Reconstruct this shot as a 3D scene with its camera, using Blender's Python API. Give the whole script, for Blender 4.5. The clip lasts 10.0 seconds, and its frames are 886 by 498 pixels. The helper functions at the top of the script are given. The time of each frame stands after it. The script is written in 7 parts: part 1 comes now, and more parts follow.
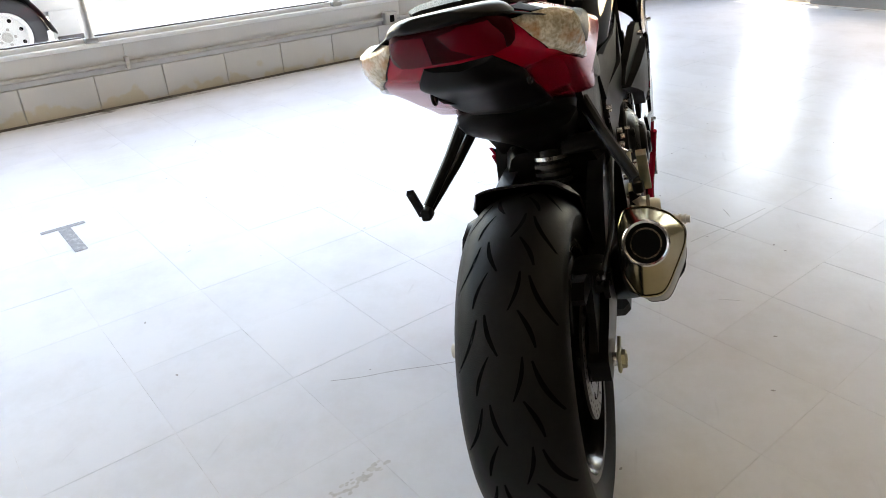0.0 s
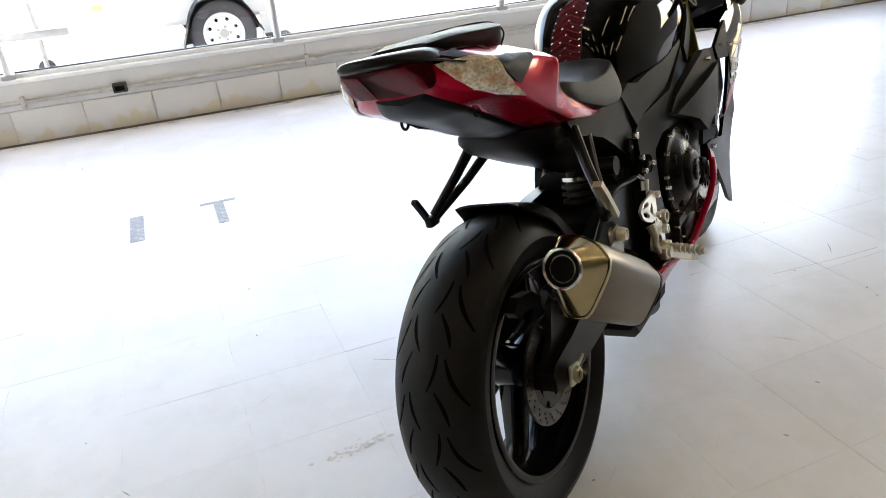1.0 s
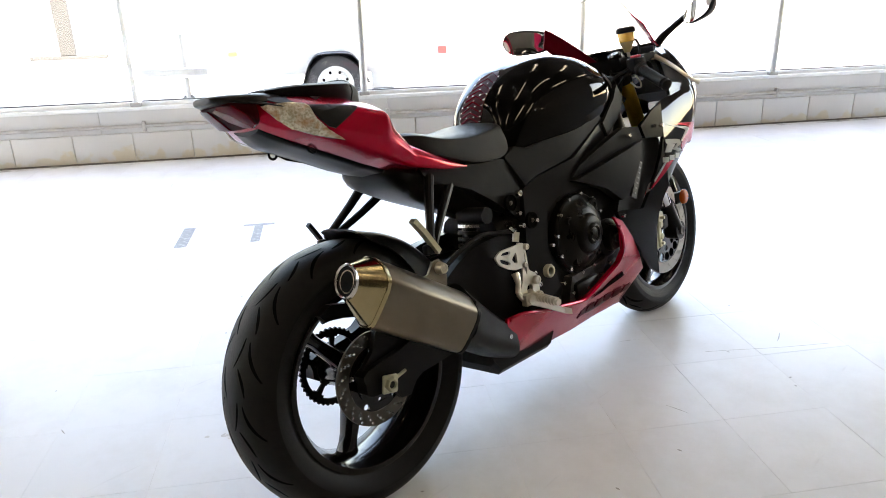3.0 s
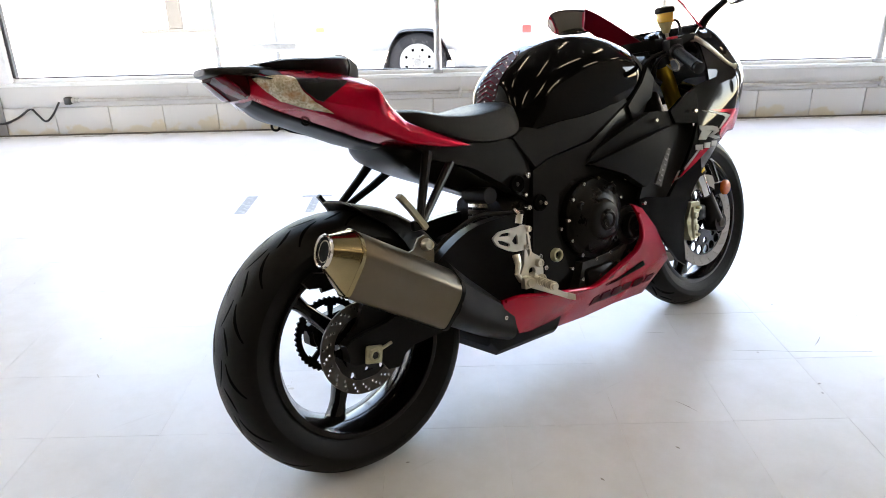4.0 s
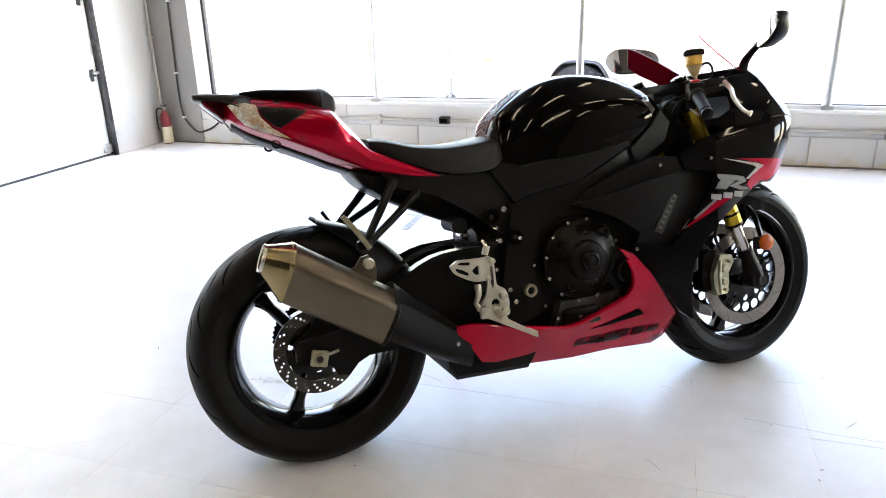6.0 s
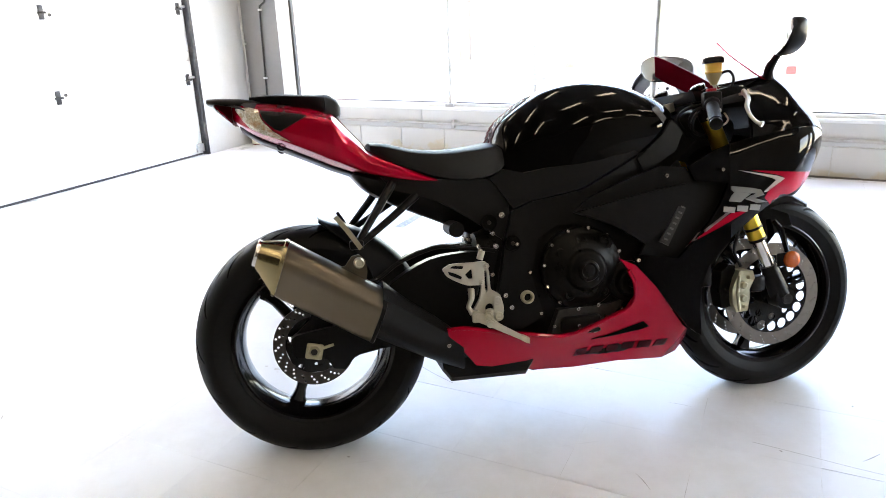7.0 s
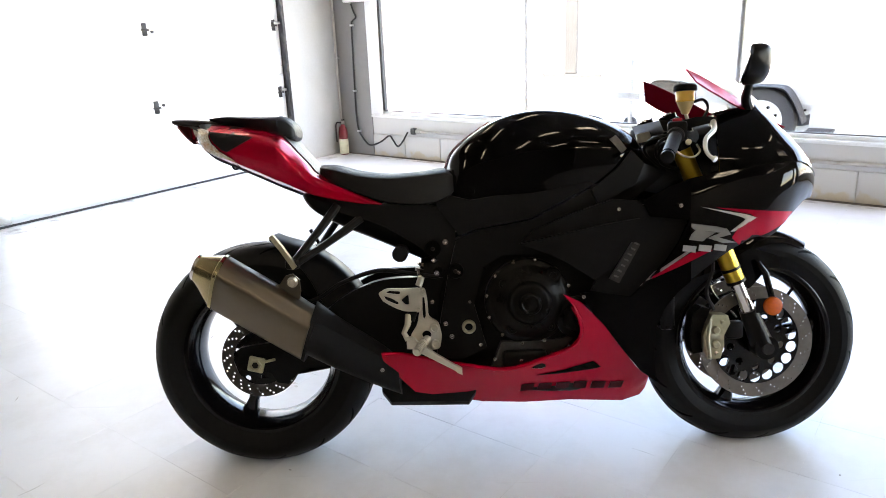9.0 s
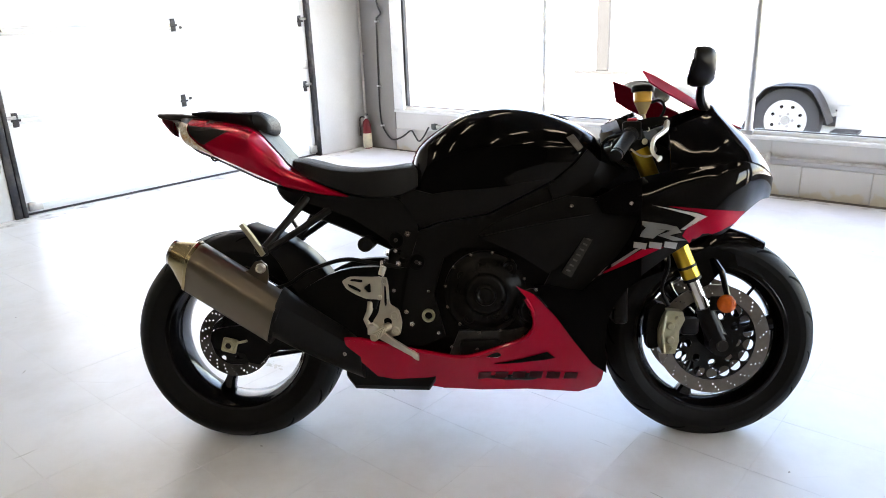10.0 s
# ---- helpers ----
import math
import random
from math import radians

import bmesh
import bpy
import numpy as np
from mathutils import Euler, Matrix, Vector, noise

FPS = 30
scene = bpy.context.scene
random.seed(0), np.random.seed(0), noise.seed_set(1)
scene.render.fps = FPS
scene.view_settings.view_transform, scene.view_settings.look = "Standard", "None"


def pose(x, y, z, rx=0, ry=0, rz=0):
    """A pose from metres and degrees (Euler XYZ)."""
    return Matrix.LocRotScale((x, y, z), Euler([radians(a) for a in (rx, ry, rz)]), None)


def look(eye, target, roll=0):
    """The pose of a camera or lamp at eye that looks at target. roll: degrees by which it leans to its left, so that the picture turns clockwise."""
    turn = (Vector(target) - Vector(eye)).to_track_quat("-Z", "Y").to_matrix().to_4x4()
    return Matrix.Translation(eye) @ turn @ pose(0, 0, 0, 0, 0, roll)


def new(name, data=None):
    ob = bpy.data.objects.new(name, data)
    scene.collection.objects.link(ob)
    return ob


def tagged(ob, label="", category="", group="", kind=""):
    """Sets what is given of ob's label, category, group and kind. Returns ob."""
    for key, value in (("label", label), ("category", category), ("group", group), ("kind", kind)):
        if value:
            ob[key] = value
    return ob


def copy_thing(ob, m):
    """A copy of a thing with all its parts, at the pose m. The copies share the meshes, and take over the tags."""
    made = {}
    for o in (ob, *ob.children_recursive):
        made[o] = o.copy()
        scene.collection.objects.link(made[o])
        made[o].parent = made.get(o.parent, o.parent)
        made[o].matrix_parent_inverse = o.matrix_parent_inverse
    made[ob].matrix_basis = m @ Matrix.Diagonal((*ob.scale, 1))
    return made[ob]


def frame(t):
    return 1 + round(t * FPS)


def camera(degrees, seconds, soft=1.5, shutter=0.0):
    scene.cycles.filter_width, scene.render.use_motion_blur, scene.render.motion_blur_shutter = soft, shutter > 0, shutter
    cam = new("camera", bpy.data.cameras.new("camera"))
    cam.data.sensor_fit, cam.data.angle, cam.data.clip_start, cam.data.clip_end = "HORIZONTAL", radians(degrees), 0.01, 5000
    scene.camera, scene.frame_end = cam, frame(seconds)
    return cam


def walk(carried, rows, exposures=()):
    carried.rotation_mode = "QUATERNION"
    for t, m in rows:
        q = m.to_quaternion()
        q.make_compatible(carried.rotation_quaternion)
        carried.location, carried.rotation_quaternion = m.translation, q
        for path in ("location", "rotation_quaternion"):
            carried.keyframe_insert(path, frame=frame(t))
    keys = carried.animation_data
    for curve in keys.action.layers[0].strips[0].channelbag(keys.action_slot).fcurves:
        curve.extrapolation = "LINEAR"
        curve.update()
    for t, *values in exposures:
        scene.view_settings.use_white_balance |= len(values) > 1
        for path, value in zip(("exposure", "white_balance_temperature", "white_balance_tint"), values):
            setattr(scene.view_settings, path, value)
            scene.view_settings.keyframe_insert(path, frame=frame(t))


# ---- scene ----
from mathutils import geometry
from mathutils.bvhtree import BVHTree

cam = camera(64.28, 10.0, soft=0.95)
PATH = [
    (0, (-0.9977, -0.1048, 1.0884), (0.7191, 0.3719, 0.1799), -2.95),
    (0.5, (-0.9375, -0.2837, 1.1188), (0.6632, 0.4463, 0.1675), -4.06),
    (1, (-0.9665, -0.5329, 1.1593), (0.5324, 0.4476, 0.2693), -4.86),
    (1.5, (-0.9431, -0.7197, 1.1607), (0.5134, 0.3733, 0.3336), -3.66),
    (2, (-0.9056, -0.8803, 1.1659), (0.5455, 0.2664, 0.4046), -2.68),
    (3.5, (-0.7128, -1.2668, 1.1450), (0.5063, 0.1425, 0.4186), -1.45),
    (4, (-0.6224, -1.3430, 1.1435), (0.4840, 0.1433, 0.3908), -1.42),
    (4.5, (-0.5404, -1.5110, 1.1587), (0.4524, 0.0732, 0.4483), -1.15),
    (5, (-0.4417, -1.6010, 1.1575), (0.4605, 0.0421, 0.4602), -1.42),
    (5.5, (-0.2851, -1.6414, 1.1616), (0.4859, 0.0699, 0.4710), -1.41),
    (7, (0.1233, -1.8221, 1.1639), (0.4623, 0.0385, 0.5135), -2.04),
    (7.5, (0.2495, -1.8203, 1.1692), (0.5003, 0.0499, 0.5062), -2.34),
    (8, (0.3833, -1.8936, 1.1972), (0.5286, 0.0077, 0.5941), -2.14),
    (8.5, (0.4846, -1.9137, 1.1978), (0.5370, -0.0050, 0.6027), -2.46),
    (9, (0.6174, -1.8474, 1.1829), (0.5969, 0.0567, 0.5716), -2.33),
    (9.5, (0.7289, -1.8389, 1.1879), (0.6372, 0.0587, 0.5629), -2.95),
    (10, (0.8367, -1.9228, 1.1918), (0.6984, -0.0264, 0.5716), -2.07),
]
walk(cam, [(t, look(eye, target, roll)) for t, eye, target, roll in PATH],
     exposures=[(0.0, 3.54, 8400, 17), (1.0, 3.78, 8300, 17), (2.0, 3.82, 8200, 17), (4.0, 3.98, 7900, 18), (5.5, 4.14, 7750, 18), (7.5, 4.29, 7600, 18), (8.2, 4.24, 7600, 18), (9.0, 4.03, 7600, 18), (10.0, 3.9, 7600, 18)])

# ---- light ----
# ROOM: x along the window wall, y out through it, z up; ROOM_TURN is the wall's direction against the motorcycle
ROOM_TURN = -36.63
ROOM = pose(0, 0, 0, 0, 0, ROOM_TURN) @ pose(0, 3.872, 0)

world = bpy.data.worlds.new("world")
scene.world = world
world.use_nodes = True
wn = world.node_tree
sky = wn.nodes.new("ShaderNodeTexSky")
sky.sky_type = "NISHITA"
sky.sun_disc = False
sky.sun_elevation = radians(52)
sky.sun_rotation = radians(120)
wn.links.new(sky.outputs[0], wn.nodes["Background"].inputs[0])
wn.nodes["Background"].inputs[1].default_value = 0.15
sun = new("sun", bpy.data.lights.new("sun", "SUN"))
sun.data.energy = 5.0
sun.data.angle = radians(0.5)
sun.data.color = (1.0, 0.96, 0.9)
# the sun stands behind the building, so no patch of it falls on the showroom floor
sun.matrix_world = ROOM @ look((2, -8, 11), (0, 2, 0))

# ---- materials ----


def material(name, color, rough=0.5, metal=0.0, coat=0.0, grain=0.0, grain_scale=60.0, wear=0.0, wear_scale=6.0,
             wear_color=None, bump=0.0, bump_scale=200.0, transmission=0.0, ior=1.45, spec=0.5, flake=0.0):
    """A procedural surface: base colour with fine grain, larger wear or stains, uneven gloss and fine relief."""
    m = bpy.data.materials.new(name)
    m.use_nodes = True
    nt = m.node_tree
    n, l = nt.nodes, nt.links
    b = n["Principled BSDF"]
    b.inputs["Base Color"].default_value = (*color, 1)
    b.inputs["Roughness"].default_value = rough
    b.inputs["Metallic"].default_value = metal
    b.inputs["Coat Weight"].default_value = coat
    b.inputs["Coat Roughness"].default_value = 0.03
    b.inputs["Transmission Weight"].default_value = transmission
    b.inputs["IOR"].default_value = ior
    b.inputs["Specular IOR Level"].default_value = spec
    tc = n.new("ShaderNodeTexCoord")
    out = None
    if grain:
        t = n.new("ShaderNodeTexNoise")
        t.inputs["Scale"].default_value = grain_scale
        t.inputs["Detail"].default_value = 4
        l.new(tc.outputs["Object"], t.inputs["Vector"])
        mix = n.new("ShaderNodeMix")
        mix.data_type = "RGBA"
        mix.inputs[6].default_value = (*[max(0.0, c * (1 - grain)) for c in color], 1)
        mix.inputs[7].default_value = (*[min(1.0, c * (1 + grain)) for c in color], 1)
        l.new(t.outputs["Fac"], mix.inputs[0])
        out = mix.outputs[2]
    if wear:
        t = n.new("ShaderNodeTexNoise")
        t.inputs["Scale"].default_value = wear_scale
        t.inputs["Detail"].default_value = 6
        t.inputs["Roughness"].default_value = 0.65
        l.new(tc.outputs["Object"], t.inputs["Vector"])
        ramp = n.new("ShaderNodeMapRange")
        ramp.inputs[1].default_value, ramp.inputs[2].default_value = 0.5, 0.72
        ramp.inputs[4].default_value = wear
        l.new(t.outputs["Fac"], ramp.inputs[0])
        mix = n.new("ShaderNodeMix")
        mix.data_type = "RGBA"
        if out:
            l.new(out, mix.inputs[6])
        else:
            mix.inputs[6].default_value = (*color, 1)
        mix.inputs[7].default_value = (*(wear_color or [c * 0.6 for c in color]), 1)
        l.new(ramp.outputs[0], mix.inputs[0])
        out = mix.outputs[2]
        r = n.new("ShaderNodeMapRange")
        r.inputs[3].default_value, r.inputs[4].default_value = rough * 0.8, min(1, rough * 1.25)
        l.new(t.outputs["Fac"], r.inputs[0])
        l.new(r.outputs[0], b.inputs["Roughness"])
    if flake:
        v = n.new("ShaderNodeTexVoronoi")
        v.inputs["Scale"].default_value = 1400
        l.new(tc.outputs["Object"], v.inputs["Vector"])
        mix = n.new("ShaderNodeMix")
        mix.data_type = "RGBA"
        mix.inputs[6].default_value = (*[c * (1 - flake) for c in color], 1)
        mix.inputs[7].default_value = (*[min(1, c * (1 + flake)) for c in color], 1)
        l.new(v.outputs["Color"], mix.inputs[0])
        out = mix.outputs[2]
    if out:
        l.new(out, b.inputs["Base Color"])
    if bump:
        t = n.new("ShaderNodeTexNoise")
        t.inputs["Scale"].default_value = bump_scale
        t.inputs["Detail"].default_value = 3
        l.new(tc.outputs["Object"], t.inputs["Vector"])
        bp = n.new("ShaderNodeBump")
        bp.inputs["Strength"].default_value = bump
        bp.inputs["Distance"].default_value = 0.002
        l.new(t.outputs["Fac"], bp.inputs["Height"])
        l.new(bp.outputs[0], b.inputs["Normal"])
    return m


def glowing(name, color, strength):
    m = material(name, color, 0.4)
    b = m.node_tree.nodes["Principled BSDF"]
    b.inputs["Emission Color"].default_value = (*color, 1)
    b.inputs["Emission Strength"].default_value = strength
    return m


def tile_material():
    """Old pale vinyl tile: each tile a shade of its own, scuffs, faint dirt at two scales, waxed gloss."""
    m = material("vinyl tile", (0.6, 0.61, 0.63), 0.3)
    nt = m.node_tree
    n, l = nt.nodes, nt.links
    b = n["Principled BSDF"]
    geo = n.new("ShaderNodeNewGeometry")
    info = n.new("ShaderNodeObjectInfo")
    add = n.new("ShaderNodeMath")
    l.new(geo.outputs["Random Per Island"], add.inputs[0])
    l.new(info.outputs["Random"], add.inputs[1])
    fr = n.new("ShaderNodeMath")
    fr.operation = "FRACT"
    l.new(add.outputs[0], fr.inputs[0])
    base = n.new("ShaderNodeMix")
    base.data_type = "RGBA"
    base.inputs[6].default_value = (0.685, 0.695, 0.715, 1)
    base.inputs[7].default_value = (0.715, 0.725, 0.74, 1)
    l.new(fr.outputs[0], base.inputs[0])
    big = n.new("ShaderNodeTexNoise")
    big.inputs["Scale"].default_value = 2.2
    big.inputs["Detail"].default_value = 6
    big.inputs["Roughness"].default_value = 0.7
    l.new(geo.outputs["Position"], big.inputs["Vector"])
    r1 = n.new("ShaderNodeMapRange")
    r1.inputs[1].default_value, r1.inputs[2].default_value, r1.inputs[4].default_value = 0.46, 0.7, 0.42
    l.new(big.outputs["Fac"], r1.inputs[0])
    m1 = n.new("ShaderNodeMix")
    m1.data_type = "RGBA"
    m1.inputs[7].default_value = (0.5, 0.48, 0.45, 1)
    l.new(r1.outputs[0], m1.inputs[0])
    l.new(base.outputs[2], m1.inputs[6])
    # scuffs: noise stretched along one way
    mp = n.new("ShaderNodeMapping")
    mp.inputs["Rotation"].default_value = (0, 0, 0.9)
    mp.inputs["Scale"].default_value = (3, 38, 1)
    l.new(geo.outputs["Position"], mp.inputs["Vector"])
    sc = n.new("ShaderNodeTexNoise")
    sc.inputs["Scale"].default_value = 1.0
    sc.inputs["Detail"].default_value = 5
    l.new(mp.outputs[0], sc.inputs["Vector"])
    r2 = n.new("ShaderNodeMapRange")
    r2.inputs[1].default_value, r2.inputs[2].default_value, r2.inputs[4].default_value = 0.68, 0.78, 0.22
    l.new(sc.outputs["Fac"], r2.inputs[0])
    m2 = n.new("ShaderNodeMix")
    m2.data_type = "RGBA"
    m2.inputs[7].default_value = (0.28, 0.27, 0.26, 1)
    l.new(r2.outputs[0], m2.inputs[0])
    l.new(m1.outputs[2], m2.inputs[6])
    l.new(m2.outputs[2], b.inputs["Base Color"])
    r3 = n.new("ShaderNodeMapRange")
    r3.inputs[3].default_value, r3.inputs[4].default_value = 0.285, 0.34
    l.new(big.outputs["Fac"], r3.inputs[0])
    l.new(r3.outputs[0], b.inputs["Roughness"])
    fine = n.new("ShaderNodeTexNoise")
    fine.inputs["Scale"].default_value = 14
    fine.inputs["Detail"].default_value = 4
    l.new(geo.outputs["Position"], fine.inputs["Vector"])
    bp = n.new("ShaderNodeBump")
    bp.inputs["Strength"].default_value = 0.12
    bp.inputs["Distance"].default_value = 0.004
    l.new(fine.outputs["Fac"], bp.inputs["Height"])
    l.new(bp.outputs[0], b.inputs["Normal"])
    return m


def block_material():
    """Painted concrete block: grey paint, bare tan concrete where it has flaked along the foot of the wall."""
    m = material("painted block", (0.66, 0.65, 0.63), 0.6, bump=0.22, bump_scale=60)
    nt = m.node_tree
    n, l = nt.nodes, nt.links
    b = n["Principled BSDF"]
    tc = n.new("ShaderNodeNewGeometry")
    sep = n.new("ShaderNodeSeparateXYZ")
    l.new(tc.outputs["Position"], sep.inputs[0])
    noi = n.new("ShaderNodeTexNoise")
    noi.inputs["Scale"].default_value = 7
    noi.inputs["Detail"].default_value = 7
    l.new(tc.outputs["Position"], noi.inputs["Vector"])
    h = n.new("ShaderNodeMath")
    h.operation = "MULTIPLY_ADD"
    h.inputs[1].default_value = -2.6
    l.new(sep.outputs["Z"], h.inputs[0])
    l.new(noi.outputs["Fac"], h.inputs[2])
    r = n.new("ShaderNodeMapRange")
    r.inputs[1].default_value, r.inputs[2].default_value, r.inputs[4].default_value = 0.36, 0.44, 0.85
    l.new(h.outputs[0], r.inputs[0])
    g = n.new("ShaderNodeTexNoise")
    g.inputs["Scale"].default_value = 2.2
    g.inputs["Detail"].default_value = 6
    l.new(tc.outputs["Position"], g.inputs["Vector"])
    paint = n.new("ShaderNodeMix")
    paint.data_type = "RGBA"
    paint.inputs[6].default_value = (0.63, 0.62, 0.605, 1)
    paint.inputs[7].default_value = (0.53, 0.52, 0.5, 1)
    l.new(g.outputs["Fac"], paint.inputs[0])
    mx = n.new("ShaderNodeMix")
    mx.data_type = "RGBA"
    mx.inputs[7].default_value = (0.56, 0.49, 0.36, 1)
    l.new(r.outputs[0], mx.inputs[0])
    l.new(paint.outputs[2], mx.inputs[6])
    l.new(mx.outputs[2], b.inputs["Base Color"])
    return m


def translucent(name, color, share=0.8, see=0.0):
    """Thin fibreglass sheet that daylight shines through."""
    m = material(name, color, 0.35)
    nt = m.node_tree
    n, l = nt.nodes, nt.links
    tr = n.new("ShaderNodeBsdfTranslucent")
    tr.inputs["Color"].default_value = (*color, 1)
    noi = n.new("ShaderNodeTexNoise")
    noi.inputs["Scale"].default_value = 3
    noi.inputs["Detail"].default_value = 5
    mix = n.new("ShaderNodeMix")
    mix.data_type = "RGBA"
    mix.inputs[6].default_value = (*color, 1)
    mix.inputs[7].default_value = (*[c * 0.88 for c in color], 1)
    l.new(noi.outputs["Fac"], mix.inputs[0])
    l.new(mix.outputs[2], tr.inputs["Color"])
    ms = n.new("ShaderNodeMixShader")
    ms.inputs[0].default_value = share
    l.new(n["Principled BSDF"].outputs[0], ms.inputs[1])
    l.new(tr.outputs[0], ms.inputs[2])
    clear = n.new("ShaderNodeBsdfTransparent")
    thin = n.new("ShaderNodeMixShader")
    thin.inputs[0].default_value = see
    l.new(ms.outputs[0], thin.inputs[1])
    l.new(clear.outputs[0], thin.inputs[2])
    l.new(thin.outputs[0], n["Material Output"].inputs[0])
    return m


M = {
    "tile": tile_material(),
    "subfloor": material("dirty joint", (0.74, 0.73, 0.72), 0.8, grain=0.15, wear=1.0, wear_scale=5, wear_color=(0.2, 0.19, 0.18)),
    "block": block_material(),
    "mortar": material("mortar", (0.6, 0.58, 0.54), 0.9, grain=0.3, bump=0.6),
    "wall": material("painted wall", (0.54, 0.545, 0.54), 0.6, grain=0.06, wear=0.4, wear_scale=3, wear_color=(0.46, 0.46, 0.44), bump=0.25, bump_scale=60),
    # Grey paint, darkened with the shade of a pier facing away from the windows
    "pier": material("darkened grey paint", (0.235, 0.225, 0.217), 0.6, grain=0.06, wear=0.5, wear_scale=3, wear_color=(0.3, 0.29, 0.28), bump=0.25, bump_scale=60),
    # Colour of the unseen back of the room, dark so it adds little fill
    "back_dark": material("dark unseen back wall", (0.035, 0.028, 0.023), 0.6, grain=0.3, grain_scale=12),
    # Unseen ceiling, darkened so that less light bounces into the room
    "ceiling": material("ceiling board", (0.12, 0.117, 0.113), 0.8, grain=0.1, grain_scale=30),
    "white_frame": material("white painted frame", (0.78, 0.78, 0.77), 0.4, grain=0.05, wear=0.5, wear_scale=9, wear_color=(0.6, 0.59, 0.56)),
    "alu": material("dull aluminium", (0.5, 0.5, 0.5), 0.4, 0.85, grain=0.15, wear=0.4, wear_scale=12),
    "gasket": material("dark gasket", (0.06, 0.06, 0.065), 0.6, grain=0.2),
    "glass": None,
    "door_skin": translucent("white fibreglass", (0.93, 0.94, 0.93), 0.9, 0.2),
    "door_rail": translucent("white door rail", (0.8, 0.81, 0.8), 0.3),
    "steel_dark": material("dark steel track", (0.03, 0.03, 0.033), 0.45, 0.6, grain=0.3, wear=0.5, wear_color=(0.2, 0.17, 0.15)),
    "galv": material("galvanised steel", (0.45, 0.44, 0.42), 0.45, 0.8, grain=0.2, wear=0.5, wear_scale=20),
    "post": material("dark weathered steel post", (0.033, 0.034, 0.036), 0.7, grain=0.2, wear=0.4, wear_scale=8),
    "conduit": material("painted conduit", (0.5, 0.48, 0.45), 0.5, grain=0.1, wear=0.6, wear_scale=15, wear_color=(0.3, 0.24, 0.18)),
    "soot": material("scorched paint", (0.05, 0.045, 0.04), 0.9, grain=0.5, grain_scale=25),
    "cable": material("black cable", (0.03, 0.03, 0.03), 0.5, grain=0.3),
    "ext_red": material("red enamel", (0.2, 0.006, 0.012), 0.3, coat=0.5, grain=0.1),
    "ext_label": material("cream label", (0.7, 0.66, 0.5), 0.5, grain=0.1, wear=0.6, wear_scale=30),
    "ground": material("sunlit concrete", (0.5, 0.49, 0.47), 0.9, grain=0.1, wear=0.5, wear_scale=1.5, bump=0.3),
    "trailer_white": material("white trailer paint", (0.8, 0.8, 0.8), 0.35, grain=0.03, wear=0.3, wear_scale=5),
    "trailer_tyre": material("weathered tyre", (0.05, 0.05, 0.055), 0.75, grain=0.3, bump=0.4),
    "fender": material("black fender", (0.022, 0.022, 0.025), 0.6, grain=0.2, wear=0.4, spec=0.25),
    "marker_red": material("red marker lens", (0.65, 0.16, 0.14), 0.2, coat=0.6),
    "marker_amber": material("amber marker lens", (0.85, 0.5, 0.25), 0.2, coat=0.6),
    # Near-black, also used where a hole or slot is only painted shade
    "hole": material("dark hole", (0.003, 0.003, 0.003), 0.9, spec=0.05),
    "edge_strip": material("edge_strip", (0.11, 0.09, 0.075), 0.8, grain=0.4, wear=0.7, wear_scale=5, wear_color=(0.34, 0.31, 0.27)),
    "scuff": material("dark scuff", (0.34, 0.33, 0.32), 0.6, grain=0.4),
    "stain": material("dried dirt", (0.55, 0.54, 0.52), 0.6, grain=0.3),
    "letter": material("old grey paint mark", (0.3, 0.305, 0.31), 0.6, grain=0.3, wear=0.95, wear_scale=34, wear_color=(0.58, 0.585, 0.59)),
    "tube": glowing("fluorescent tube", (1.0, 0.93, 0.76), 1.3),
    "lamp_white": material("white lamp housing", (0.75, 0.75, 0.74), 0.5, grain=0.03),
    "leaves": material("leaves", (0.07, 0.11, 0.03), 0.6, grain=0.4, grain_scale=8),
    "bark": material("bark", (0.14, 0.11, 0.08), 0.9, grain=0.3, bump=0.8, bump_scale=30),
}


def glass_material():
    """Clear pane: passes the light straight on, with a reflection that grows at grazing angles."""
    m = bpy.data.materials.new("clear glass")
    m.use_nodes = True
    n, l = m.node_tree.nodes, m.node_tree.links
    n.remove(n["Principled BSDF"])
    t = n.new("ShaderNodeBsdfTransparent")
    t.inputs[0].default_value = (0.96, 0.98, 0.97, 1)
    g = n.new("ShaderNodeBsdfGlossy")
    g.inputs["Roughness"].default_value = 0.02
    f = n.new("ShaderNodeLayerWeight")
    f.inputs[0].default_value = 0.5
    pw = n.new("ShaderNodeMath")
    pw.operation = "POWER"
    pw.inputs[1].default_value = 4.0
    l.new(f.outputs["Facing"], pw.inputs[0])
    mr = n.new("ShaderNodeMapRange")
    mr.inputs[3].default_value, mr.inputs[4].default_value = 0.04, 0.9
    l.new(pw.outputs[0], mr.inputs[0])
    x = n.new("ShaderNodeMixShader")
    l.new(mr.outputs[0], x.inputs[0])
    l.new(t.outputs[0], x.inputs[1])
    l.new(g.outputs[0], x.inputs[2])
    l.new(x.outputs[0], n["Material Output"].inputs[0])
    return m


M["glass"] = glass_material()

# ---- shape helpers ----


def mesh_from(bm, name, mat, smooth=True):
    me = bpy.data.meshes.new(name)
    bm.normal_update()
    bm.to_mesh(me)
    bm.free()
    me.materials.append(mat)
    for p in me.polygons:
        p.use_smooth = smooth
    if smooth:
        me.set_sharp_from_angle(angle=radians(35))
    return me


def thing(name, label, category, group="", kind="", m=None):
    ob = tagged(new(name), label, category, group, kind)
    if m is not None:
        ob.matrix_basis = m
    return ob


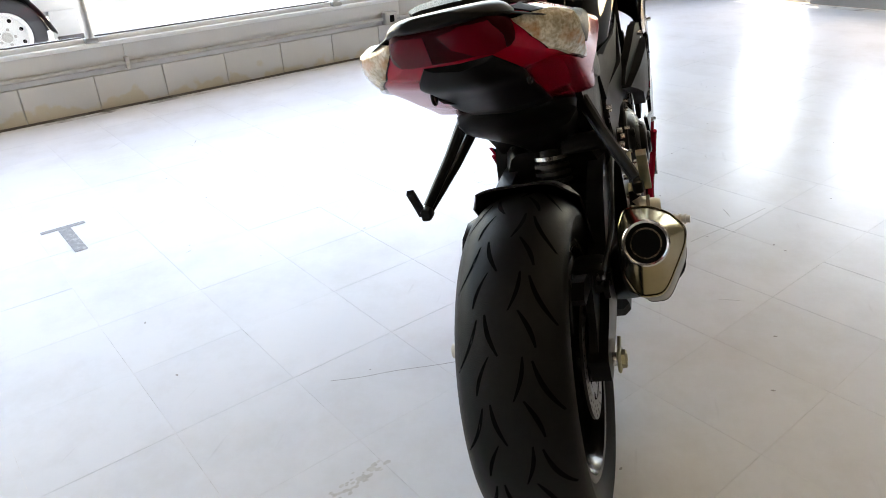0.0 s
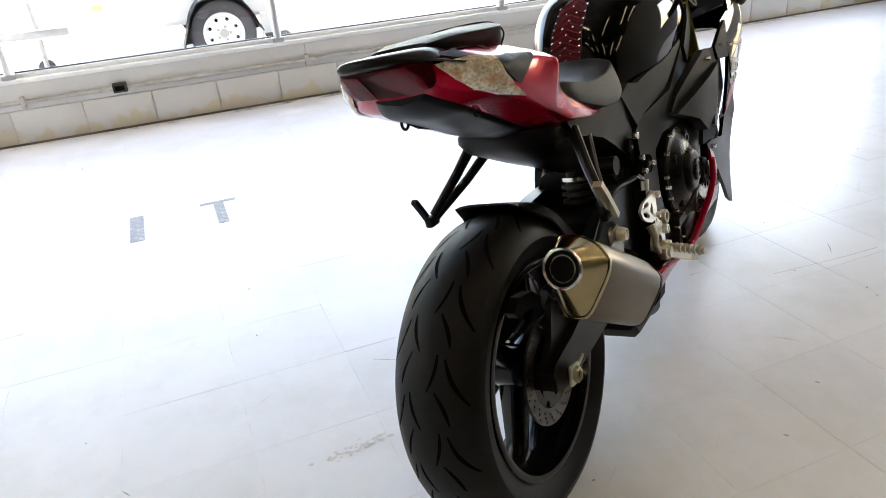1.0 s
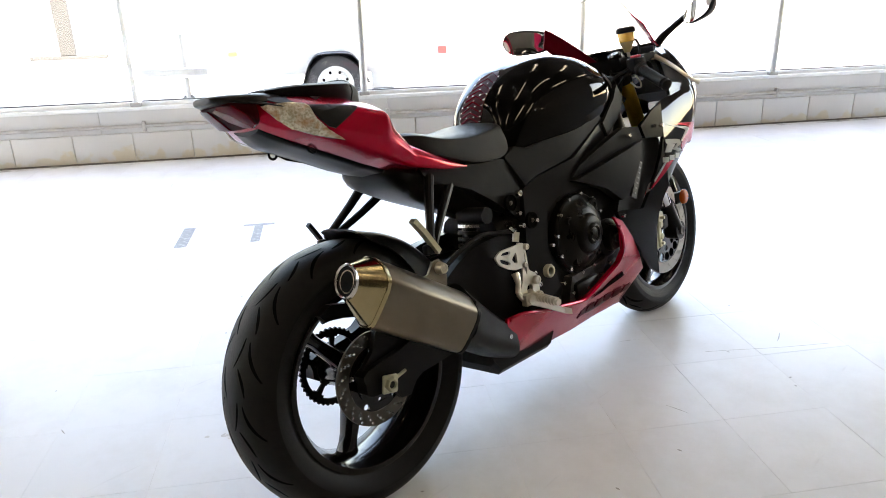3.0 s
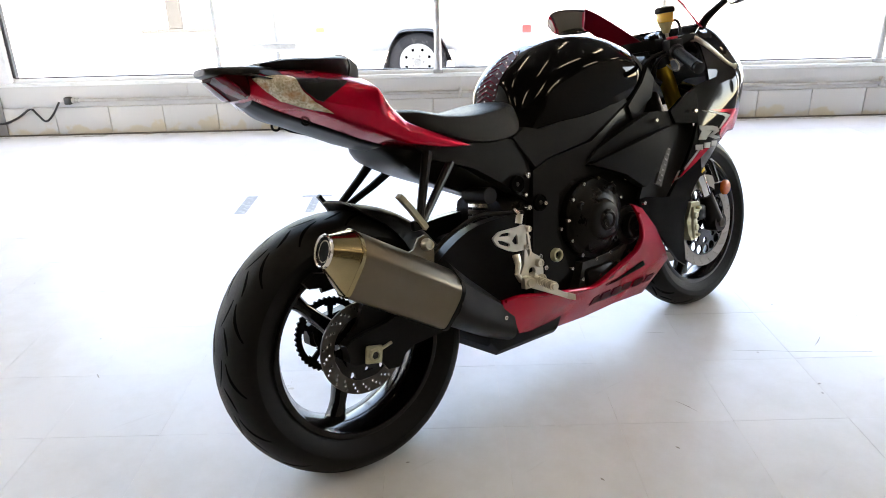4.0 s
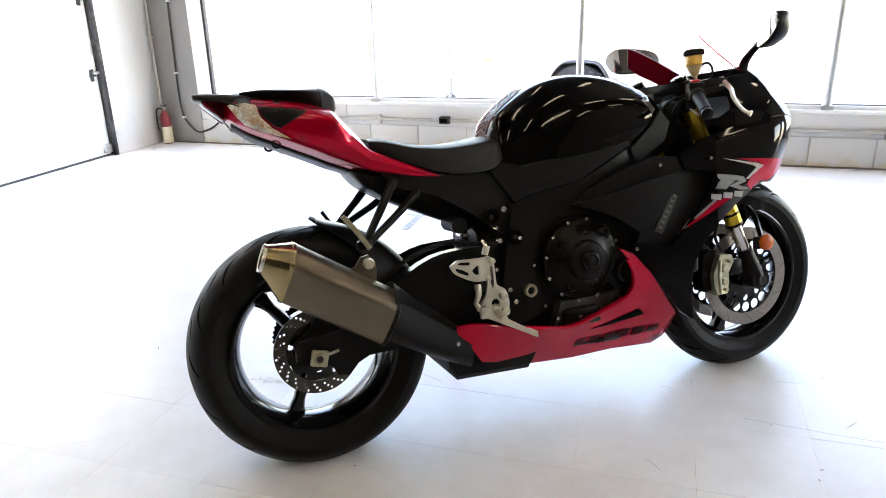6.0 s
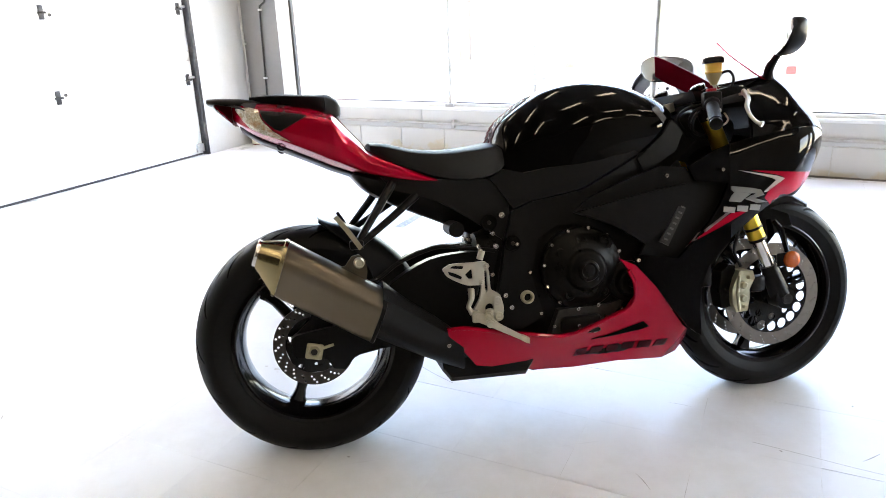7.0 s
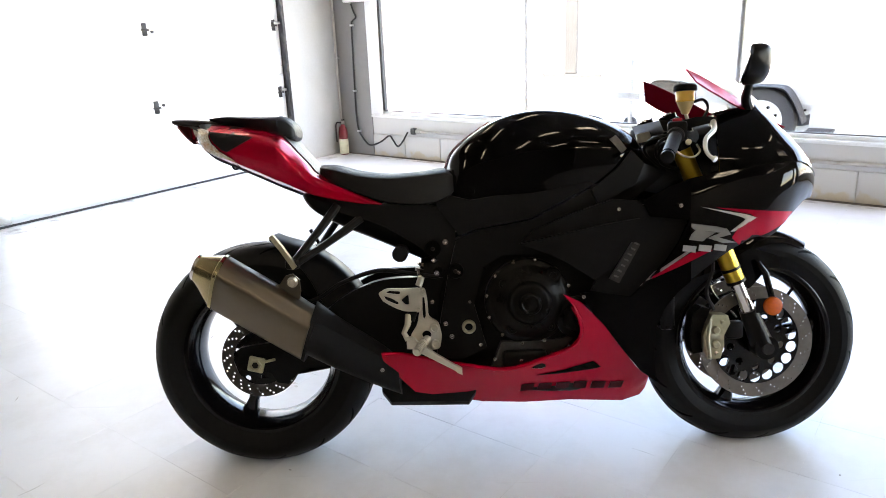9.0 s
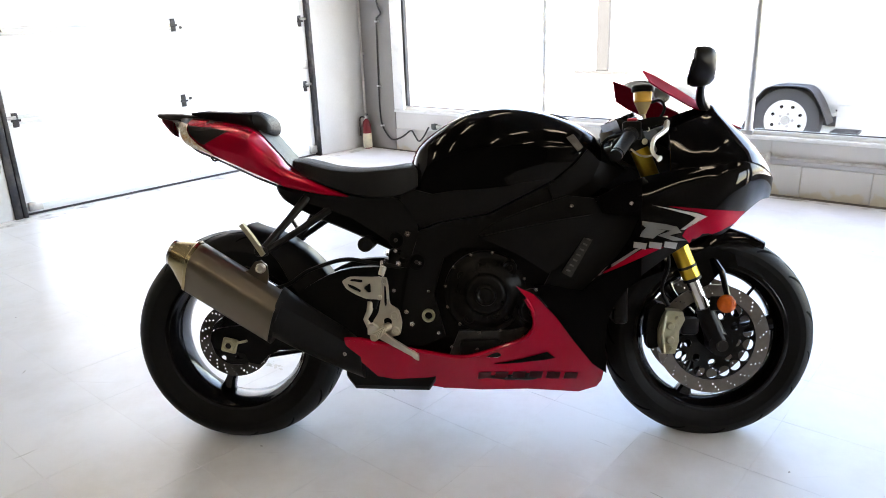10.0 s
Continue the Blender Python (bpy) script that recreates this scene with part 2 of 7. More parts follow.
def solid(name, bm, mat, m=None, smooth=True, **tags):
    ob = tagged(new(name, mesh_from(bm, name, mat, smooth)), **tags)
    if m is not None:
        ob.matrix_basis = m
    return ob


def part(name, bm, mat, parent, label="", smooth=True, m=None):
    ob = new(name, mesh_from(bm, name, mat, smooth))
    ob.parent = parent
    if m is not None:
        ob.matrix_basis = m
    if label:
        ob["label"] = label
    return ob


def box(bm, x0, x1, y0, y1, z0, z1, bevel=0.0, m=None):
    d = bmesh.ops.create_cube(bm, size=1, matrix=Matrix.Translation(((x0 + x1) / 2, (y0 + y1) / 2, (z0 + z1) / 2)) @ Matrix.Diagonal((x1 - x0, y1 - y0, z1 - z0, 1)))
    vs = d["verts"]
    if m is not None:
        bmesh.ops.transform(bm, matrix=m, verts=vs)
    if bevel:
        es = list({e for v in vs for e in v.link_edges})
        bmesh.ops.bevel(bm, geom=es, offset=bevel, segments=2, affect="EDGES", profile=0.5)
    return bm


def ring_faces(bm, rings, closed=True, caps=True):
    n = len(rings[0])
    for a, b in zip(rings, rings[1:]):
        for i in range(n if closed else n - 1):
            j = (i + 1) % n
            bm.faces.new((a[i], a[j], b[j], b[i]))
    if caps and closed:
        bm.faces.new(rings[0][::-1])
        bm.faces.new(rings[-1])


def loft(bm, sections, caps=True, closed=True):
    """Skin a row of sections, each a list of as many points."""
    rings = [[bm.verts.new(p) for p in s] for s in sections]
    ring_faces(bm, rings, closed, caps)
    bmesh.ops.recalc_face_normals(bm, faces=bm.faces[:])
    return bm


def spline(points, steps=6):
    """Smooth way through the points (Catmull-Rom)."""
    p = [Vector(q) for q in points]
    p = [2 * p[0] - p[1], *p, 2 * p[-1] - p[-2]]
    out = []
    for a, b, c, d in zip(p, p[1:], p[2:], p[3:]):
        for i in range(steps):
            t = i / steps
            out.append(0.5 * (2 * b + (c - a) * t + (2 * a - 5 * b + 4 * c - d) * t * t + (3 * b - a - 3 * c + d) * t ** 3))
    out.append(p[-2])
    return out


def tube(bm, points, r, seg=10, caps=True):
    """A round bar along the points; r is one radius or one for each point."""
    p = [Vector(q) for q in points]
    rs = r if isinstance(r, (list, tuple)) else [r] * len(p)
    rings, side = [], None
    for i, q in enumerate(p):
        d = (p[min(i + 1, len(p) - 1)] - p[max(i - 1, 0)]).normalized()
        if side is None:
            side = d.orthogonal().normalized()
        side = (side - d * side.dot(d)).normalized()
        up = d.cross(side)
        rings.append([bm.verts.new(q + rs[i] * (math.cos(a) * side + math.sin(a) * up)) for a in (2 * math.pi * k / seg for k in range(seg))])
    ring_faces(bm, rings, True, caps)
    bmesh.ops.recalc_face_normals(bm, faces=bm.faces[:])
    return bm


def cyl(bm, a, b, r, r2=None, seg=20):
    return tube(bm, [a, b], [r, r if r2 is None else r2], seg)


def lathe(bm, profile, seg=64, axis="Y", closed=False, start=0.0, turn=2 * math.pi):
    """Turn a profile of (along the axis, radius) about the axis."""
    full = abs(turn - 2 * math.pi) < 1e-6
    n = seg if full else seg + 1
    rings = []
    for k in range(n):
        a = start + turn * k / seg
        c, s = math.cos(a), math.sin(a)
        pts = []
        for h, r in profile:
            pts.append({"Y": (r * c, h, r * s), "Z": (r * c, r * s, h), "X": (h, r * c, r * s)}[axis])
        rings.append([bm.verts.new(q) for q in pts])
    m = len(profile)
    for k in range(seg if full else seg):
        a, b = rings[k], rings[(k + 1) % n]
        for i in range(m if closed else m - 1):
            j = (i + 1) % m
            bm.faces.new((a[i], a[j], b[j], b[i]))
    bmesh.ops.remove_doubles(bm, verts=bm.verts[:], dist=1e-6)
    bmesh.ops.recalc_face_normals(bm, faces=bm.faces[:])
    return bm


B = bmesh.new

# ---- the showroom ----
FAR_X, BACK_Y, TOP = 6.1, -9.0, 3.6
DOOR_X = -3.38

floor = tagged(new("floor", mesh_from(box(B(), DOOR_X - 0.2, FAR_X, BACK_Y, 0.2, -0.1, -0.0009), "floor", M["subfloor"])), "worn pale grey vinyl tile floor with scuffs", "floor", kind="structure")
floor.matrix_basis = ROOM

# knee wall under the windows: core with two courses of block on its face
SILL = 0.36
wall_window = solid("wall_window", box(B(), -2.9645, FAR_X, 0.012, 0.2, 0.0, SILL), M["mortar"], ROOM, label="low painted block wall under the shop windows", category="wall", kind="structure")
pier = solid("pier", box(B(), DOOR_X - 0.2, -2.965, -0.007, 0.22, 0.0, TOP), M["pier"], ROOM, label="grey painted corner pier beside the window, darkened for its shade", category="wall", kind="structure")
solid("wall_header", box(B(), -2.965, FAR_X, 0.0, 0.22, 2.75, TOP), M["wall"], ROOM, label="painted wall above the shop windows", category="wall", kind="structure")

# dark mottled strip of floor along the wall
solid("floor_edge", box(B(), DOOR_X, FAR_X, -0.05, -0.003, 0.0004, 0.003), M["edge_strip"], ROOM, label="dark mottled strip along the foot of the wall", category="trim", kind="structure")

# window sill and frame
solid("window_sill", box(B(), -2.965, FAR_X - 0.002, -0.015, 0.2, SILL + 0.0005, 0.385, 0.004), M["white_frame"], ROOM, label="white painted window sill", category="window sill", kind="structure")
bays = [-2.89, -1.306, 0.303, 1.962, 3.565, 5.2, 5.98]


def window(x0, x1, index):
    w = thing("window_%d" % index, "large clear shop window in a white frame", "window", "shop windows", "structure", ROOM)
    part("bottom_rail", box(B(), x0 + 0.03, x1 - 0.03, 0.03, 0.09, 0.3855, 0.412, 0.004), M["white_frame"], w)
    part("gasket", box(B(), x0 + 0.03, x1 - 0.03, 0.052, 0.068, 0.4125, 0.42), M["gasket"], w)
    part("top_rail", box(B(), x0 + 0.03, x1 - 0.03, 0.03, 0.09, 2.7, 2.749, 0.004), M["white_frame"], w)
    p = part("pane", box(B(), x0 + 0.03, x1 - 0.03, 0.057, 0.063, 0.4205, 2.6995), M["glass"], w)
    p.visible_shadow = False


for i, (a, b) in enumerate(zip(bays, bays[1:])):
    window(a, b, i + 1)


def mullion(x, r=0.026, mat="alu"):
    w = thing("mullion", "round dull aluminium window post", "window post", "window posts", "structure", ROOM @ pose(x, 0.02, 0))
    part("post", cyl(B(), (0, 0, 0.39), (0, 0, 2.749), r, seg=24), M[mat], w)
    part("foot", box(B(), -0.036, 0.036, -0.03, 0.03, 0.3855, 0.415, 0.004), M["galv"], w)


mullion(bays[1], 0.018, "white_frame")
for x in bays[2:-1]:
    mullion(x)
bm = box(B(), -2.9645, -2.85, -0.012, 0.1, 0.386, 2.749, 0.004)
solid("window_jamb", bm, M["white_frame"], ROOM, label="white painted window jamb", category="window frame", kind="structure")
solid("jamb_strip", box(B(), -2.8495, -2.826, 0.03, 0.07, 0.42, 2.74), M["gasket"], ROOM, label="dark strip along the window edge", category="window frame", kind="structure")

# end and back walls and the ceiling close the room
# end wall with a glass door and a window, whose light lies on the floor
for nm, y0, y1, z0, z1 in (("wall_end_a", -0.8, 0.22, 0.0, TOP), ("wall_end_b", -1.4, -0.8, 2.2, TOP), ("wall_end_c", -1.75, -1.4, 0.0, TOP), ("wall_end_d", -3.3, -1.75, 0.0, 0.8), ("wall_end_e", -3.3, -1.75, 2.2, TOP), ("wall_end_f", BACK_Y, -3.3, 0.0, TOP)):
    solid(nm, box(B(), FAR_X, FAR_X + 0.2, y0, y1, z0, z1), M["pier"], ROOM, label="grey painted end wall of the showroom", category="wall", kind="structure")
for nm, y0, y1, z0, z1, lb in (("door_2", -1.399, -0.801, 0.0, 2.199, "glass entrance door in a slim metal frame"), ("window_end", -3.299, -1.751, 0.801, 2.199, "clear window in the end wall")):
    w = thing(nm, lb, nm.split("_")[0], kind="structure", m=ROOM)
    for a, b, c, d in ((y0, y0 + 0.05, z0, z1), (y1 - 0.05, y1, z0, z1), (y0 + 0.0505, y1 - 0.0505, z0, z0 + 0.05), (y0 + 0.0505, y1 - 0.0505, z1 - 0.05, z1)):
        part("frame_bar", box(B(), FAR_X + 0.05, FAR_X + 0.1, a, b, c, d, 0.004), M["alu"], w)
    p = part("pane", box(B(), FAR_X + 0.072, FAR_X + 0.078, y0 + 0.0505, y1 - 0.0505, z0 + 0.0505, z1 - 0.0505), M["glass"], w)
    p.visible_shadow = False
# Unseen back wall, dark to hold down fill and reflections on the motorcycle
solid("wall_back", box(B(), DOOR_X - 0.2, FAR_X + 0.2, BACK_Y - 0.2, BACK_Y, 0.0, TOP), M["back_dark"], ROOM, label="unseen back wall, kept dark to dim fill and reflections", category="wall", kind="structure")
solid("window_end_pier", box(B(), 5.98, FAR_X, 0.0, 0.22, SILL, 2.75), M["wall"], ROOM, label="painted pier at the end of the windows", category="wall", kind="structure")
solid("ceiling", box(B(), DOOR_X - 0.2, FAR_X + 0.2, BACK_Y - 0.2, 0.22, TOP, TOP + 0.15), M["ceiling"], ROOM, label="unseen ceiling, darkened to cut bounced light", category="ceiling", kind="structure")

# door wall
DOOR_A, DOOR_B, DOOR_TOP = -3.2, -0.63, 2.45
solid("wall_door_corner", box(B(), DOOR_X - 0.2, DOOR_X, DOOR_B + 0.03, 0.0, 0.0, TOP), M["wall"], ROOM, label="white painted wall between the roller door and the corner", category="wall", kind="structure")
solid("wall_door_side", box(B(), DOOR_X - 0.2, DOOR_X, BACK_Y, DOOR_A - 0.1, 0.0, TOP), M["wall"], ROOM, label="cream painted wall beside the roller door", category="wall", kind="structure")
solid("wall_door_header", box(B(), DOOR_X - 0.2, DOOR_X, DOOR_A - 0.1, DOOR_B + 0.03, DOOR_TOP, TOP), M["wall"], ROOM, label="painted wall over the door", category="wall", kind="structure")


def sectional_door():
    """Overhead door of translucent sections between rails, stiles, hinges, rollers and two tracks."""
    d = thing("door_1", "closed white sectional overhead door, bright with daylight", "garage door", kind="structure", m=ROOM)
    x0, x1 = DOOR_X - 0.09, DOOR_X - 0.05
    joints = [0.03, 0.645, 1.215, 1.785, 2.42]
    mid = -1.915
    for z0, z1 in zip(joints, joints[1:]):
        part("bottom_rail", box(B(), x0, x1, DOOR_A, DOOR_B, z0 + 0.002, z0 + 0.035, 0.003), M["door_rail"], d)
        part("top_rail", box(B(), x0, x1, DOOR_A, DOOR_B, z1 - 0.035, z1 - 0.002, 0.003), M["door_rail"], d)
        for y in (DOOR_A, mid - 0.03, DOOR_B - 0.06):
            part("stile", box(B(), x0, x1, y, y + 0.06, z0 + 0.0355, z1 - 0.0355, 0.003), M["door_rail"], d)
        for a, b in ((DOOR_A + 0.0605, mid - 0.0305), (mid + 0.0305, DOOR_B - 0.0605)):
            part("panel", box(B(), x0 + 0.015, x0 + 0.019, a, b, z0 + 0.0355, z1 - 0.0355), M["door_skin"], d, "translucent fibreglass panel")
    part("bottom_seal", box(B(), x0 - 0.002, x1 + 0.004, DOOR_A, DOOR_B, 0.0, 0.0145, 0.004), M["gasket"], d, "black rubber bottom seal")
    part("bottom_strip", box(B(), x0, x1, DOOR_A, DOOR_B, 0.015, 0.0315, 0.002), M["door_rail"], d)
    for z in joints[1:4]:
        for y in (DOOR_A + 0.05, mid, DOOR_B - 0.06):
            bm = box(B(), x1, x1 + 0.006, y - 0.02, y + 0.02, z - 0.045, z + 0.05, 0.002)
            cyl(bm, (x1 + 0.012, y - 0.03, z), (x1 + 0.012, y + 0.03, z), 0.008, seg=10)
            h = part("hinge", bm, M["steel_dark"], d)
            if y != mid:
                s = -1 if y < mid else 1
                part("roller", cyl(B(), (x1 + 0.02, y, z + 0.02), (x1 + 0.02, y + s * 0.07, z + 0.02), 0.012, seg=10), M["galv"], h)
    for z in (0.66, 1.2):
        for y in (mid + 0.06,):
            part("bolt", cyl(B(), (x1, y, z), (x1 + 0.008, y, z), 0.012, seg=10), M["steel_dark"], d)
    part("latch", box(B(), x1, x1 + 0.02, DOOR_B - 0.09, DOOR_B - 0.02, 0.8, 0.88, 0.004), M["galv"], d)
    part("lift_bracket", box(B(), x1, x1 + 0.03, DOOR_A + 0.01, DOOR_A + 0.1, 0.03, 0.09, 0.004), M["galv"], d)
    part("lift_bracket", box(B(), x1, x1 + 0.03, DOOR_B - 0.08, DOOR_B - 0.005, 0.03, 0.1, 0.004), M["galv"], d)
    for y, s in ((DOOR_A - 0.03, 1), (DOOR_B + 0.012, -1)):
        bm = box(B(), x1 - 0.01, x1 + 0.06, y - 0.014, y + 0.014, 0.0, DOOR_TOP - 0.01, 0.003)
        part("track", bm, M["steel_dark"], d, "dark steel roller track")
    part("jamb", box(B(), DOOR_X - 0.2, DOOR_X + 0.012, DOOR_A - 0.0995, DOOR_A - 0.05, 0.0, DOOR_TOP - 0.002, 0.004), M["steel_dark"], d)
    return d


sectional_door()

# ceiling lamps: strips of bare tubes


def strip_lamp():
    l = thing("ceiling_lamp", "white fluorescent strip lamp under the ceiling", "ceiling lamp", "ceiling lamps")
    part("housing", box(B(), -0.06, 0.06, -0.63, 0.63, -0.06, 0.0, 0.006), M["lamp_white"], l)
    for x in (-0.035, 0.035):
        part("lamp_tube", cyl(B(), (x, -0.6, -0.085), (x, 0.6, -0.085), 0.013, seg=10), M["tube"], l)
    return l


lamp = strip_lamp()
spots = [(x, y) for x in (-2.2, -0.3, 1.6, 3.5, 5.3) for y in (-2.4, -4.9, -7.4)]
lamp.matrix_basis = ROOM @ pose(*spots[0], TOP)
for x, y in spots[1:]:
    copy_thing(lamp, ROOM @ pose(x, y, TOP))

# ---- outside ----
ground = solid("ground", box(B(), -150, 150, 0.2, 150, -0.05, -0.015), M["ground"], ROOM, label="bright sunlit concrete yard", category="ground", kind="structure")
solid("ground_side", box(B(), -150, DOOR_X - 0.2, -60, 0.2, -0.05, -0.016), M["ground"], ROOM, label="bright sunlit concrete yard", category="ground", kind="structure")


def trailer():
    """Low utility trailer: deck with side boards, wheel under a black fender, tongue with jack and coupler."""
    t = thing("trailer", "white utility trailer with black fenders, parked outside", "trailer", m=ROOM @ pose(0.11, 1.87, -0.015))
    part("side_board", box(B(), -1.02, 1.1, -0.06, -0.02, 0.4, 0.62, 0.006), M["trailer_white"], t)
    part("side_board", box(B(), -1.02, 1.1, 1.35, 1.39, 0.4, 0.62, 0.006), M["trailer_white"], t)
    part("front_board", box(B(), -1.06, -1.0205, -0.06, 1.39, 0.4, 0.62, 0.006), M["trailer_white"], t)
    part("tail_board", box(B(), 1.1005, 1.14, -0.06, 1.39, 0.4, 0.62, 0.006), M["trailer_white"], t)
    part("deck", box(B(), -1.02, 1.1, -0.0195, 1.3495, 0.36, 0.4, 0.006), M["trailer_white"], t)
    part("side_marker", box(B(), -0.98, -0.9, -0.075, -0.0605, 0.56, 0.6, 0.005), M["marker_amber"], t, "amber side marker lamp")
    part("tail_marker", box(B(), 1.02, 1.1, -0.078, -0.0605, 0.51, 0.58, 0.005), M["marker_red"], t, "red side marker lamp")
    for y, s in ((-0.28, 1), (1.4, -1)):
        prof = [(-0.08, 0.175), (-0.085, 0.24), (-0.07, 0.268), (-0.03, 0.278), (0.03, 0.278), (0.07, 0.268), (0.085, 0.24), (0.08, 0.175)]
        wm = pose(0, y + 0.08, 0.28)
        w = part("wheel", lathe(B(), prof, 48, closed=True), M["trailer_tyre"], t, "weathered black tyre on a white rim", m=wm)
        rim = part("rim", lathe(B(), [(-0.05, 0.174), (-0.07, 0.172), (-0.06, 0.15), (-0.035, 0.14), (-0.045, 0.09), (-0.05, 0.05), (-0.06, 0.045), (-0.06, 0.0)], 40), M["trailer_white"], w, "white steel rim")
        for k in range(8):
            a = 2 * math.pi * (k + 0.5) / 8
            # Black discs on the solid rim, coloured like the shade in holes
            part("rim_hole_disc", cyl(B(), (0.118 * math.cos(a), -0.046, 0.118 * math.sin(a)), (0.118 * math.cos(a), -0.036, 0.118 * math.sin(a)), 0.014, seg=12), M["hole"], w)
        bm = cyl(B(), (0, -0.075, 0), (0, -0.055, 0), 0.036, seg=16)
        for k in range(5):
            a = 2 * math.pi * k / 5
            cyl(bm, (0.055 * math.cos(a), -0.065, 0.055 * math.sin(a)), (0.055 * math.cos(a), -0.04, 0.055 * math.sin(a)), 0.011, seg=8)
        part("hub", bm, M["galv"], w)
        # bent sheet fender with a dark plate behind the wheel
        out = [(-0.345, 0.2), (-0.31, 0.3), (-0.255, 0.44)] + [(p.x, p.y) for p in spline([(-0.24, 0.47, 0), (-0.18, 0.545, 0), (-0.1, 0.57, 0), (0.1, 0.57, 0), (0.18, 0.545, 0), (0.24, 0.47, 0)], 3)] + [(0.275, 0.41), (0.32, 0.31), (0.335, 0.27)]
        bm = B()
        outer = [[bm.verts.new((x, y + dy, z)) for x, z in out] for dy in (-0.02, 0.2)]
        inner = [[bm.verts.new((x * 0.985, y + dy, z - 0.008)) for x, z in out] for dy in (-0.02, 0.2)]
        for i in range(len(out) - 1):
            for a, b in ((outer[0], outer[1]), (inner[1], inner[0]), (inner[0], outer[0]), (outer[1], inner[1])):
                bm.faces.new((a[i], a[i + 1], b[i + 1], b[i]))
        bmesh.ops.recalc_face_normals(bm, faces=bm.faces[:])
        back = 0.205 if s > 0 else -0.03
        bm2 = loft(B(), [[(x * 0.98, y + back + dy, z - 0.004) for x, z in out] for dy in (0.0, 0.006)])
        part("fender_back", bm2, M["fender"], t, smooth=False)
        part("fender", bm, M["fender"], t, "black sheet-metal fender", smooth=False)
    part("step", box(B(), 0.36, 0.56, -0.3, -0.1, 0.19, 0.215, 0.006), M["fender"], t)
    part("skirt", box(B(), 0.35, 1.1, -0.06, -0.02, 0.08, 0.3998), M["trailer_white"], t)
    bm = tube(B(), [(-1.06, 0.2, 0.36), (-1.75, 0.64, 0.36)], 0.03, 8)
    tube(bm, [(-1.06, 1.1, 0.36), (-1.75, 0.68, 0.36)], 0.03, 8)
    part("tongue", bm, M["trailer_white"], t)
    part("coupler", box(B(), -2.02, -1.72, 0.6, 0.72, 0.33, 0.41, 0.01), M["galv"], t)
    bm = cyl(B(), (-1.5, 0.52, 0.05), (-1.5, 0.52, 0.75), 0.03, seg=14)
    part("jack", bm, M["galv"], t, "galvanised tongue jack")
    part("jack_wheel", lathe(B(), [(-0.02, 0.0), (-0.02, 0.07), (0.02, 0.07), (0.02, 0.0)], 20), M["trailer_tyre"], t, m=pose(-1.5, 0.52, 0.085))
    part("tow_bar", box(B(), -1.66, -1.2, -0.02, 0.06, 0.4, 0.46, 0.006), M["galv"], t)
    return t


trailer()


def sign_post():
    s = thing("yard_stand", "dark grey steel post on a wide frame in the yard", "stand", m=ROOM @ pose(-3.15, 4.47, -0.015))
    part("post", box(B(), -0.09, 0.09, -0.04, 0.04, 0.43, 3.4, 0.006), M["post"], s)
    part("crossbar", box(B(), -0.46, 0.46, -0.03, 0.03, 0.375, 0.4295, 0.006), M["post"], s)
    part("leg", tube(B(), [(-0.44, 0, 0.38), (-0.62, -0.1, 0.0)], 0.02, 8), M["alu"], s)
    part("leg", tube(B(), [(0.44, 0, 0.38), (0.58, -0.1, 0.15), (0.58, -0.1, 0.0)], 0.02, 8), M["alu"], s)


sign_post()


def leafy(name, label, category, x, y, height, low, wide, seed, count):
    """Trunk with limbs and a loose crown of many small leaves in uneven clumps."""
    r = random.Random(seed)
    t = thing(name, label, category, m=ROOM @ pose(x, y, -0.015))
    bm = tube(B(), [(0, 0, 0), (0.02, 0.03, low), (-0.03, 0.05, height * 0.7)], [0.05 * wide + 0.02, 0.04 * wide + 0.015, 0.015], 8)
    tips = []
    for k in range(16):
        a = 2.4 * k
        z0 = low * 0.7 + (height * 0.6 - low * 0.7) * k / 16
        tip = (wide * r.uniform(0.4, 0.95) * math.cos(a), wide * r.uniform(0.4, 0.95) * math.sin(a), min(height, z0 + r.uniform(0.2, 0.5) * wide))
        tube(bm, [(0, 0.03, z0), (tip[0] * 0.5, tip[1] * 0.5, z0 + 0.5 * (tip[2] - z0) + 0.05), tip], [0.02, 0.013, 0.005], 6)
        tips.append(Vector(tip))
    part("trunk", bm, M["bark"], t)
    verts, faces = [], []
    for k in range(count):
        c = r.choice(tips) + Vector((r.gauss(0, 0.22), r.gauss(0, 0.22), r.gauss(0, 0.2))) * wide
        u = Vector((r.uniform(-1, 1), r.uniform(-1, 1), r.uniform(-1, 1))).normalized()
        v = u.orthogonal().normalized()
        g = r.uniform(0.03, 0.07)
        b0 = len(verts)
        verts += [c - u * g, c + v * g * 0.5, c + u * g, c - v * g * 0.5]
        faces.append((b0, b0 + 1, b0 + 2, b0 + 3))
    me = bpy.data.meshes.new("crown")
    me.from_pydata([tuple(v) for v in verts], [], faces)
    me.materials.append(M["leaves"])
    ob = new("crown", me)
    ob.parent = t
    return t


leafy("tree", "small leafy tree in the bright yard", "tree", -13.2, 6.7, 4.2, 1.6, 1.5, 5, 2600)

# ---- the motorcycle ----
# its own frame: x ahead, y to its left, z up, rear contact at the origin; it leans on its side stand
LEAN_BIKE = 11.5


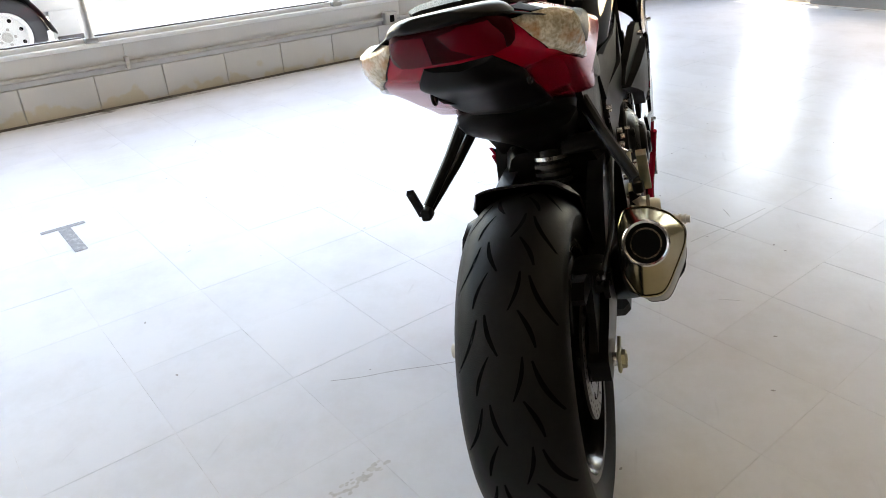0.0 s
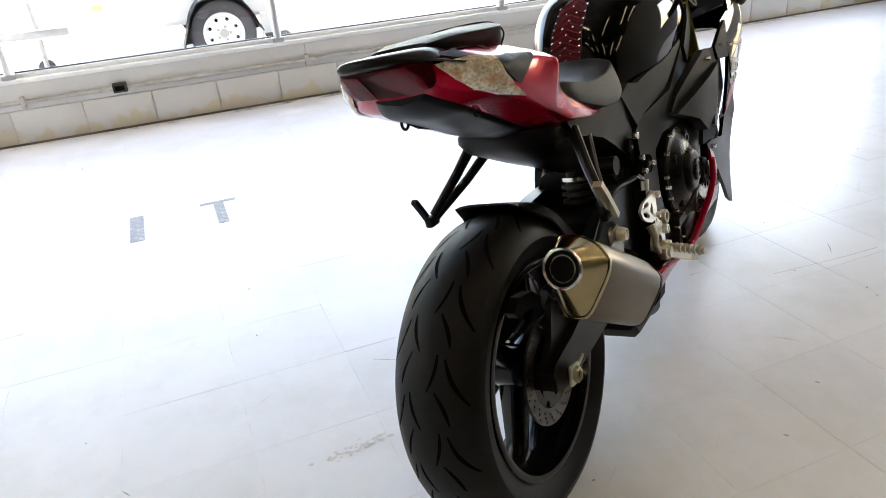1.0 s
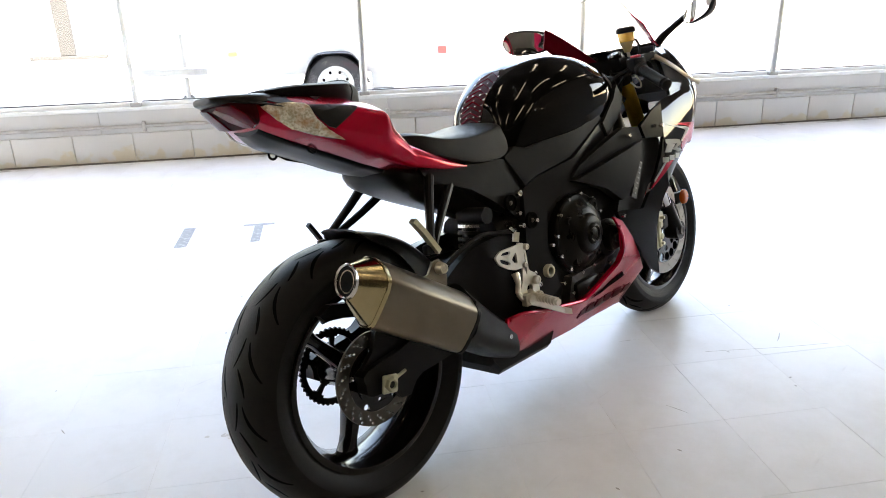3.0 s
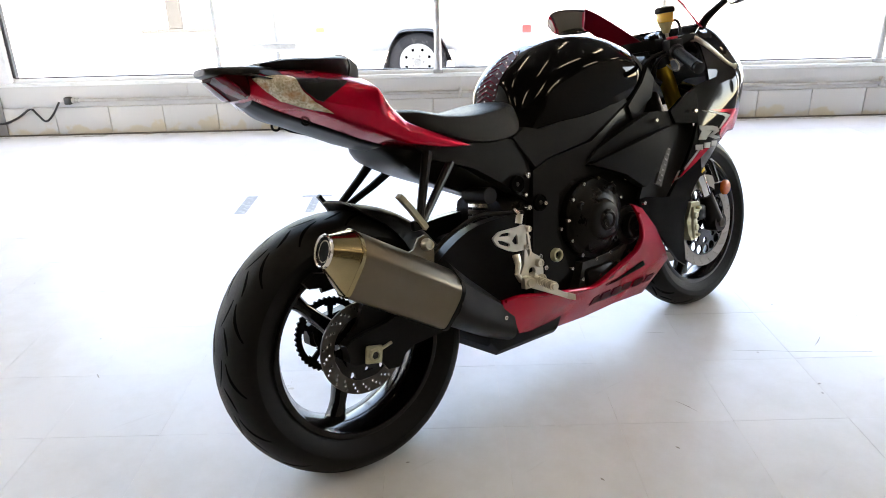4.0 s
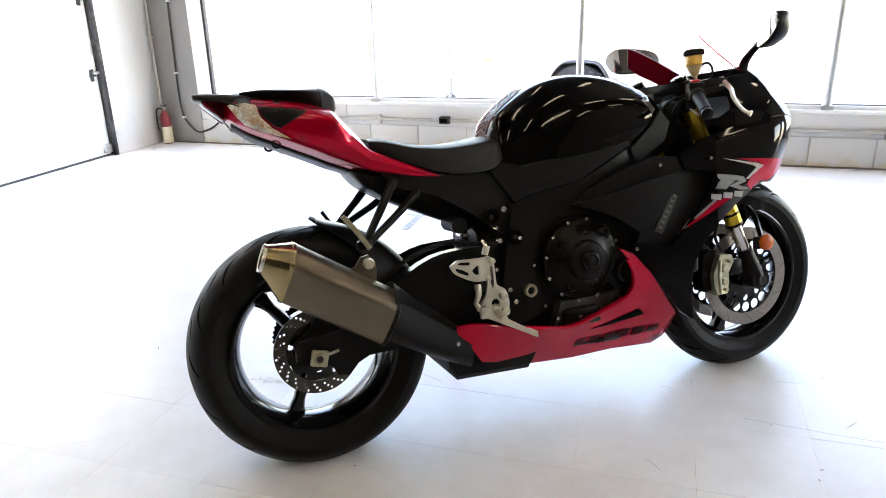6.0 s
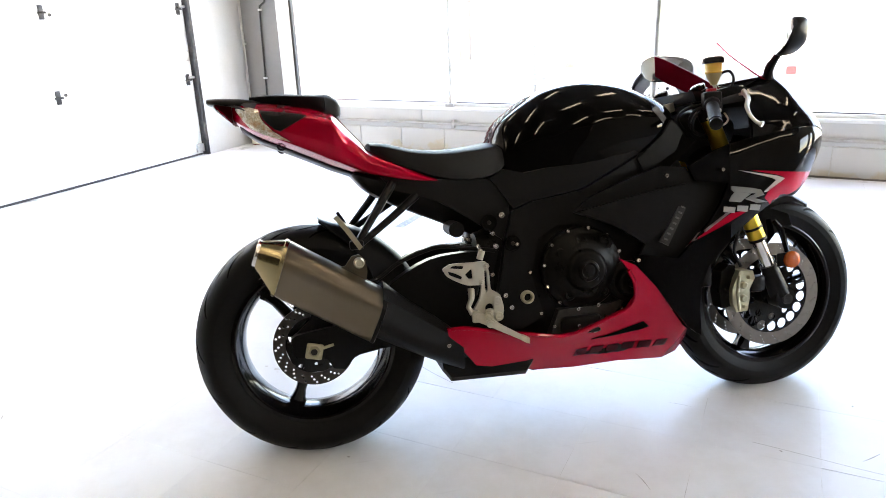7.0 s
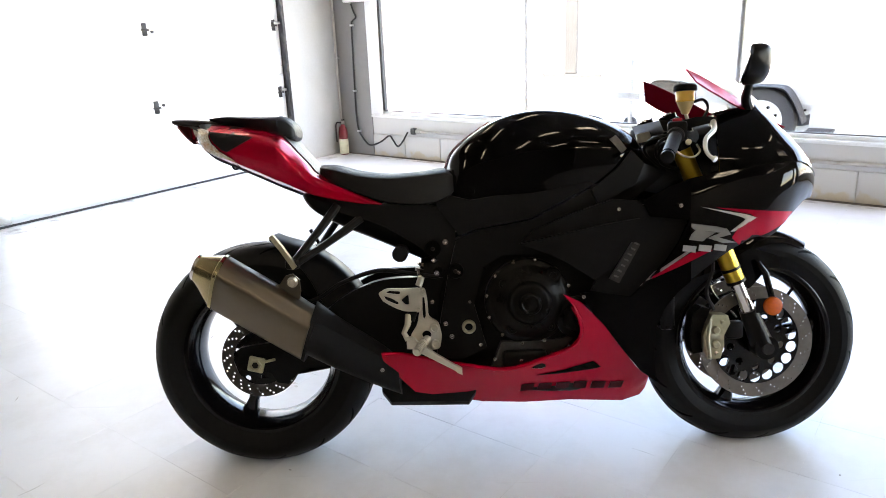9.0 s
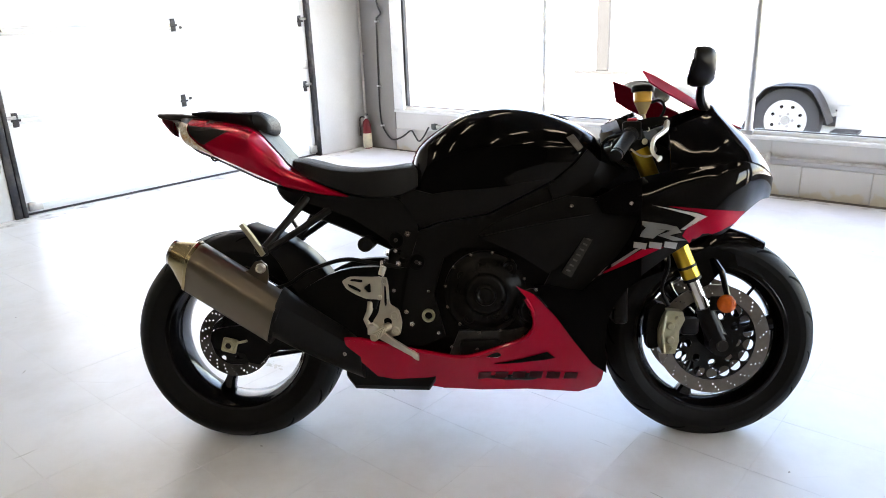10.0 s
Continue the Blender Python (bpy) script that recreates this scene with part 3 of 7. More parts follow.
def ribbed(m):
    """Fine moulded facets in a clear lens, their light and dark put into the colour, with the amber bulb cover showing
    through.
    """
    n, l = m.node_tree.nodes, m.node_tree.links
    b = n["Principled BSDF"]
    tc, w, w2, noise = n.new("ShaderNodeTexCoord"), n.new("ShaderNodeTexNoise"), n.new("ShaderNodeTexNoise"), n.new("ShaderNodeTexNoise")
    w.inputs["Scale"].default_value = 210
    w.inputs["Detail"].default_value = 2
    w2.inputs["Scale"].default_value = 55
    w2.inputs["Detail"].default_value = 4
    noise.inputs["Scale"].default_value = 30
    add = n.new("ShaderNodeMath")
    add.operation = "MULTIPLY"
    add.use_clamp = True
    for node in (w, w2, noise):
        l.new(tc.outputs["Object"], node.inputs["Vector"])
    l.new(w.outputs["Fac"], add.inputs[0])
    l.new(w2.outputs["Fac"], add.inputs[1])
    tone, amber = n.new("ShaderNodeMix"), n.new("ShaderNodeMix")
    tone.data_type = amber.data_type = "RGBA"
    # Facet glints and shade as two mottled tones of the base colour
    tone.inputs[6].default_value, tone.inputs[7].default_value = (0.34, 0.27, 0.17, 1), (0.74, 0.67, 0.53, 1)
    bright = n.new("ShaderNodeMapRange")
    bright.inputs[1].default_value, bright.inputs[2].default_value = 0.12, 0.36
    l.new(add.outputs[0], bright.inputs[0])
    l.new(bright.outputs[0], tone.inputs[0])
    fac = n.new("ShaderNodeMapRange")
    fac.inputs[1].default_value, fac.inputs[2].default_value, fac.inputs[4].default_value = 0.52, 0.66, 0.65
    l.new(noise.outputs["Fac"], fac.inputs[0])
    l.new(fac.outputs[0], amber.inputs[0])
    l.new(tone.outputs[2], amber.inputs[6])
    amber.inputs[7].default_value = (0.4, 0.15, 0.025, 1)
    l.new(amber.outputs[2], b.inputs["Base Color"])
    bp = n.new("ShaderNodeBump")
    bp.inputs["Strength"].default_value = 0.25
    bp.inputs["Distance"].default_value = 0.002
    l.new(add.outputs[0], bp.inputs["Height"])
    l.new(bp.outputs[0], b.inputs["Normal"])
    return m


M.update({
    "tyre": material("tyre rubber", (0.0058, 0.0058, 0.006), 0.45, grain=0.25, wear=0.4, wear_scale=10, wear_color=(0.01, 0.0099, 0.0098), bump=0.25, bump_scale=500, spec=0.14),
    # Near-black for strips on the rubber; the grooves' shade is this colour
    "groove": material("dark tread strip", (0.002, 0.002, 0.002), 0.9, spec=0.05),
    "rim": material("gloss black wheel", (0.0022, 0.0022, 0.0025), 0.14, coat=0.12, grain=0.2, spec=0.3),
    "gloss": material("gloss black paint", (0.001, 0.001, 0.0012), 0.05, flake=0.3, spec=0.3),
    # Copy of the gloss black, dulled so the bright floor hardly shows in it
    "satin": material("dulled black fairing paint", (0.0015, 0.0015, 0.0017), 0.2, flake=0.3, spec=0.1),
    "carbon": material("woven carbon", (0.012, 0.012, 0.013), 0.42, grain=0.8, grain_scale=260, bump=0.5, bump_scale=260, spec=0.16),
    "red": material("candy red paint", (0.41, 0.0008, 0.02), 0.26, metal=0.5, coat=0.45, flake=0.25, spec=0.06),
    "matte": material("matte black plastic", (0.0065, 0.0065, 0.0068), 0.46, grain=0.25, wear=0.3, wear_scale=14, wear_color=(0.0075, 0.0075, 0.0075), bump=0.15, bump_scale=700, spec=0.13),
    "frame": material("black frame paint", (0.006, 0.006, 0.0062), 0.3, grain=0.2, wear=0.3, wear_scale=12, wear_color=(0.007, 0.0068, 0.0064), spec=0.16),
    "engine": material("black engine casting", (0.0036, 0.0035, 0.0034), 0.28, grain=0.35, bump=0.3, bump_scale=260, wear=0.4, wear_scale=18, wear_color=(0.007, 0.006, 0.005), spec=0.14),
    "vinyl": material("black seat vinyl", (0.0055, 0.0055, 0.006), 0.46, grain=0.2, bump=0.5, bump_scale=900, spec=0.24),
    "titan": material("satin titanium", (0.15, 0.126, 0.095), 0.34, 0.95, grain=0.08, grain_scale=25, wear=0.3, wear_scale=9, wear_color=(0.17, 0.145, 0.115)),
    "steel": material("polished steel", (0.35, 0.285, 0.155), 0.2, 1.0, grain=0.06, wear=0.3, wear_scale=12),
    "disc": material("brushed brake disc", (0.2, 0.175, 0.15), 0.34, 0.95, grain=0.2, grain_scale=90),
    "silver": material("bead-blasted aluminium", (0.7, 0.66, 0.56), 0.3, 0.75, grain=0.12, wear=0.4, wear_scale=30, wear_color=(0.48, 0.44, 0.37)),
    "chrome": material("hard chrome", (0.7, 0.7, 0.7), 0.1, 1.0, grain=0.03),
    "gold": material("gold anodised tube", (0.62, 0.42, 0.05), 0.28, 0.9, grain=0.08),
    "champagne": material("champagne caliper", (0.48, 0.45, 0.31), 0.34, 0.75, grain=0.15, wear=0.5, wear_scale=40, wear_color=(0.2, 0.175, 0.125)),
    "cast": material("dull dark casting", (0.03, 0.028, 0.025), 0.45, 0.5, grain=0.4, bump=0.5, bump_scale=200, wear=0.6, wear_scale=40, wear_color=(0.012, 0.011, 0.01)),
    "bolt": material("zinc bolt", (0.6, 0.58, 0.55), 0.22, 1.0, grain=0.15),
    "orange": material("orange reflector", (0.5, 0.085, 0.006), 0.25, coat=0.12, spec=0.25, grain=0.25, grain_scale=150, bump=0.6, bump_scale=500),
    "clear_lens": ribbed(material("clear ribbed lens", (0.5, 0.47, 0.42), 0.08, coat=1.0)),
    "tray": material("black plastic", (0.004, 0.004, 0.0045), 0.34, grain=0.2, wear=0.4, wear_scale=14, wear_color=(0.008, 0.008, 0.008), spec=0.1),
    "red_lens": material("dark red lamp lens", (0.1, 0.0006, 0.006), 0.1, coat=0.1, grain=0.3, grain_scale=20, spec=0.15),
    "smoked_lens": material("smoked red lamp lens", (0.03, 0.0005, 0.002), 0.35, grain=0.3, spec=0.04),
    "fluid": material("yellow fluid cup", (0.85, 0.52, 0.1), 0.25, coat=0.5, grain=0.08),
    "cup_clear": material("cloudy plastic", (0.5, 0.4, 0.2), 0.3, grain=0.15, spec=0.3),
    "decal": material("silver decal", (0.17, 0.17, 0.165), 0.35, 0.2, grain=0.08),
    "white_decal": material("white decal", (0.42, 0.42, 0.41), 0.35, grain=0.05),
    "grey_decal": material("grey decal", (0.28, 0.28, 0.275), 0.35, grain=0.08),
    "disc_dark": material("dark brake disc", (0.075, 0.07, 0.063), 0.34, 0.95, grain=0.2, grain_scale=90),
    "sticker": material("crumpled sticker", (0.09, 0.088, 0.085), 0.3, grain=0.8, grain_scale=220, bump=0.6, bump_scale=200),
    "dark_decal": material("dark decal", (0.035, 0.002, 0.005), 0.45, grain=0.2, spec=0.1),
    "badge": material("worn metal badge", (0.04, 0.039, 0.037), 0.4, 0.6, grain=0.6, grain_scale=160),
    # Darker copy of the candy red, with the inner face's shade in the colour
    "shaded_red": material("shaded candy red", (0.15, 0.0012, 0.012), 0.3, flake=0.3, spec=0.15),
    "pad": material("dark red tank pad", (0.04, 0.0015, 0.004), 0.42, grain=0.4, grain_scale=90, spec=0.1),
    "pad_lace": material("red lacquered lace", (0.12, 0.002, 0.008), 0.25, grain=0.2, spec=0.3),
    "screen": material("clear acrylic", (0.9, 0.9, 0.9), 0.06, transmission=0.8, ior=1.3),
    "mirror_glass": material("mirror glass", (0.8, 0.8, 0.8), 0.02, 1.0),
    "red_alloy": material("red anodised switch", (0.5, 0.02, 0.03), 0.3, 0.3),
})

bike = thing("motorcycle", "black and red sport motorcycle leaning on its side stand", "motorcycle", m=pose(0.0828, -0.0543, 0, -LEAN_BIKE, 0, 0.36))


def flip_left(bm):
    """The same shape for the left side."""
    bmesh.ops.scale(bm, vec=(1, -1, 1), verts=bm.verts[:])
    bmesh.ops.reverse_faces(bm, faces=bm.faces[:])
    return bm


def resample(profile, per):
    return [(p.x, p.y) for p in spline([(w, z, 0) for w, z in profile], per)]


def hull(stations, nx=5, per=5, closed=True, caps=True, bridge_from=None, thick=0.0):
    """A body symmetric about the middle plane: stations of x and a half profile of (half width, height) from top to bottom."""
    rows = [[Vector((x, w, z)) for w, z in resample(p, per)] for x, p in stations]
    n = len(rows[0])
    cols = [spline([r[i] for r in rows], nx) for i in range(n)]
    m = len(cols[0])
    bm = B()
    if closed:
        rings = []
        for k in range(m):
            right = [(cols[i][k].x, -max(cols[i][k].y, 0.0), cols[i][k].z) for i in range(n)]
            left = [(x, -y, z) for x, y, z in right][::-1]
            rings.append([bm.verts.new(q) for q in right + left])
        ring_faces(bm, rings, True, caps)
        bmesh.ops.remove_doubles(bm, verts=bm.verts[:], dist=1e-5)
    else:
        sides = []
        for s in (-1, 1):
            g = [[bm.verts.new((cols[i][k].x, s * max(cols[i][k].y, 0.0), cols[i][k].z)) for i in range(n)] for k in range(m)]
            sides.append(g)
            for a, b in zip(g, g[1:]):
                for i in range(n - 1):
                    bm.faces.new((a[i], a[i + 1], b[i + 1], b[i]) if s < 0 else (a[i + 1], a[i], b[i], b[i + 1]))
        if bridge_from is not None:
            ks = [k for k in range(m) if cols[0][k].x >= bridge_from]
            for a, b in zip(ks, ks[1:]):
                bm.faces.new((sides[0][a][0], sides[0][b][0], sides[1][b][0], sides[1][a][0]))
        bmesh.ops.remove_doubles(bm, verts=bm.verts[:], dist=1e-5)
        if thick:
            bmesh.ops.recalc_face_normals(bm, faces=bm.faces[:])
            bmesh.ops.solidify(bm, geom=bm.faces[:], thickness=thick)
    bmesh.ops.recalc_face_normals(bm, faces=bm.faces[:])
    return bm


def crisp(stations, f=0.16, lift=0.0):
    """Tightens the corners of each station's profile into clear edges."""
    out = []
    for x, p in stations:
        q = [p[0]]
        p = [p[0], p[1], (p[2][0], p[2][1] + lift * (p[1][1] - p[2][1]))] + list(p[3:])
        for k in range(1, len(p) - 1):
            a, b, c = p[k - 1], p[k], p[k + 1]
            q += [(b[0] + (a[0] - b[0]) * f, b[1] + (a[1] - b[1]) * f), (b[0] + (c[0] - b[0]) * f, b[1] + (c[1] - b[1]) * f)]
        out.append((x, q + [p[-1]]))
    return out


def cut_sheet(pts, step):
    """The outline as a flat sheet in x and z, cut into a grid."""
    bm = B()
    bm.faces.new([bm.verts.new((x, 0, z)) for x, z in pts])
    for k, axis in ((0, (1, 0, 0)), (1, (0, 0, 1))):
        lo, hi = min(p[k] for p in pts), max(p[k] for p in pts)
        v = lo + step
        while v < hi - step * 0.3:
            bmesh.ops.bisect_plane(bm, geom=bm.verts[:] + bm.edges[:] + bm.faces[:], plane_co=[v * a for a in axis], plane_no=axis, dist=1e-5)
            v += step
    bmesh.ops.triangulate(bm, faces=[f for f in bm.faces if len(f.verts) > 4])
    return bm


def panel(pts, width, thick=0.012, edge=0.006, step=0.02, smooth_outline=0, left=False):
    """A moulded sheet on the right side: outline in (x, z), its distance from the middle plane by width(x, z), with a rolled rim."""
    if smooth_outline:
        pts = [(p.x, p.y) for p in spline([(x, z, 0) for x, z in pts + pts[:1]], smooth_outline)][:-1]
    bm = B()
    bm.faces.new([bm.verts.new((x, 0, z)) for x, z in pts])
    rim = set(bm.verts)
    bmesh.ops.inset_region(bm, faces=bm.faces[:], thickness=edge * 0.35, use_even_offset=True)
    mid = {v for f in bm.faces if not any(v in rim for v in f.verts) for v in f.verts}
    bmesh.ops.inset_region(bm, faces=[f for f in bm.faces if not any(v in rim for v in f.verts)], thickness=edge * 0.65, use_even_offset=True)
    lower = {}
    for v in bm.verts:
        lower[v] = edge * 0.75 if v in rim else edge * 0.2 if v in mid else 0.0
    core = [f for f in bm.faces if all(lower[v] == 0.0 for v in f.verts)]
    band = [(v, lower[v]) for v in bm.verts if lower[v] > 0]
    for k, axis in ((0, (1, 0, 0)), (1, (0, 0, 1))):
        lo, hi = min(p[k] for p in pts), max(p[k] for p in pts)
        v = lo + step
        while v < hi - step * 0.3:
            core = [f for f in bm.faces if f.is_valid and all(not (q in rim or q in mid) for q in f.verts)]
            geom = list({q for f in core for q in f.verts}) + list({e for f in core for e in f.edges}) + core
            bmesh.ops.bisect_plane(bm, geom=geom, plane_co=[v * a for a in axis], plane_no=axis, dist=1e-5)
            v += step
    drop = dict(band)
    for v in bm.verts:
        v.co.y = -(width(v.co.x, v.co.z) - drop.get(v, 0.0))
    bmesh.ops.triangulate(bm, faces=[f for f in bm.faces if len(f.verts) > 4])
    g = bmesh.ops.extrude_face_region(bm, geom=bm.faces[:])
    bmesh.ops.translate(bm, vec=(0, thick, 0), verts=[e for e in g["geom"] if isinstance(e, bmesh.types.BMVert)])
    bmesh.ops.recalc_face_normals(bm, faces=bm.faces[:])
    return flip_left(bm) if left else bm


def tree_of(*obs):
    vs, fs = [], []
    for ob in obs:
        b0 = len(vs)
        vs += [v.co.copy() for v in ob.data.vertices]
        fs += [[b0 + i for i in p.vertices] for p in ob.data.polygons]
    return BVHTree.FromPolygons(vs, fs)


def decal(pts, tree, lift=0.0012, step=0.012, left=False, rear=False, thick=0.002):
    """A thin sheet laid on a body, seen from the right (outline in x, z) or from the rear (outline in y, z)."""
    bm = cut_sheet(pts, step)
    dead = []
    for v in bm.verts:
        if rear:
            hit = tree.ray_cast(Vector((-2, v.co.x, v.co.z)), Vector((1, 0, 0)))
        else:
            hit = tree.ray_cast(Vector((v.co.x, -2, v.co.z)), Vector((0, 1, 0)))
        if hit[0] is None:
            q = Vector((0.0, v.co.x, v.co.z)) if rear else Vector((v.co.x, -0.2, v.co.z))
            hit = tree.find_nearest(q)
        nrm = hit[1]
        if (nrm.x if rear else nrm.y) > 0:
            nrm = -nrm
        v.co = hit[0] + nrm * lift
    g = bmesh.ops.extrude_face_region(bm, geom=bm.faces[:])
    bmesh.ops.translate(bm, vec=(thick, 0, 0) if rear else (0, thick, 0), verts=[e for e in g["geom"] if isinstance(e, bmesh.types.BMVert)])
    bmesh.ops.recalc_face_normals(bm, faces=bm.faces[:])
    return flip_left(bm) if left else bm


def interp(v, xs, ys):
    return float(np.interp(v, xs, ys))


def bolt_at(parent, x, y, z, r=0.008, mat="bolt", name="bolt"):
    """Socket-head bolt that faces right."""
    bm = lathe(B(), [(-0.006, 0.0), (-0.003, r * 0.5), (-0.003, r * 0.55), (-0.006, r * 0.6), (-0.006, r * 0.9), (-0.004, r), (0.006, r), (0.006, 0.0)], 14)
    return part(name, bm, M[mat], parent, m=pose(x, y, z))


# ---- wheels ----
R_REAR, R_FRONT = 0.317, 0.302
REAR_AXLE, FRONT_AXLE = (0.0, 0.0, 0.306), (1.377, 0.0, 0.293)


def tyre_profile(rim_r, outer, half):
    side = [(-0.74, rim_r - 0.002), (-0.93, rim_r + 0.02), (-1.0, rim_r + 0.045), (-1.0, outer - 0.056), (-0.97, outer - 0.043), (-0.9, outer - 0.0325), (-0.83, outer - 0.0258), (-0.75, outer - 0.02), (-0.65, outer - 0.0142), (-0.55, outer - 0.0095), (-0.3, outer - 0.003)]
    return [(h * half, r) for h, r in side] + [(0.0, outer)] + [(-h * half, r) for h, r in side[::-1]]


def surface_radius(profile, y):
    hs = [h for h, r in profile[2:-2]]
    rs = [r for h, r in profile[2:-2]]
    return interp(y, hs, rs)


def grooves(profile, half, count):
    """Swept tread grooves, two to each side of every repeat: dark strips, groove shade in their colour."""
    bm = B()
    for k in range(count):
        for s in (-1, 1):
            shift = 0.5 if s > 0 else 0.0
            for y0, y1, a0, a1, bow in ((0.3, 0.1, 0.0, 0.2, 0.05), (0.45, 0.86, 0.02, 0.27, -0.06), (0.26, 0.52, 0.2, 0.38, 0.04)):
                rows = []
                for i in range(9):
                    t = i / 8
                    y = s * half * (y0 + (y1 - y0) * t + bow * math.sin(math.pi * t))
                    a = 2 * math.pi * (k + shift) / count + (a0 + (a1 - a0) * t)
                    w = 0.0036 * math.sin(math.pi * min(max(t, 0.06), 0.94)) ** 0.5
                    row = []
                    for d, e in ((-w * 0.3, -w), (w * 0.3, w)):
                        r = surface_radius(profile, y + e) + 0.0004
                        row.append(bm.verts.new((r * math.cos(a + d / r), y + e, r * math.sin(a + d / r))))
                    rows.append(row)
                for p, q in zip(rows, rows[1:]):
                    bm.faces.new((p[0], p[1], q[1], q[0]))
    return bm


def pierced_ring(radii, n, t, holes, share, q=2, gone=None):
    """A flat ring of cells; the cells named in holes get a real round hole, those named in gone are left open."""
    bm = B()

    def at(r, a):
        return bm.verts.new((r * math.cos(a), -t / 2, r * math.sin(a)))

    step = 2 * math.pi / n
    grid = [[at(r, step * k) for r in radii] for k in range(n)]
    for k in range(n):
        nxt = grid[(k + 1) % n]
        for i in range(len(radii) - 1):
            corner = (grid[k][i], grid[k][i + 1], nxt[i + 1], nxt[i])
            if gone and gone(k, i):
                continue
            if not holes(k, i):
                bm.faces.new(corner)
                continue
            rm, am = (radii[i] + radii[i + 1]) / 2, step * (k + 0.5)
            hr, ha = (radii[i + 1] - radii[i]) / 2, step * rm / 2
            rad = share * min(hr, ha)
            start = math.atan2(-ha, -hr)
            ring = []
            for m in range(4 * q):
                th = start + 2 * math.pi * m / (4 * q)
                ring.append(at(rm + rad * math.cos(th), am + rad * math.sin(th) / rm))
            for c in range(4):
                inner = [ring[(c * q + m) % (4 * q)] for m in range(q + 1)]
                bm.faces.new([corner[c], corner[(c + 1) % 4]] + inner[::-1])
    g = bmesh.ops.extrude_face_region(bm, geom=bm.faces[:])
    bmesh.ops.translate(bm, vec=(0, t, 0), verts=[e for e in g["geom"] if isinstance(e, bmesh.types.BMVert)])
    bmesh.ops.recalc_face_normals(bm, faces=bm.faces[:])
    return bm


def drilled_disc(r_in, r_out, t, n, step=4, share=0.9):
    """Brake disc with staggered drilled holes in slanting rows of three, between small windows at the inner edge."""
    radii = [r_in + (r_out - r_in) * f for f in (0, 0.2, 0.45, 0.7, 0.92, 1)]
    return pierced_ring(radii, n, t, lambda k, i: (i == 1 and k % step == 0) or (i == 2 and k % step == 1) or (i == 3 and k % step == 2), share)


def rim_bm(half, r):
    return lathe(B(), [(-half, r + 0.006), (-half - 0.002, r), (-half, r - 0.008), (-half * 0.86, r - 0.012), (-half * 0.6, r - 0.022), (-half * 0.2, r - 0.027), (half * 0.2, r - 0.027), (half * 0.6, r - 0.022), (half * 0.86, r - 0.012), (half, r - 0.008), (half + 0.002, r), (half, r + 0.006),
                       (half * 0.8, r - 0.002), (half * 0.2, r - 0.026), (-half * 0.2, r - 0.026), (-half * 0.8, r - 0.002)], 72, closed=True)


def spoke_bm(angle, r0, r1, w0, w1, d0, d1):
    """One tapering cast spoke with rounded faces and a flared root."""
    c, s = math.cos(angle), math.sin(angle)
    secs = []
    for i in range(9):
        t = i / 8
        r = r0 + (r1 - r0) * t
        w = w0 + (w1 - w0) * t + 0.02 * max(0, t - 0.75) ** 1.5 * 6
        d = d0 + (d1 - d0) * t
        sec = []
        for k in range(12):
            a = 2 * math.pi * k / 12
            u = w * math.copysign(abs(math.cos(a)) ** 0.7, math.cos(a))
            y = d * math.copysign(abs(math.sin(a)) ** 0.7, math.sin(a))
            sec.append((r * c - u * s, y, r * s + u * c))
        secs.append(sec)
    return loft(B(), secs)


def wheel(name, axle, outer, half_tyre, half_rim, angles, label):
    w = part(name, cyl(B(), (0, -half_rim * 0.9, 0), (0, half_rim * 0.9, 0), 0.034, seg=28), M["rim"], bike, label, m=pose(*axle))
    prof = tyre_profile(0.2165, outer, half_tyre)
    part("tyre", lathe(B(), prof, 160), M["tyre"], w, "black road tyre with curved grooves")
    part("tread", grooves(prof, half_tyre, 15), M["groove"], w)
    part("rim", rim_bm(half_rim, 0.213), M["rim"], w)
    for a in angles:
        part("spoke", spoke_bm(radians(a), 0.025, 0.19, 0.022, 0.012, 0.034, 0.022), M["rim"], w)
    v = radians(angles[1] + 35)
    part("valve", cyl(B(), (0.185 * math.cos(v), 0, 0.185 * math.sin(v)), (0.145 * math.cos(v), -0.012, 0.145 * math.sin(v)), 0.0045, seg=8), M["matte"], w)
    return w


rear = wheel("rear_wheel", REAR_AXLE, R_REAR, 0.09, 0.076, (-110, 10, 130), "gloss black rear wheel with three spokes")
front = wheel("front_wheel", FRONT_AXLE, R_FRONT, 0.06, 0.047, (-110, 10, 130), "gloss black front wheel with three spokes")

part("rear_disc", drilled_disc(0.077, 0.11, 0.005, 84), M["disc_dark"], rear, "drilled steel brake disc", m=pose(0, -0.082, 0))


def carrier(r_in, r_out, arms, t=0.007):
    """Disc carrier cut from one plate, with round windows."""
    radii = [r_in + (r_out - r_in) * f for f in (0, 0.34, 0.62, 1)]
    return pierced_ring(radii, arms * 2, t, lambda k, i: i == 2 and k % 2 == 0 or i == 1 and k % 2 == 1, 0.86, 4)


part("disc_carrier", carrier(0.03, 0.079, 5), M["rim"], rear, m=pose(0, -0.08, 0))
part("hub_boss", lathe(B(), [(-0.092, 0.0), (-0.092, 0.03), (-0.086, 0.038), (-0.06, 0.044), (0.06, 0.044), (0.08, 0.036), (0.08, 0.0)], 32), M["rim"], rear)
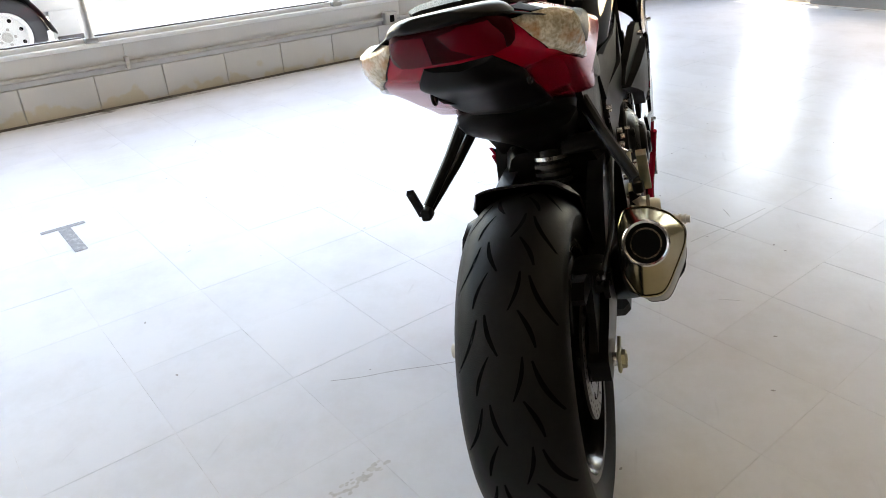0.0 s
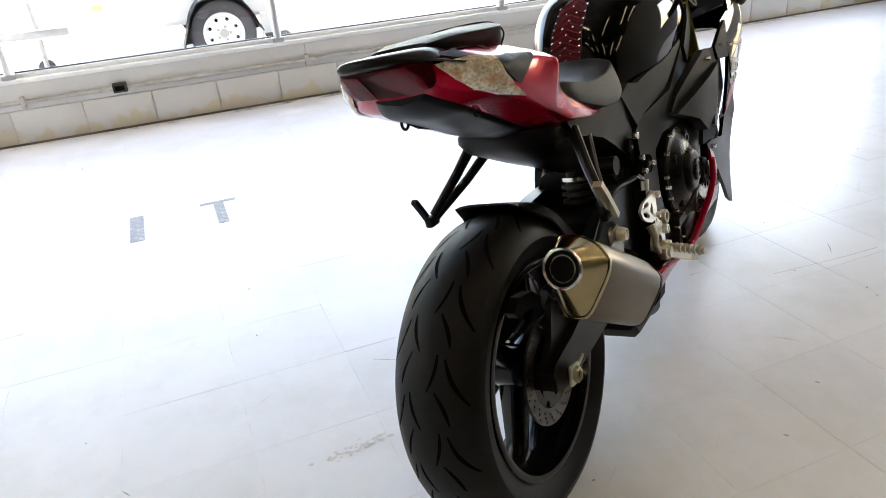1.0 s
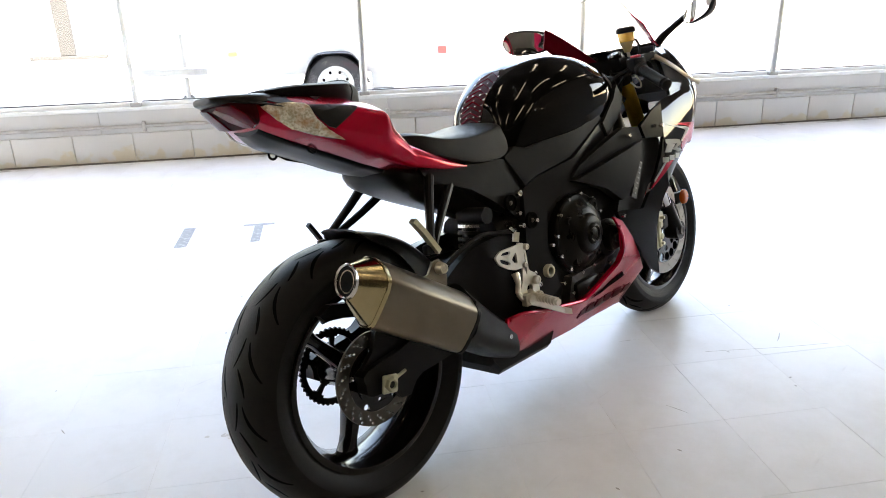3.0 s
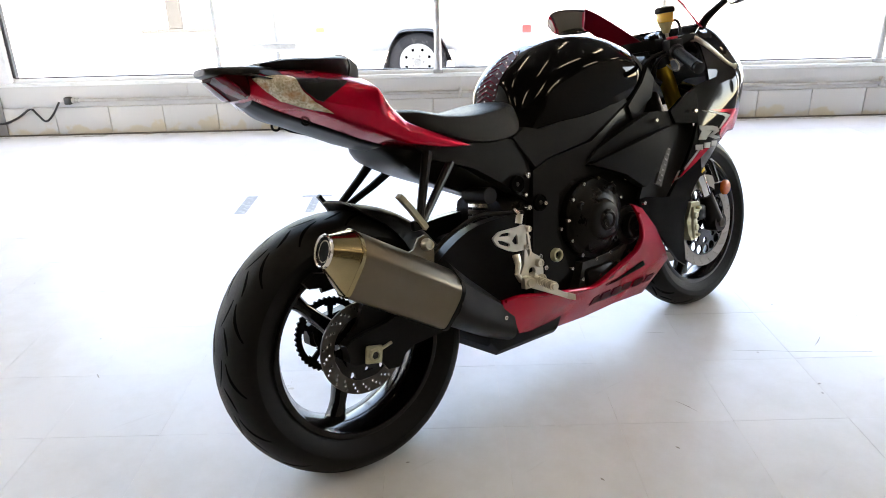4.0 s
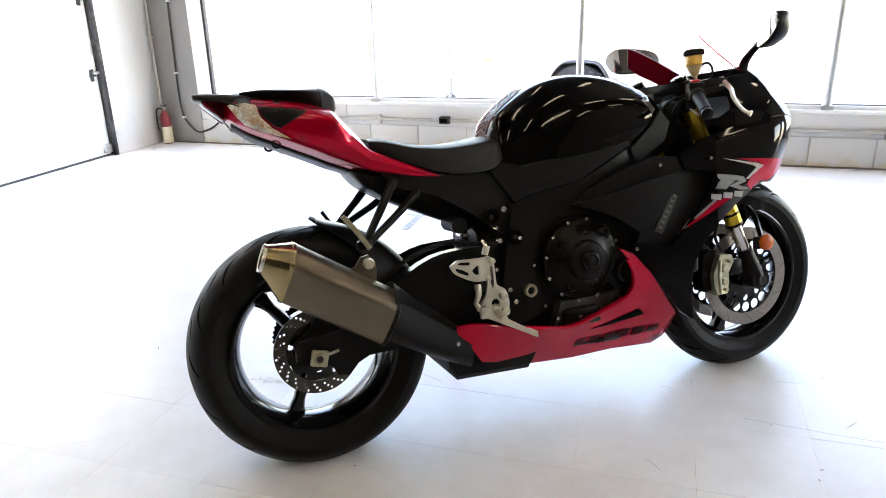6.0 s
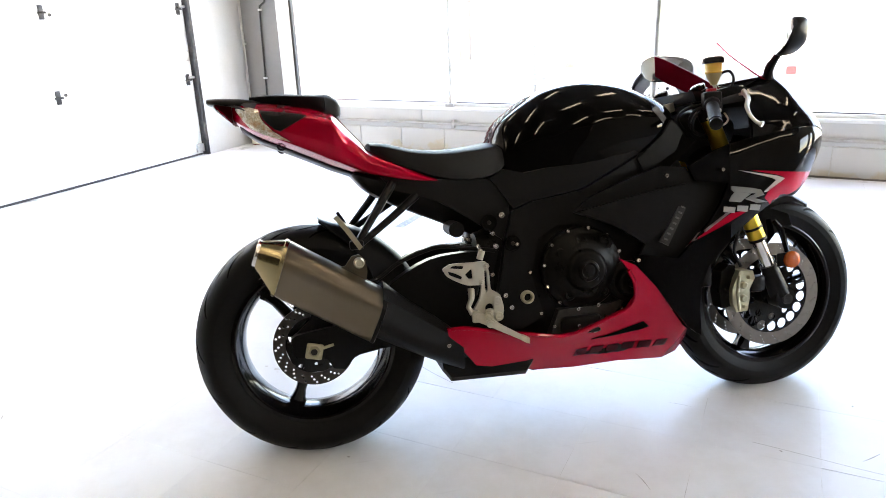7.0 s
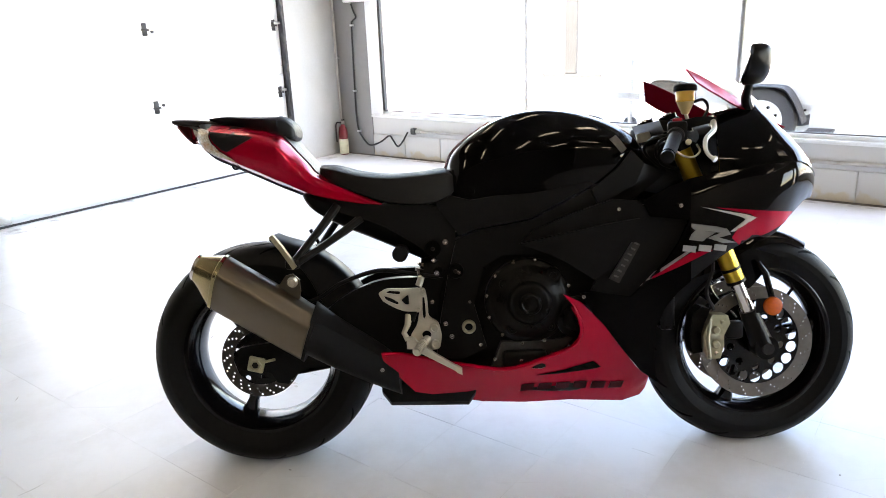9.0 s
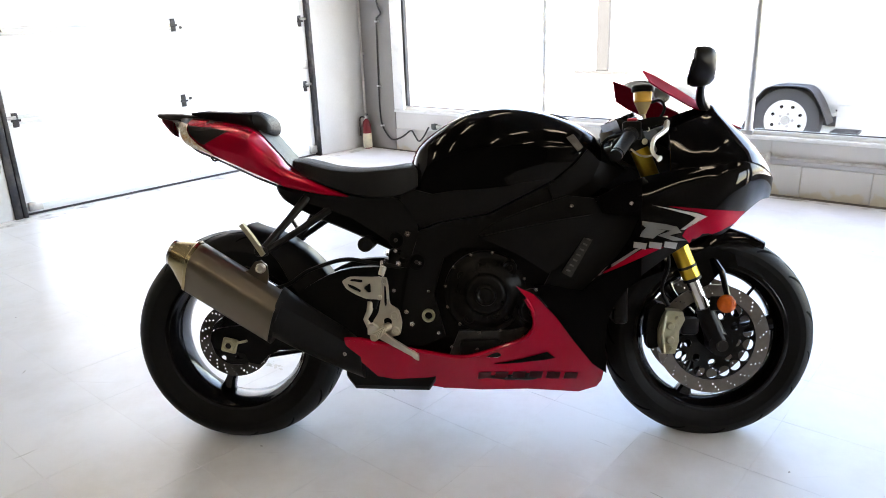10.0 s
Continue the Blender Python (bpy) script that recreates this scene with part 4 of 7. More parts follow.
for s in (-1, 1):
    part("front_disc", drilled_disc(0.12, 0.157, 0.005, 120, 6, 0.72), M["disc"], front, "drilled steel brake disc", m=pose(0, s * 0.066, 0))
    part("disc_carrier", pierced_ring([0.03, 0.058, 0.082, 0.1195, 0.124], 18, 0.006, lambda k, i: i == 2 or (i == 1 and k % 2 == 1), 0.9, 4), M["rim"], front, m=pose(0, s * 0.064, 0))

# sprocket and chain on the far side
bm = pierced_ring([0.03, 0.045, 0.05, 0.073, 0.078, 0.086], 60, 0.006, lambda k, i: False, 0.9, 2, lambda k, i: (i == 2 and k % 12 > 1) or (i in (1, 3) and 2 < k % 12 < 11))
n = 43
ring = []
for k in range(n * 2):
    a = math.pi * k / n
    r = 0.0965 if k % 2 else 0.0915
    ring.append((r * math.cos(a), r * math.sin(a), 0.085 * math.cos(a), 0.085 * math.sin(a)))
for y0, y1 in ((-0.003, 0.003),):
    rows = [[bm.verts.new(q) for q in ((x, y0, z), (u, y0, w), (u, y1, w), (x, y1, z))] for x, z, u, w in ring]
    for k in range(n * 2):
        a, b = rows[k], rows[(k + 1) % (n * 2)]
        for i in range(4):
            bm.faces.new((a[i], a[(i + 1) % 4], b[(i + 1) % 4], b[i]))
bmesh.ops.recalc_face_normals(bm, faces=bm.faces[:])
part("sprocket", bm, M["engine"], rear, "black toothed sprocket with long open windows", m=pose(0, 0.085, 0))
part("chain", tube(B(), [(0.0, 0.089, 0.421), (0.3, 0.089, 0.43), (0.58, 0.089, 0.42), (0.62, 0.089, 0.39), (0.58, 0.089, 0.36), (0.3, 0.089, 0.25), (0.0, 0.089, 0.205)], 0.008, 8), M["engine"], bike, "black drive chain")

# ---- swingarm, axle, hugger ----
swing = [(0.62, 0.49), (0.52, 0.515), (0.42, 0.52), (0.32, 0.51), (0.22, 0.46), (0.1, 0.37), (-0.045, 0.345), (-0.055, 0.315), (-0.045, 0.285), (0.06, 0.28), (0.2, 0.285), (0.4, 0.3), (0.6, 0.325)]
for lf in (False, True):
    part("swingarm", panel(swing, lambda x, z: 0.128 - 0.02 * max(0, x - 0.3), 0.035, 0.01, 0.03, 3, lf), M["frame"], bike, "black box-section swingarm")
part("swingarm_bridge", box(B(), 0.36, 0.6, -0.105, 0.105, 0.34, 0.47, 0.02), M["frame"], bike)
ax = part("rear_axle", cyl(B(), (0, -0.135, 0), (0, 0.13, 0), 0.0125, seg=20), M["bolt"], bike, m=pose(-0.003, 0, 0.301))
part("axle_block", box(B(), -0.021, 0.023, -0.137, -0.1295, -0.021, 0.021, 0.005, pose(0, 0, 0, 0, 14, 0)), M["champagne"], ax, "bare metal axle block")
part("axle_nut", lathe(B(), [(-0.141, 0.0095), (-0.146, 0.0105), (-0.146, 0.014), (-0.144, 0.0165), (-0.137, 0.017)], 6), M["champagne"], ax)
part("axle_hole", lathe(B(), [(-0.1405, 0.0), (-0.1405, 0.0095)], 16), M["cast"], ax, "dull hollow axle end")
part("chain_adjuster", cyl(B(), (0.024, -0.132, 0.006), (0.052, -0.132, 0.012), 0.004, seg=8), M["champagne"], ax)
bracket = [(-0.05, 0.315), (-0.045, 0.345), (-0.01, 0.375), (0.02, 0.44), (0.075, 0.45), (0.1, 0.4), (0.14, 0.38), (0.17, 0.34), (0.16, 0.29), (0.1, 0.262), (0.075, 0.235), (0.045, 0.24), (0.03, 0.268), (-0.03, 0.28)]
part("caliper_bracket", panel(bracket, lambda x, z: 0.108, 0.014, 0.006, 0.03), M["frame"], bike, "black caliper bracket over the rear disc")
bm = box(B(), -0.03, 0.075, -0.124, -0.06, 0.405, 0.455, 0.014, pose(0.02, 0, 0.0, 0, 8, 0))
for x, z in ((0.005, 0.43), (0.06, 0.425)):
    cyl(bm, (x + 0.02, -0.124, z), (x + 0.02, -0.134, z), 0.016, seg=16)
tube(bm, [(0.01, -0.12, 0.462), (-0.01, -0.128, 0.475), (-0.018, -0.128, 0.488)], 0.006, 8)
part("rear_caliper", bm, M["engine"], bike, "black rear brake caliper")
bm = B()
secs = []
for k in range(15):
    a = radians(83 - k * 4.4)
    r = 0.331 + (0.008 if k == 0 else 0.002 if k == 1 else 0)
    sec = []
    for i in range(13):
        t = -1 + i / 6
        drop = (0.008 + 0.085 * min(1, k / 9)) * abs(t) ** 4
        sec.append((REAR_AXLE[0] + (r - drop) * math.cos(a), 0.1 * t * (0.72 + 0.28 * min(1, k / 3)), REAR_AXLE[2] + (r - drop) * math.sin(a)))
    secs.append(sec)
rings = [[bm.verts.new(p) for p in s] for s in secs]
ring_faces(bm, rings, False, False)
bmesh.ops.recalc_face_normals(bm, faces=bm.faces[:])
bmesh.ops.solidify(bm, geom=bm.faces[:], thickness=0.004)
part("rear_hugger", bm, M["tray"], bike, "black plastic rear mudguard")
fin = [(-0.125, 0.5), (-0.095, 0.515), (-0.05, 0.505), (-0.02, 0.478), (-0.03, 0.466), (-0.07, 0.478), (-0.115, 0.485)]
part("hugger_fin", panel(fin, lambda x, z: 0.112, 0.02, 0.004, 0.03), M["tray"], bike, "black lower fin of the rear mudguard")
part("swingarm_spool", lathe(B(), [(0.0, 0.0), (0.0, 0.012), (0.03, 0.012), (0.034, 0.008), (0.058, 0.008), (0.062, 0.015), (0.07, 0.015), (0.072, 0.0)], 20), M["silver"], bike, "bare metal spool on the swingarm", m=pose(0.06, 0.128, 0.3))
guard = [(0.2, 0.53), (0.1, 0.557), (0.045, 0.55), (0.0, 0.512), (-0.05, 0.475), (-0.055, 0.455), (0.0, 0.468), (0.1, 0.485), (0.2, 0.485)]
part("chain_guard", panel(guard, lambda x, z: 0.12, 0.012, 0.005, 0.03, 0, True), M["tray"], bike, "black plastic chain guard")
part("brake_hose", tube(B(), spline([(0.0, -0.12, 0.45), (0.16, -0.135, 0.47), (0.24, -0.14, 0.515), (0.34, -0.14, 0.545), (0.42, -0.14, 0.535), (0.5, -0.13, 0.52)]), 0.006, 8), M["matte"], bike, "black rubber hose")

# ---- engine and frame ----
core = hull([(0.46, [(0.0, 0.56), (0.09, 0.55), (0.11, 0.42), (0.09, 0.28), (0.0, 0.26)]),
             (0.6, [(0.0, 0.62), (0.11, 0.61), (0.135, 0.44), (0.12, 0.22), (0.0, 0.2)]),
             (0.78, [(0.0, 0.68), (0.13, 0.66), (0.155, 0.45), (0.13, 0.2), (0.0, 0.18)]),
             (0.94, [(0.0, 0.7), (0.14, 0.69), (0.17, 0.48), (0.12, 0.21), (0.0, 0.19)]),
             (1.04, [(0.0, 0.68), (0.14, 0.67), (0.15, 0.48), (0.1, 0.3), (0.0, 0.28)])], 4, 4)
eng = part("engine", core, M["engine"], bike, "black engine block")


def round_cover(name, x, z, y, prof, mat="engine", label=""):
    return part(name, lathe(B(), prof, 48), M[mat], eng, label, m=pose(x, y, z))


cl = round_cover("clutch_cover", 0.735, 0.452, -0.15, [(0.03, 0.116), (-0.01, 0.114), (-0.015, 0.11), (-0.017, 0.1), (-0.021, 0.094), (-0.03, 0.084), (-0.038, 0.07), (-0.042, 0.058), (-0.05, 0.054), (-0.055, 0.05), (-0.057, 0.044), (-0.058, 0.03), (-0.064, 0.027), (-0.066, 0.022), (-0.062, 0.017), (-0.064, 0.01), (-0.064, 0.0)], label="domed black clutch cover")
for x, z, r, y in ((0.8, 0.52, 0.02, -0.168), (0.672, 0.5, 0.014, -0.172), (0.69, 0.385, 0.016, -0.172), (0.79, 0.385, 0.012, -0.172)):
    round_cover("cover_boss", x, z, y, [(0.02, r * 1.15), (-0.006, r), (-0.01, r * 0.8), (-0.01, r * 0.45), (-0.006, r * 0.4), (-0.006, 0.0)])
round_cover("timing_cover", 0.862, 0.405, -0.155, [(0.02, 0.06), (-0.016, 0.056), (-0.02, 0.05), (-0.022, 0.04), (-0.042, 0.036), (-0.046, 0.03), (-0.044, 0.014), (-0.05, 0.012), (-0.05, 0.0)], label="small round black engine cover")
part("water_pump", box(B(), 0.66, 0.78, -0.185, -0.12, 0.27, 0.325, 0.015), M["engine"], eng)
part("sump", box(B(), 0.55, 0.9, -0.12, 0.12, 0.17, 0.3, 0.03), M["engine"], eng)
part("lower_cover", panel([(0.63, 0.27), (0.68, 0.28), (0.8, 0.3), (0.86, 0.36), (0.8, 0.345), (0.66, 0.345)], lambda x, z: 0.18, 0.05, 0.012, 0.02), M["cast"], eng, "dull metal lower engine cover")
for k in range(11):
    a = radians(20 + k * 30)
    bolt_at(eng, 0.735 + 0.112 * math.cos(a), -0.166, 0.452 + 0.112 * math.sin(a), 0.0052)
for x, z in ((0.58, 0.46), (0.605, 0.345), (0.64, 0.305), (0.71, 0.298), (0.79, 0.315), (0.835, 0.335)):
    bolt_at(eng, x, -0.18, z, 0.0048)

spar = [(0.552, 0.62), (0.607, 0.642), (0.746, 0.665), (0.9, 0.74), (1.036, 0.808), (1.125, 0.775), (1.03, 0.712), (0.96, 0.672), (0.853, 0.6), (0.776, 0.575), (0.67, 0.575), (0.62, 0.545), (0.592, 0.447), (0.622, 0.33), (0.56, 0.3), (0.487, 0.303), (0.5, 0.4), (0.526, 0.526)]
for lf in (False, True):
    fr = part("frame_spar", panel(spar, lambda x, z: 0.155 + 0.02 * math.exp(-((x - 0.8) / 0.2) ** 2) - 0.05 * max(0, x - 0.95) / 0.15 - 0.02 * min(1.0, max(0.0, (z - 0.48) / 0.12)) * min(1.0, max(0.0, (0.7 - x) / 0.1)), 0.05, 0.009, 0.025, 0, lf), M["frame"], bike, "black aluminium frame spar")
sd = [(0.5, 0.715), (0.54, 0.736), (0.592, 0.722), (0.654, 0.731), (0.748, 0.735), (0.809, 0.742), (0.902, 0.765), (1.03, 0.812), (0.9, 0.745), (0.746, 0.668), (0.607, 0.646), (0.56, 0.628)]
sc = [(0.205, 0.748), (0.235, 0.705), (0.3, 0.685), (0.36, 0.662), (0.43, 0.618), (0.49, 0.575), (0.527, 0.545), (0.551, 0.615), (0.545, 0.66), (0.5, 0.71), (0.45, 0.722), (0.35, 0.722), (0.28, 0.728)]
for lf in (False, True):
    part("tank_side_cover", panel(sd, lambda x, z: interp(x, [0.5, 0.6, 0.75, 0.9, 1.03], [0.134, 0.144, 0.162, 0.167, 0.15]), 0.03, 0.006, 0.025, 0, lf), M["matte"], bike, "matte black tank side cover")
    part("subframe_cover", panel(sc, lambda x, z: interp(x, [0.2, 0.35, 0.45, 0.55], [0.125, 0.134, 0.134, 0.13]), 0.05, 0.008, 0.025, 0, lf), M["matte"], bike, "matte black side cover under the seat")
part("subframe", hull([(0.135, [(0.0, 0.757), (0.04, 0.756), (0.04, 0.75), (0.0, 0.748)]), (0.145, [(0.0, 0.76), (0.08, 0.757), (0.08, 0.738), (0.0, 0.732)]), (0.175, [(0.0, 0.76), (0.1, 0.755), (0.1, 0.708), (0.0, 0.7)]), (0.24, [(0.0, 0.745), (0.108, 0.74), (0.07, 0.668), (0.0, 0.66)]), (0.36, [(0.0, 0.72), (0.11, 0.715), (0.055, 0.615), (0.0, 0.605)]), (0.55, [(0.0, 0.72), (0.11, 0.71), (0.05, 0.53), (0.0, 0.52)])], 3, 3), M["frame"], bike)
shock = part("shock", cyl(B(), (0.44, 0.0, 0.3), (0.5, 0.0, 0.66), 0.032, seg=20), M["engine"], bike)
for k in range(4):
    c = Vector((0.44, 0.0, 0.3)).lerp(Vector((0.5, 0.0, 0.66)), 0.5 + 0.05 * k)
    part("spring_collar", cyl(B(), c, c + Vector((0.0015, 0, 0.009)), 0.044, seg=24), M["bolt" if k == 3 else "cast"], shock)
bm = cyl(B(), (0.4, -0.04, 0.585), (0.4, -0.13, 0.585), 0.021, seg=24)
part("reservoir_can", bm, M["matte"], bike)
part("pivot_bolt", lathe(B(), [(-0.15, 0.0105), (-0.162, 0.0105), (-0.164, 0.012), (-0.164, 0.0165), (-0.16, 0.0185), (-0.14, 0.0185)], 24), M["champagne"], bike, "hollow bare metal swingarm pivot nut", m=pose(0.576, -0.004, 0.388))
for x, z, r in ((0.497, 0.535, 0.007), (0.49, 0.57, 0.006), (0.482, 0.46, 0.006), (0.515, 0.4, 0.007), (0.53, 0.365, 0.007), (0.555, 0.535, 0.006)):
    bolt_at(bike, x, -0.158, z, r)
bolt_at(bike, 0.522, -0.14, 0.615, 0.009)
# Raised discs on the solid frame; each hole's shade is only black colour
for x, z, y in ((0.488, 0.597, -0.136), (0.546, 0.537, -0.151)):
    hole = part("frame_hole", lathe(B(), [(-0.0015, 0.0), (-0.0015, 0.0185), (-0.004, 0.0195), (-0.004, 0.0215), (0.004, 0.0225)], 24), M["hole"], bike, m=pose(x, y, z))
    part("hole_bolt", lathe(B(), [(-0.005, 0.0), (-0.005, 0.004), (-0.003, 0.0055), (-0.001, 0.006)], 12), M["cast"], hole)

# ---- tank, seats, tail ----
tank = part("fuel_tank", hull([
    (0.528, [(0.0, 0.8), (0.03, 0.797), (0.055, 0.775), (0.07, 0.74), (0.075, 0.71)]),
    (0.555, [(0.0, 0.858), (0.06, 0.85), (0.085, 0.815), (0.1, 0.765), (0.105, 0.71)]),
    (0.62, [(0.0, 0.908), (0.075, 0.9), (0.112, 0.86), (0.128, 0.79), (0.125, 0.715)]),
    (0.69, [(0.0, 0.944), (0.085, 0.935), (0.13, 0.89), (0.147, 0.8), (0.144, 0.72)]),
    (0.78, [(0.0, 0.96), (0.1, 0.948), (0.15, 0.895), (0.164, 0.82), (0.154, 0.73)]),
    (0.88, [(0.0, 0.95), (0.105, 0.937), (0.16, 0.885), (0.172, 0.825), (0.16, 0.745)]),
    (0.97, [(0.0, 0.923), (0.095, 0.91), (0.15, 0.87), (0.166, 0.828), (0.156, 0.765)]),
    (1.03, [(0.0, 0.888), (0.08, 0.88), (0.12, 0.855), (0.135, 0.83), (0.125, 0.785)]),
    (1.058, [(0.0, 0.858), (0.06, 0.852), (0.085, 0.842), (0.095, 0.825), (0.09, 0.8)])], 6, 6, True), M["gloss"], bike, "gloss black fuel tank")
t_tank = tree_of(tank)
pad = part("tank_pad", decal([(-0.04, 0.83), (-0.034, 0.8), (0.034, 0.8), (0.04, 0.83), (0.036, 0.91), (0.02, 0.93), (-0.02, 0.93), (-0.036, 0.91)], t_tank, 0.002, 0.012, rear=True), M["pad"], bike, "dark red ribbed tank pad")
for k in range(9):
    z = 0.81 + 0.0135 * k
    for y in (-0.035, -0.013, 0.013, 0.035) if k % 2 else (-0.035, 0.0, 0.035):
        h = t_tank.ray_cast(Vector((-2, y, z)), Vector((1, 0, 0)))
        if h[0] is not None:
            part("stud", lathe(B(), [(-0.0045, 0.0), (-0.004, 0.0016), (-0.0015, 0.0028), (0.0, 0.003)], 10, "X"), M["chrome"], pad, m=Matrix.Translation(h[0]))
    for sd_ in (-1, 1):
        way = []
        for i in range(5):
            h = t_tank.ray_cast(Vector((-2, sd_ * (0.03 - 0.0075 * i), z + 0.0032 * i)), Vector((1, 0, 0)))
            if h[0] is not None:
                way.append(h[0] + Vector((-0.004, 0, 0)))
        if len(way) == 5:
            part("lace", tube(B(), way, 0.0018, 6), M["pad_lace"], pad)
part("filler_cap", lathe(B(), [(0.0, 0.0), (0.006, 0.02), (0.006, 0.045), (0.001, 0.052), (-0.01, 0.052)], 32, "Z"), M["frame"], bike, "black fuel filler cap", m=pose(0.93, 0, 0.931, 0, 12, 0))
bm = decal([(0.955, 0.865), (0.975, 0.875), (1.0, 0.84), (0.985, 0.828)], t_tank, 0.002)
part("tank_sticker", bm, M["sticker"], bike, "small pale warning sticker")

part("rider_seat", hull(crisp([
    (0.192, [(0.0, 0.832), (0.06, 0.828), (0.08, 0.818), (0.085, 0.806), (0.0, 0.79)]),
    (0.235, [(0.0, 0.828), (0.085, 0.824), (0.118, 0.806), (0.124, 0.778), (0.0, 0.765)]),
    (0.3, [(0.0, 0.81), (0.1, 0.806), (0.134, 0.787), (0.138, 0.75), (0.0, 0.74)]),
    (0.38, [(0.0, 0.8), (0.1, 0.797), (0.138, 0.778), (0.142, 0.722), (0.0, 0.715)]),
    (0.46, [(0.0, 0.803), (0.09, 0.8), (0.13, 0.782), (0.14, 0.715), (0.0, 0.705)]),
    (0.52, [(0.0, 0.81), (0.075, 0.806), (0.11, 0.785), (0.128, 0.725), (0.0, 0.715)]),
    (0.55, [(0.0, 0.8), (0.06, 0.797), (0.088, 0.78), (0.105, 0.745), (0.0, 0.735)])], 0.14, 0.5), 5, 3), M["vinyl"], bike, "black vinyl rider seat")

TAIL = [
    (-0.19, [(0.0, 0.966), (0.045, 0.964), (0.056, 0.956), (0.055, 0.952), (0.05, 0.948), (0.03, 0.946), (0.0, 0.946)]),
    (-0.135, [(0.0, 0.96), (0.066, 0.956), (0.087, 0.937), (0.088, 0.918), (0.08, 0.901), (0.045, 0.895), (0.0, 0.893)]),
    (-0.09, [(0.0, 0.955), (0.09, 0.949), (0.15, 0.921), (0.147, 0.896), (0.126, 0.875), (0.07, 0.862), (0.0, 0.859)]),
    (-0.04, [(0.0, 0.948), (0.1, 0.942), (0.162, 0.911), (0.162, 0.876), (0.147, 0.854), (0.075, 0.839), (0.0, 0.836)]),
    (0.04, [(0.0, 0.935), (0.108, 0.927), (0.165, 0.9), (0.165, 0.85), (0.148, 0.818), (0.075, 0.801), (0.0, 0.798)]),
    (0.085, [(0.0, 0.918), (0.114, 0.912), (0.173, 0.886), (0.166, 0.835), (0.147, 0.796), (0.075, 0.779), (0.0, 0.776)]),
    (0.102, [(0.0, 0.912), (0.114, 0.905), (0.176, 0.878), (0.164, 0.825), (0.147, 0.789), (0.075, 0.772), (0.0, 0.769)]),
    (0.133, [(0.0, 0.875), (0.112, 0.869), (0.151, 0.846), (0.156, 0.81), (0.146, 0.774), (0.075, 0.759), (0.0, 0.756)]),
    (0.165, [(0.0, 0.836), (0.106, 0.832), (0.141, 0.816), (0.152, 0.79), (0.146, 0.759), (0.075, 0.746), (0.0, 0.743)]),
    (0.183, [(0.0, 0.812), (0.102, 0.809), (0.14, 0.8), (0.149, 0.778), (0.146, 0.751), (0.075, 0.741), (0.0, 0.738)]),
    (0.215, [(0.0, 0.795), (0.098, 0.793), (0.138, 0.785), (0.147, 0.768), (0.144, 0.743), (0.075, 0.734), (0.0, 0.731)]),
    (0.29, [(0.0, 0.758), (0.09, 0.757), (0.13, 0.753), (0.138, 0.742), (0.137, 0.726), (0.08, 0.722), (0.0, 0.72)]),
    (0.358, [(0.0, 0.726), (0.09, 0.725), (0.126, 0.723), (0.129, 0.721), (0.128, 0.718), (0.08, 0.716), (0.0, 0.716)])]
tail = part("tail_cowl", hull(crisp(TAIL), 4, 3), M["red"], bike, "candy red tail cowl")
t_tail = tree_of(tail)
TRAY = []
for x, p in TAIL[1:10]:
    z, zc, w = p[5][1], p[6][1], 0.05 if x < -0.12 else 0.078
    TRAY.append((x, [(0.0, zc + 0.004), (w - 0.004, z + 0.006), (w, z - 0.001), (w - 0.012, z - 0.007), (0.0, zc - 0.011)]))
part("undertray", hull(crisp(TRAY), 4, 2), M["tray"], bike, "black plastic tray under the tail")
SIGNAL = [(-0.136, 0.936), (-0.1, 0.931), (-0.08, 0.924), (-0.074, 0.908), (-0.066, 0.893), (-0.048, 0.876), (-0.008, 0.848), (-0.035, 0.857), (-0.067, 0.869), (-0.1, 0.887), (-0.118, 0.908)]
for lf in (False, True):
    lamp = part("turn_signal", decal([(-0.075 + (x + 0.075) * 1.05, 0.893 + (z - 0.893) * 1.08) for x, z in SIGNAL], t_tail, 0.003, 0.007, lf, thick=0.006), M["gloss"], bike, "turn signal lamp in a black rim")
    part("lens", decal(SIGNAL, t_tail, 0.006, 0.007, lf, thick=0.007), M["clear_lens"], lamp, "clear ribbed lens")
    part("tail_vent", decal([(-0.077, 0.923), (0.0, 0.912), (0.036, 0.904), (0.0, 0.887), (-0.03, 0.872), (-0.044, 0.878), (-0.062, 0.895), (-0.071, 0.908)], t_tail, 0.0035, 0.009, lf, thick=0.005), M["matte"], bike, "matte black side insert")
    part("tail_edge", decal([(-0.19, 0.968), (-0.13, 0.961), (-0.05, 0.951), (0.0, 0.943), (0.0, 0.936), (-0.06, 0.943), (-0.13, 0.951), (-0.188, 0.957)], t_tail, 0.002, 0.012, lf), M["matte"], bike)
LAMP = [(-0.2, [(0.0, 0.962), (0.012, 0.962), (0.018, 0.958), (0.012, 0.953), (0.0, 0.952)]), (-0.193, [(0.0, 0.966), (0.04, 0.964), (0.052, 0.956), (0.046, 0.948), (0.0, 0.946)]), (-0.165, [(0.0, 0.963), (0.058, 0.959), (0.073, 0.944), (0.066, 0.922), (0.0, 0.919)]), (-0.148, [(0.0, 0.961), (0.062, 0.957), (0.081, 0.939), (0.075, 0.908), (0.0, 0.902)])]
lamp_ob = part("tail_lamp", hull([(x, [(w * 1.01 + 0.003 * (w > 0), z - 0.008 * (k < 2) - 0.003 * (k > 2)) for k, (w, z) in enumerate(p)]) for x, p in LAMP], 5, 4), M["smoked_lens"], bike, "smoked dark tail lamp")
t_lamp = tree_of(lamp_ob)
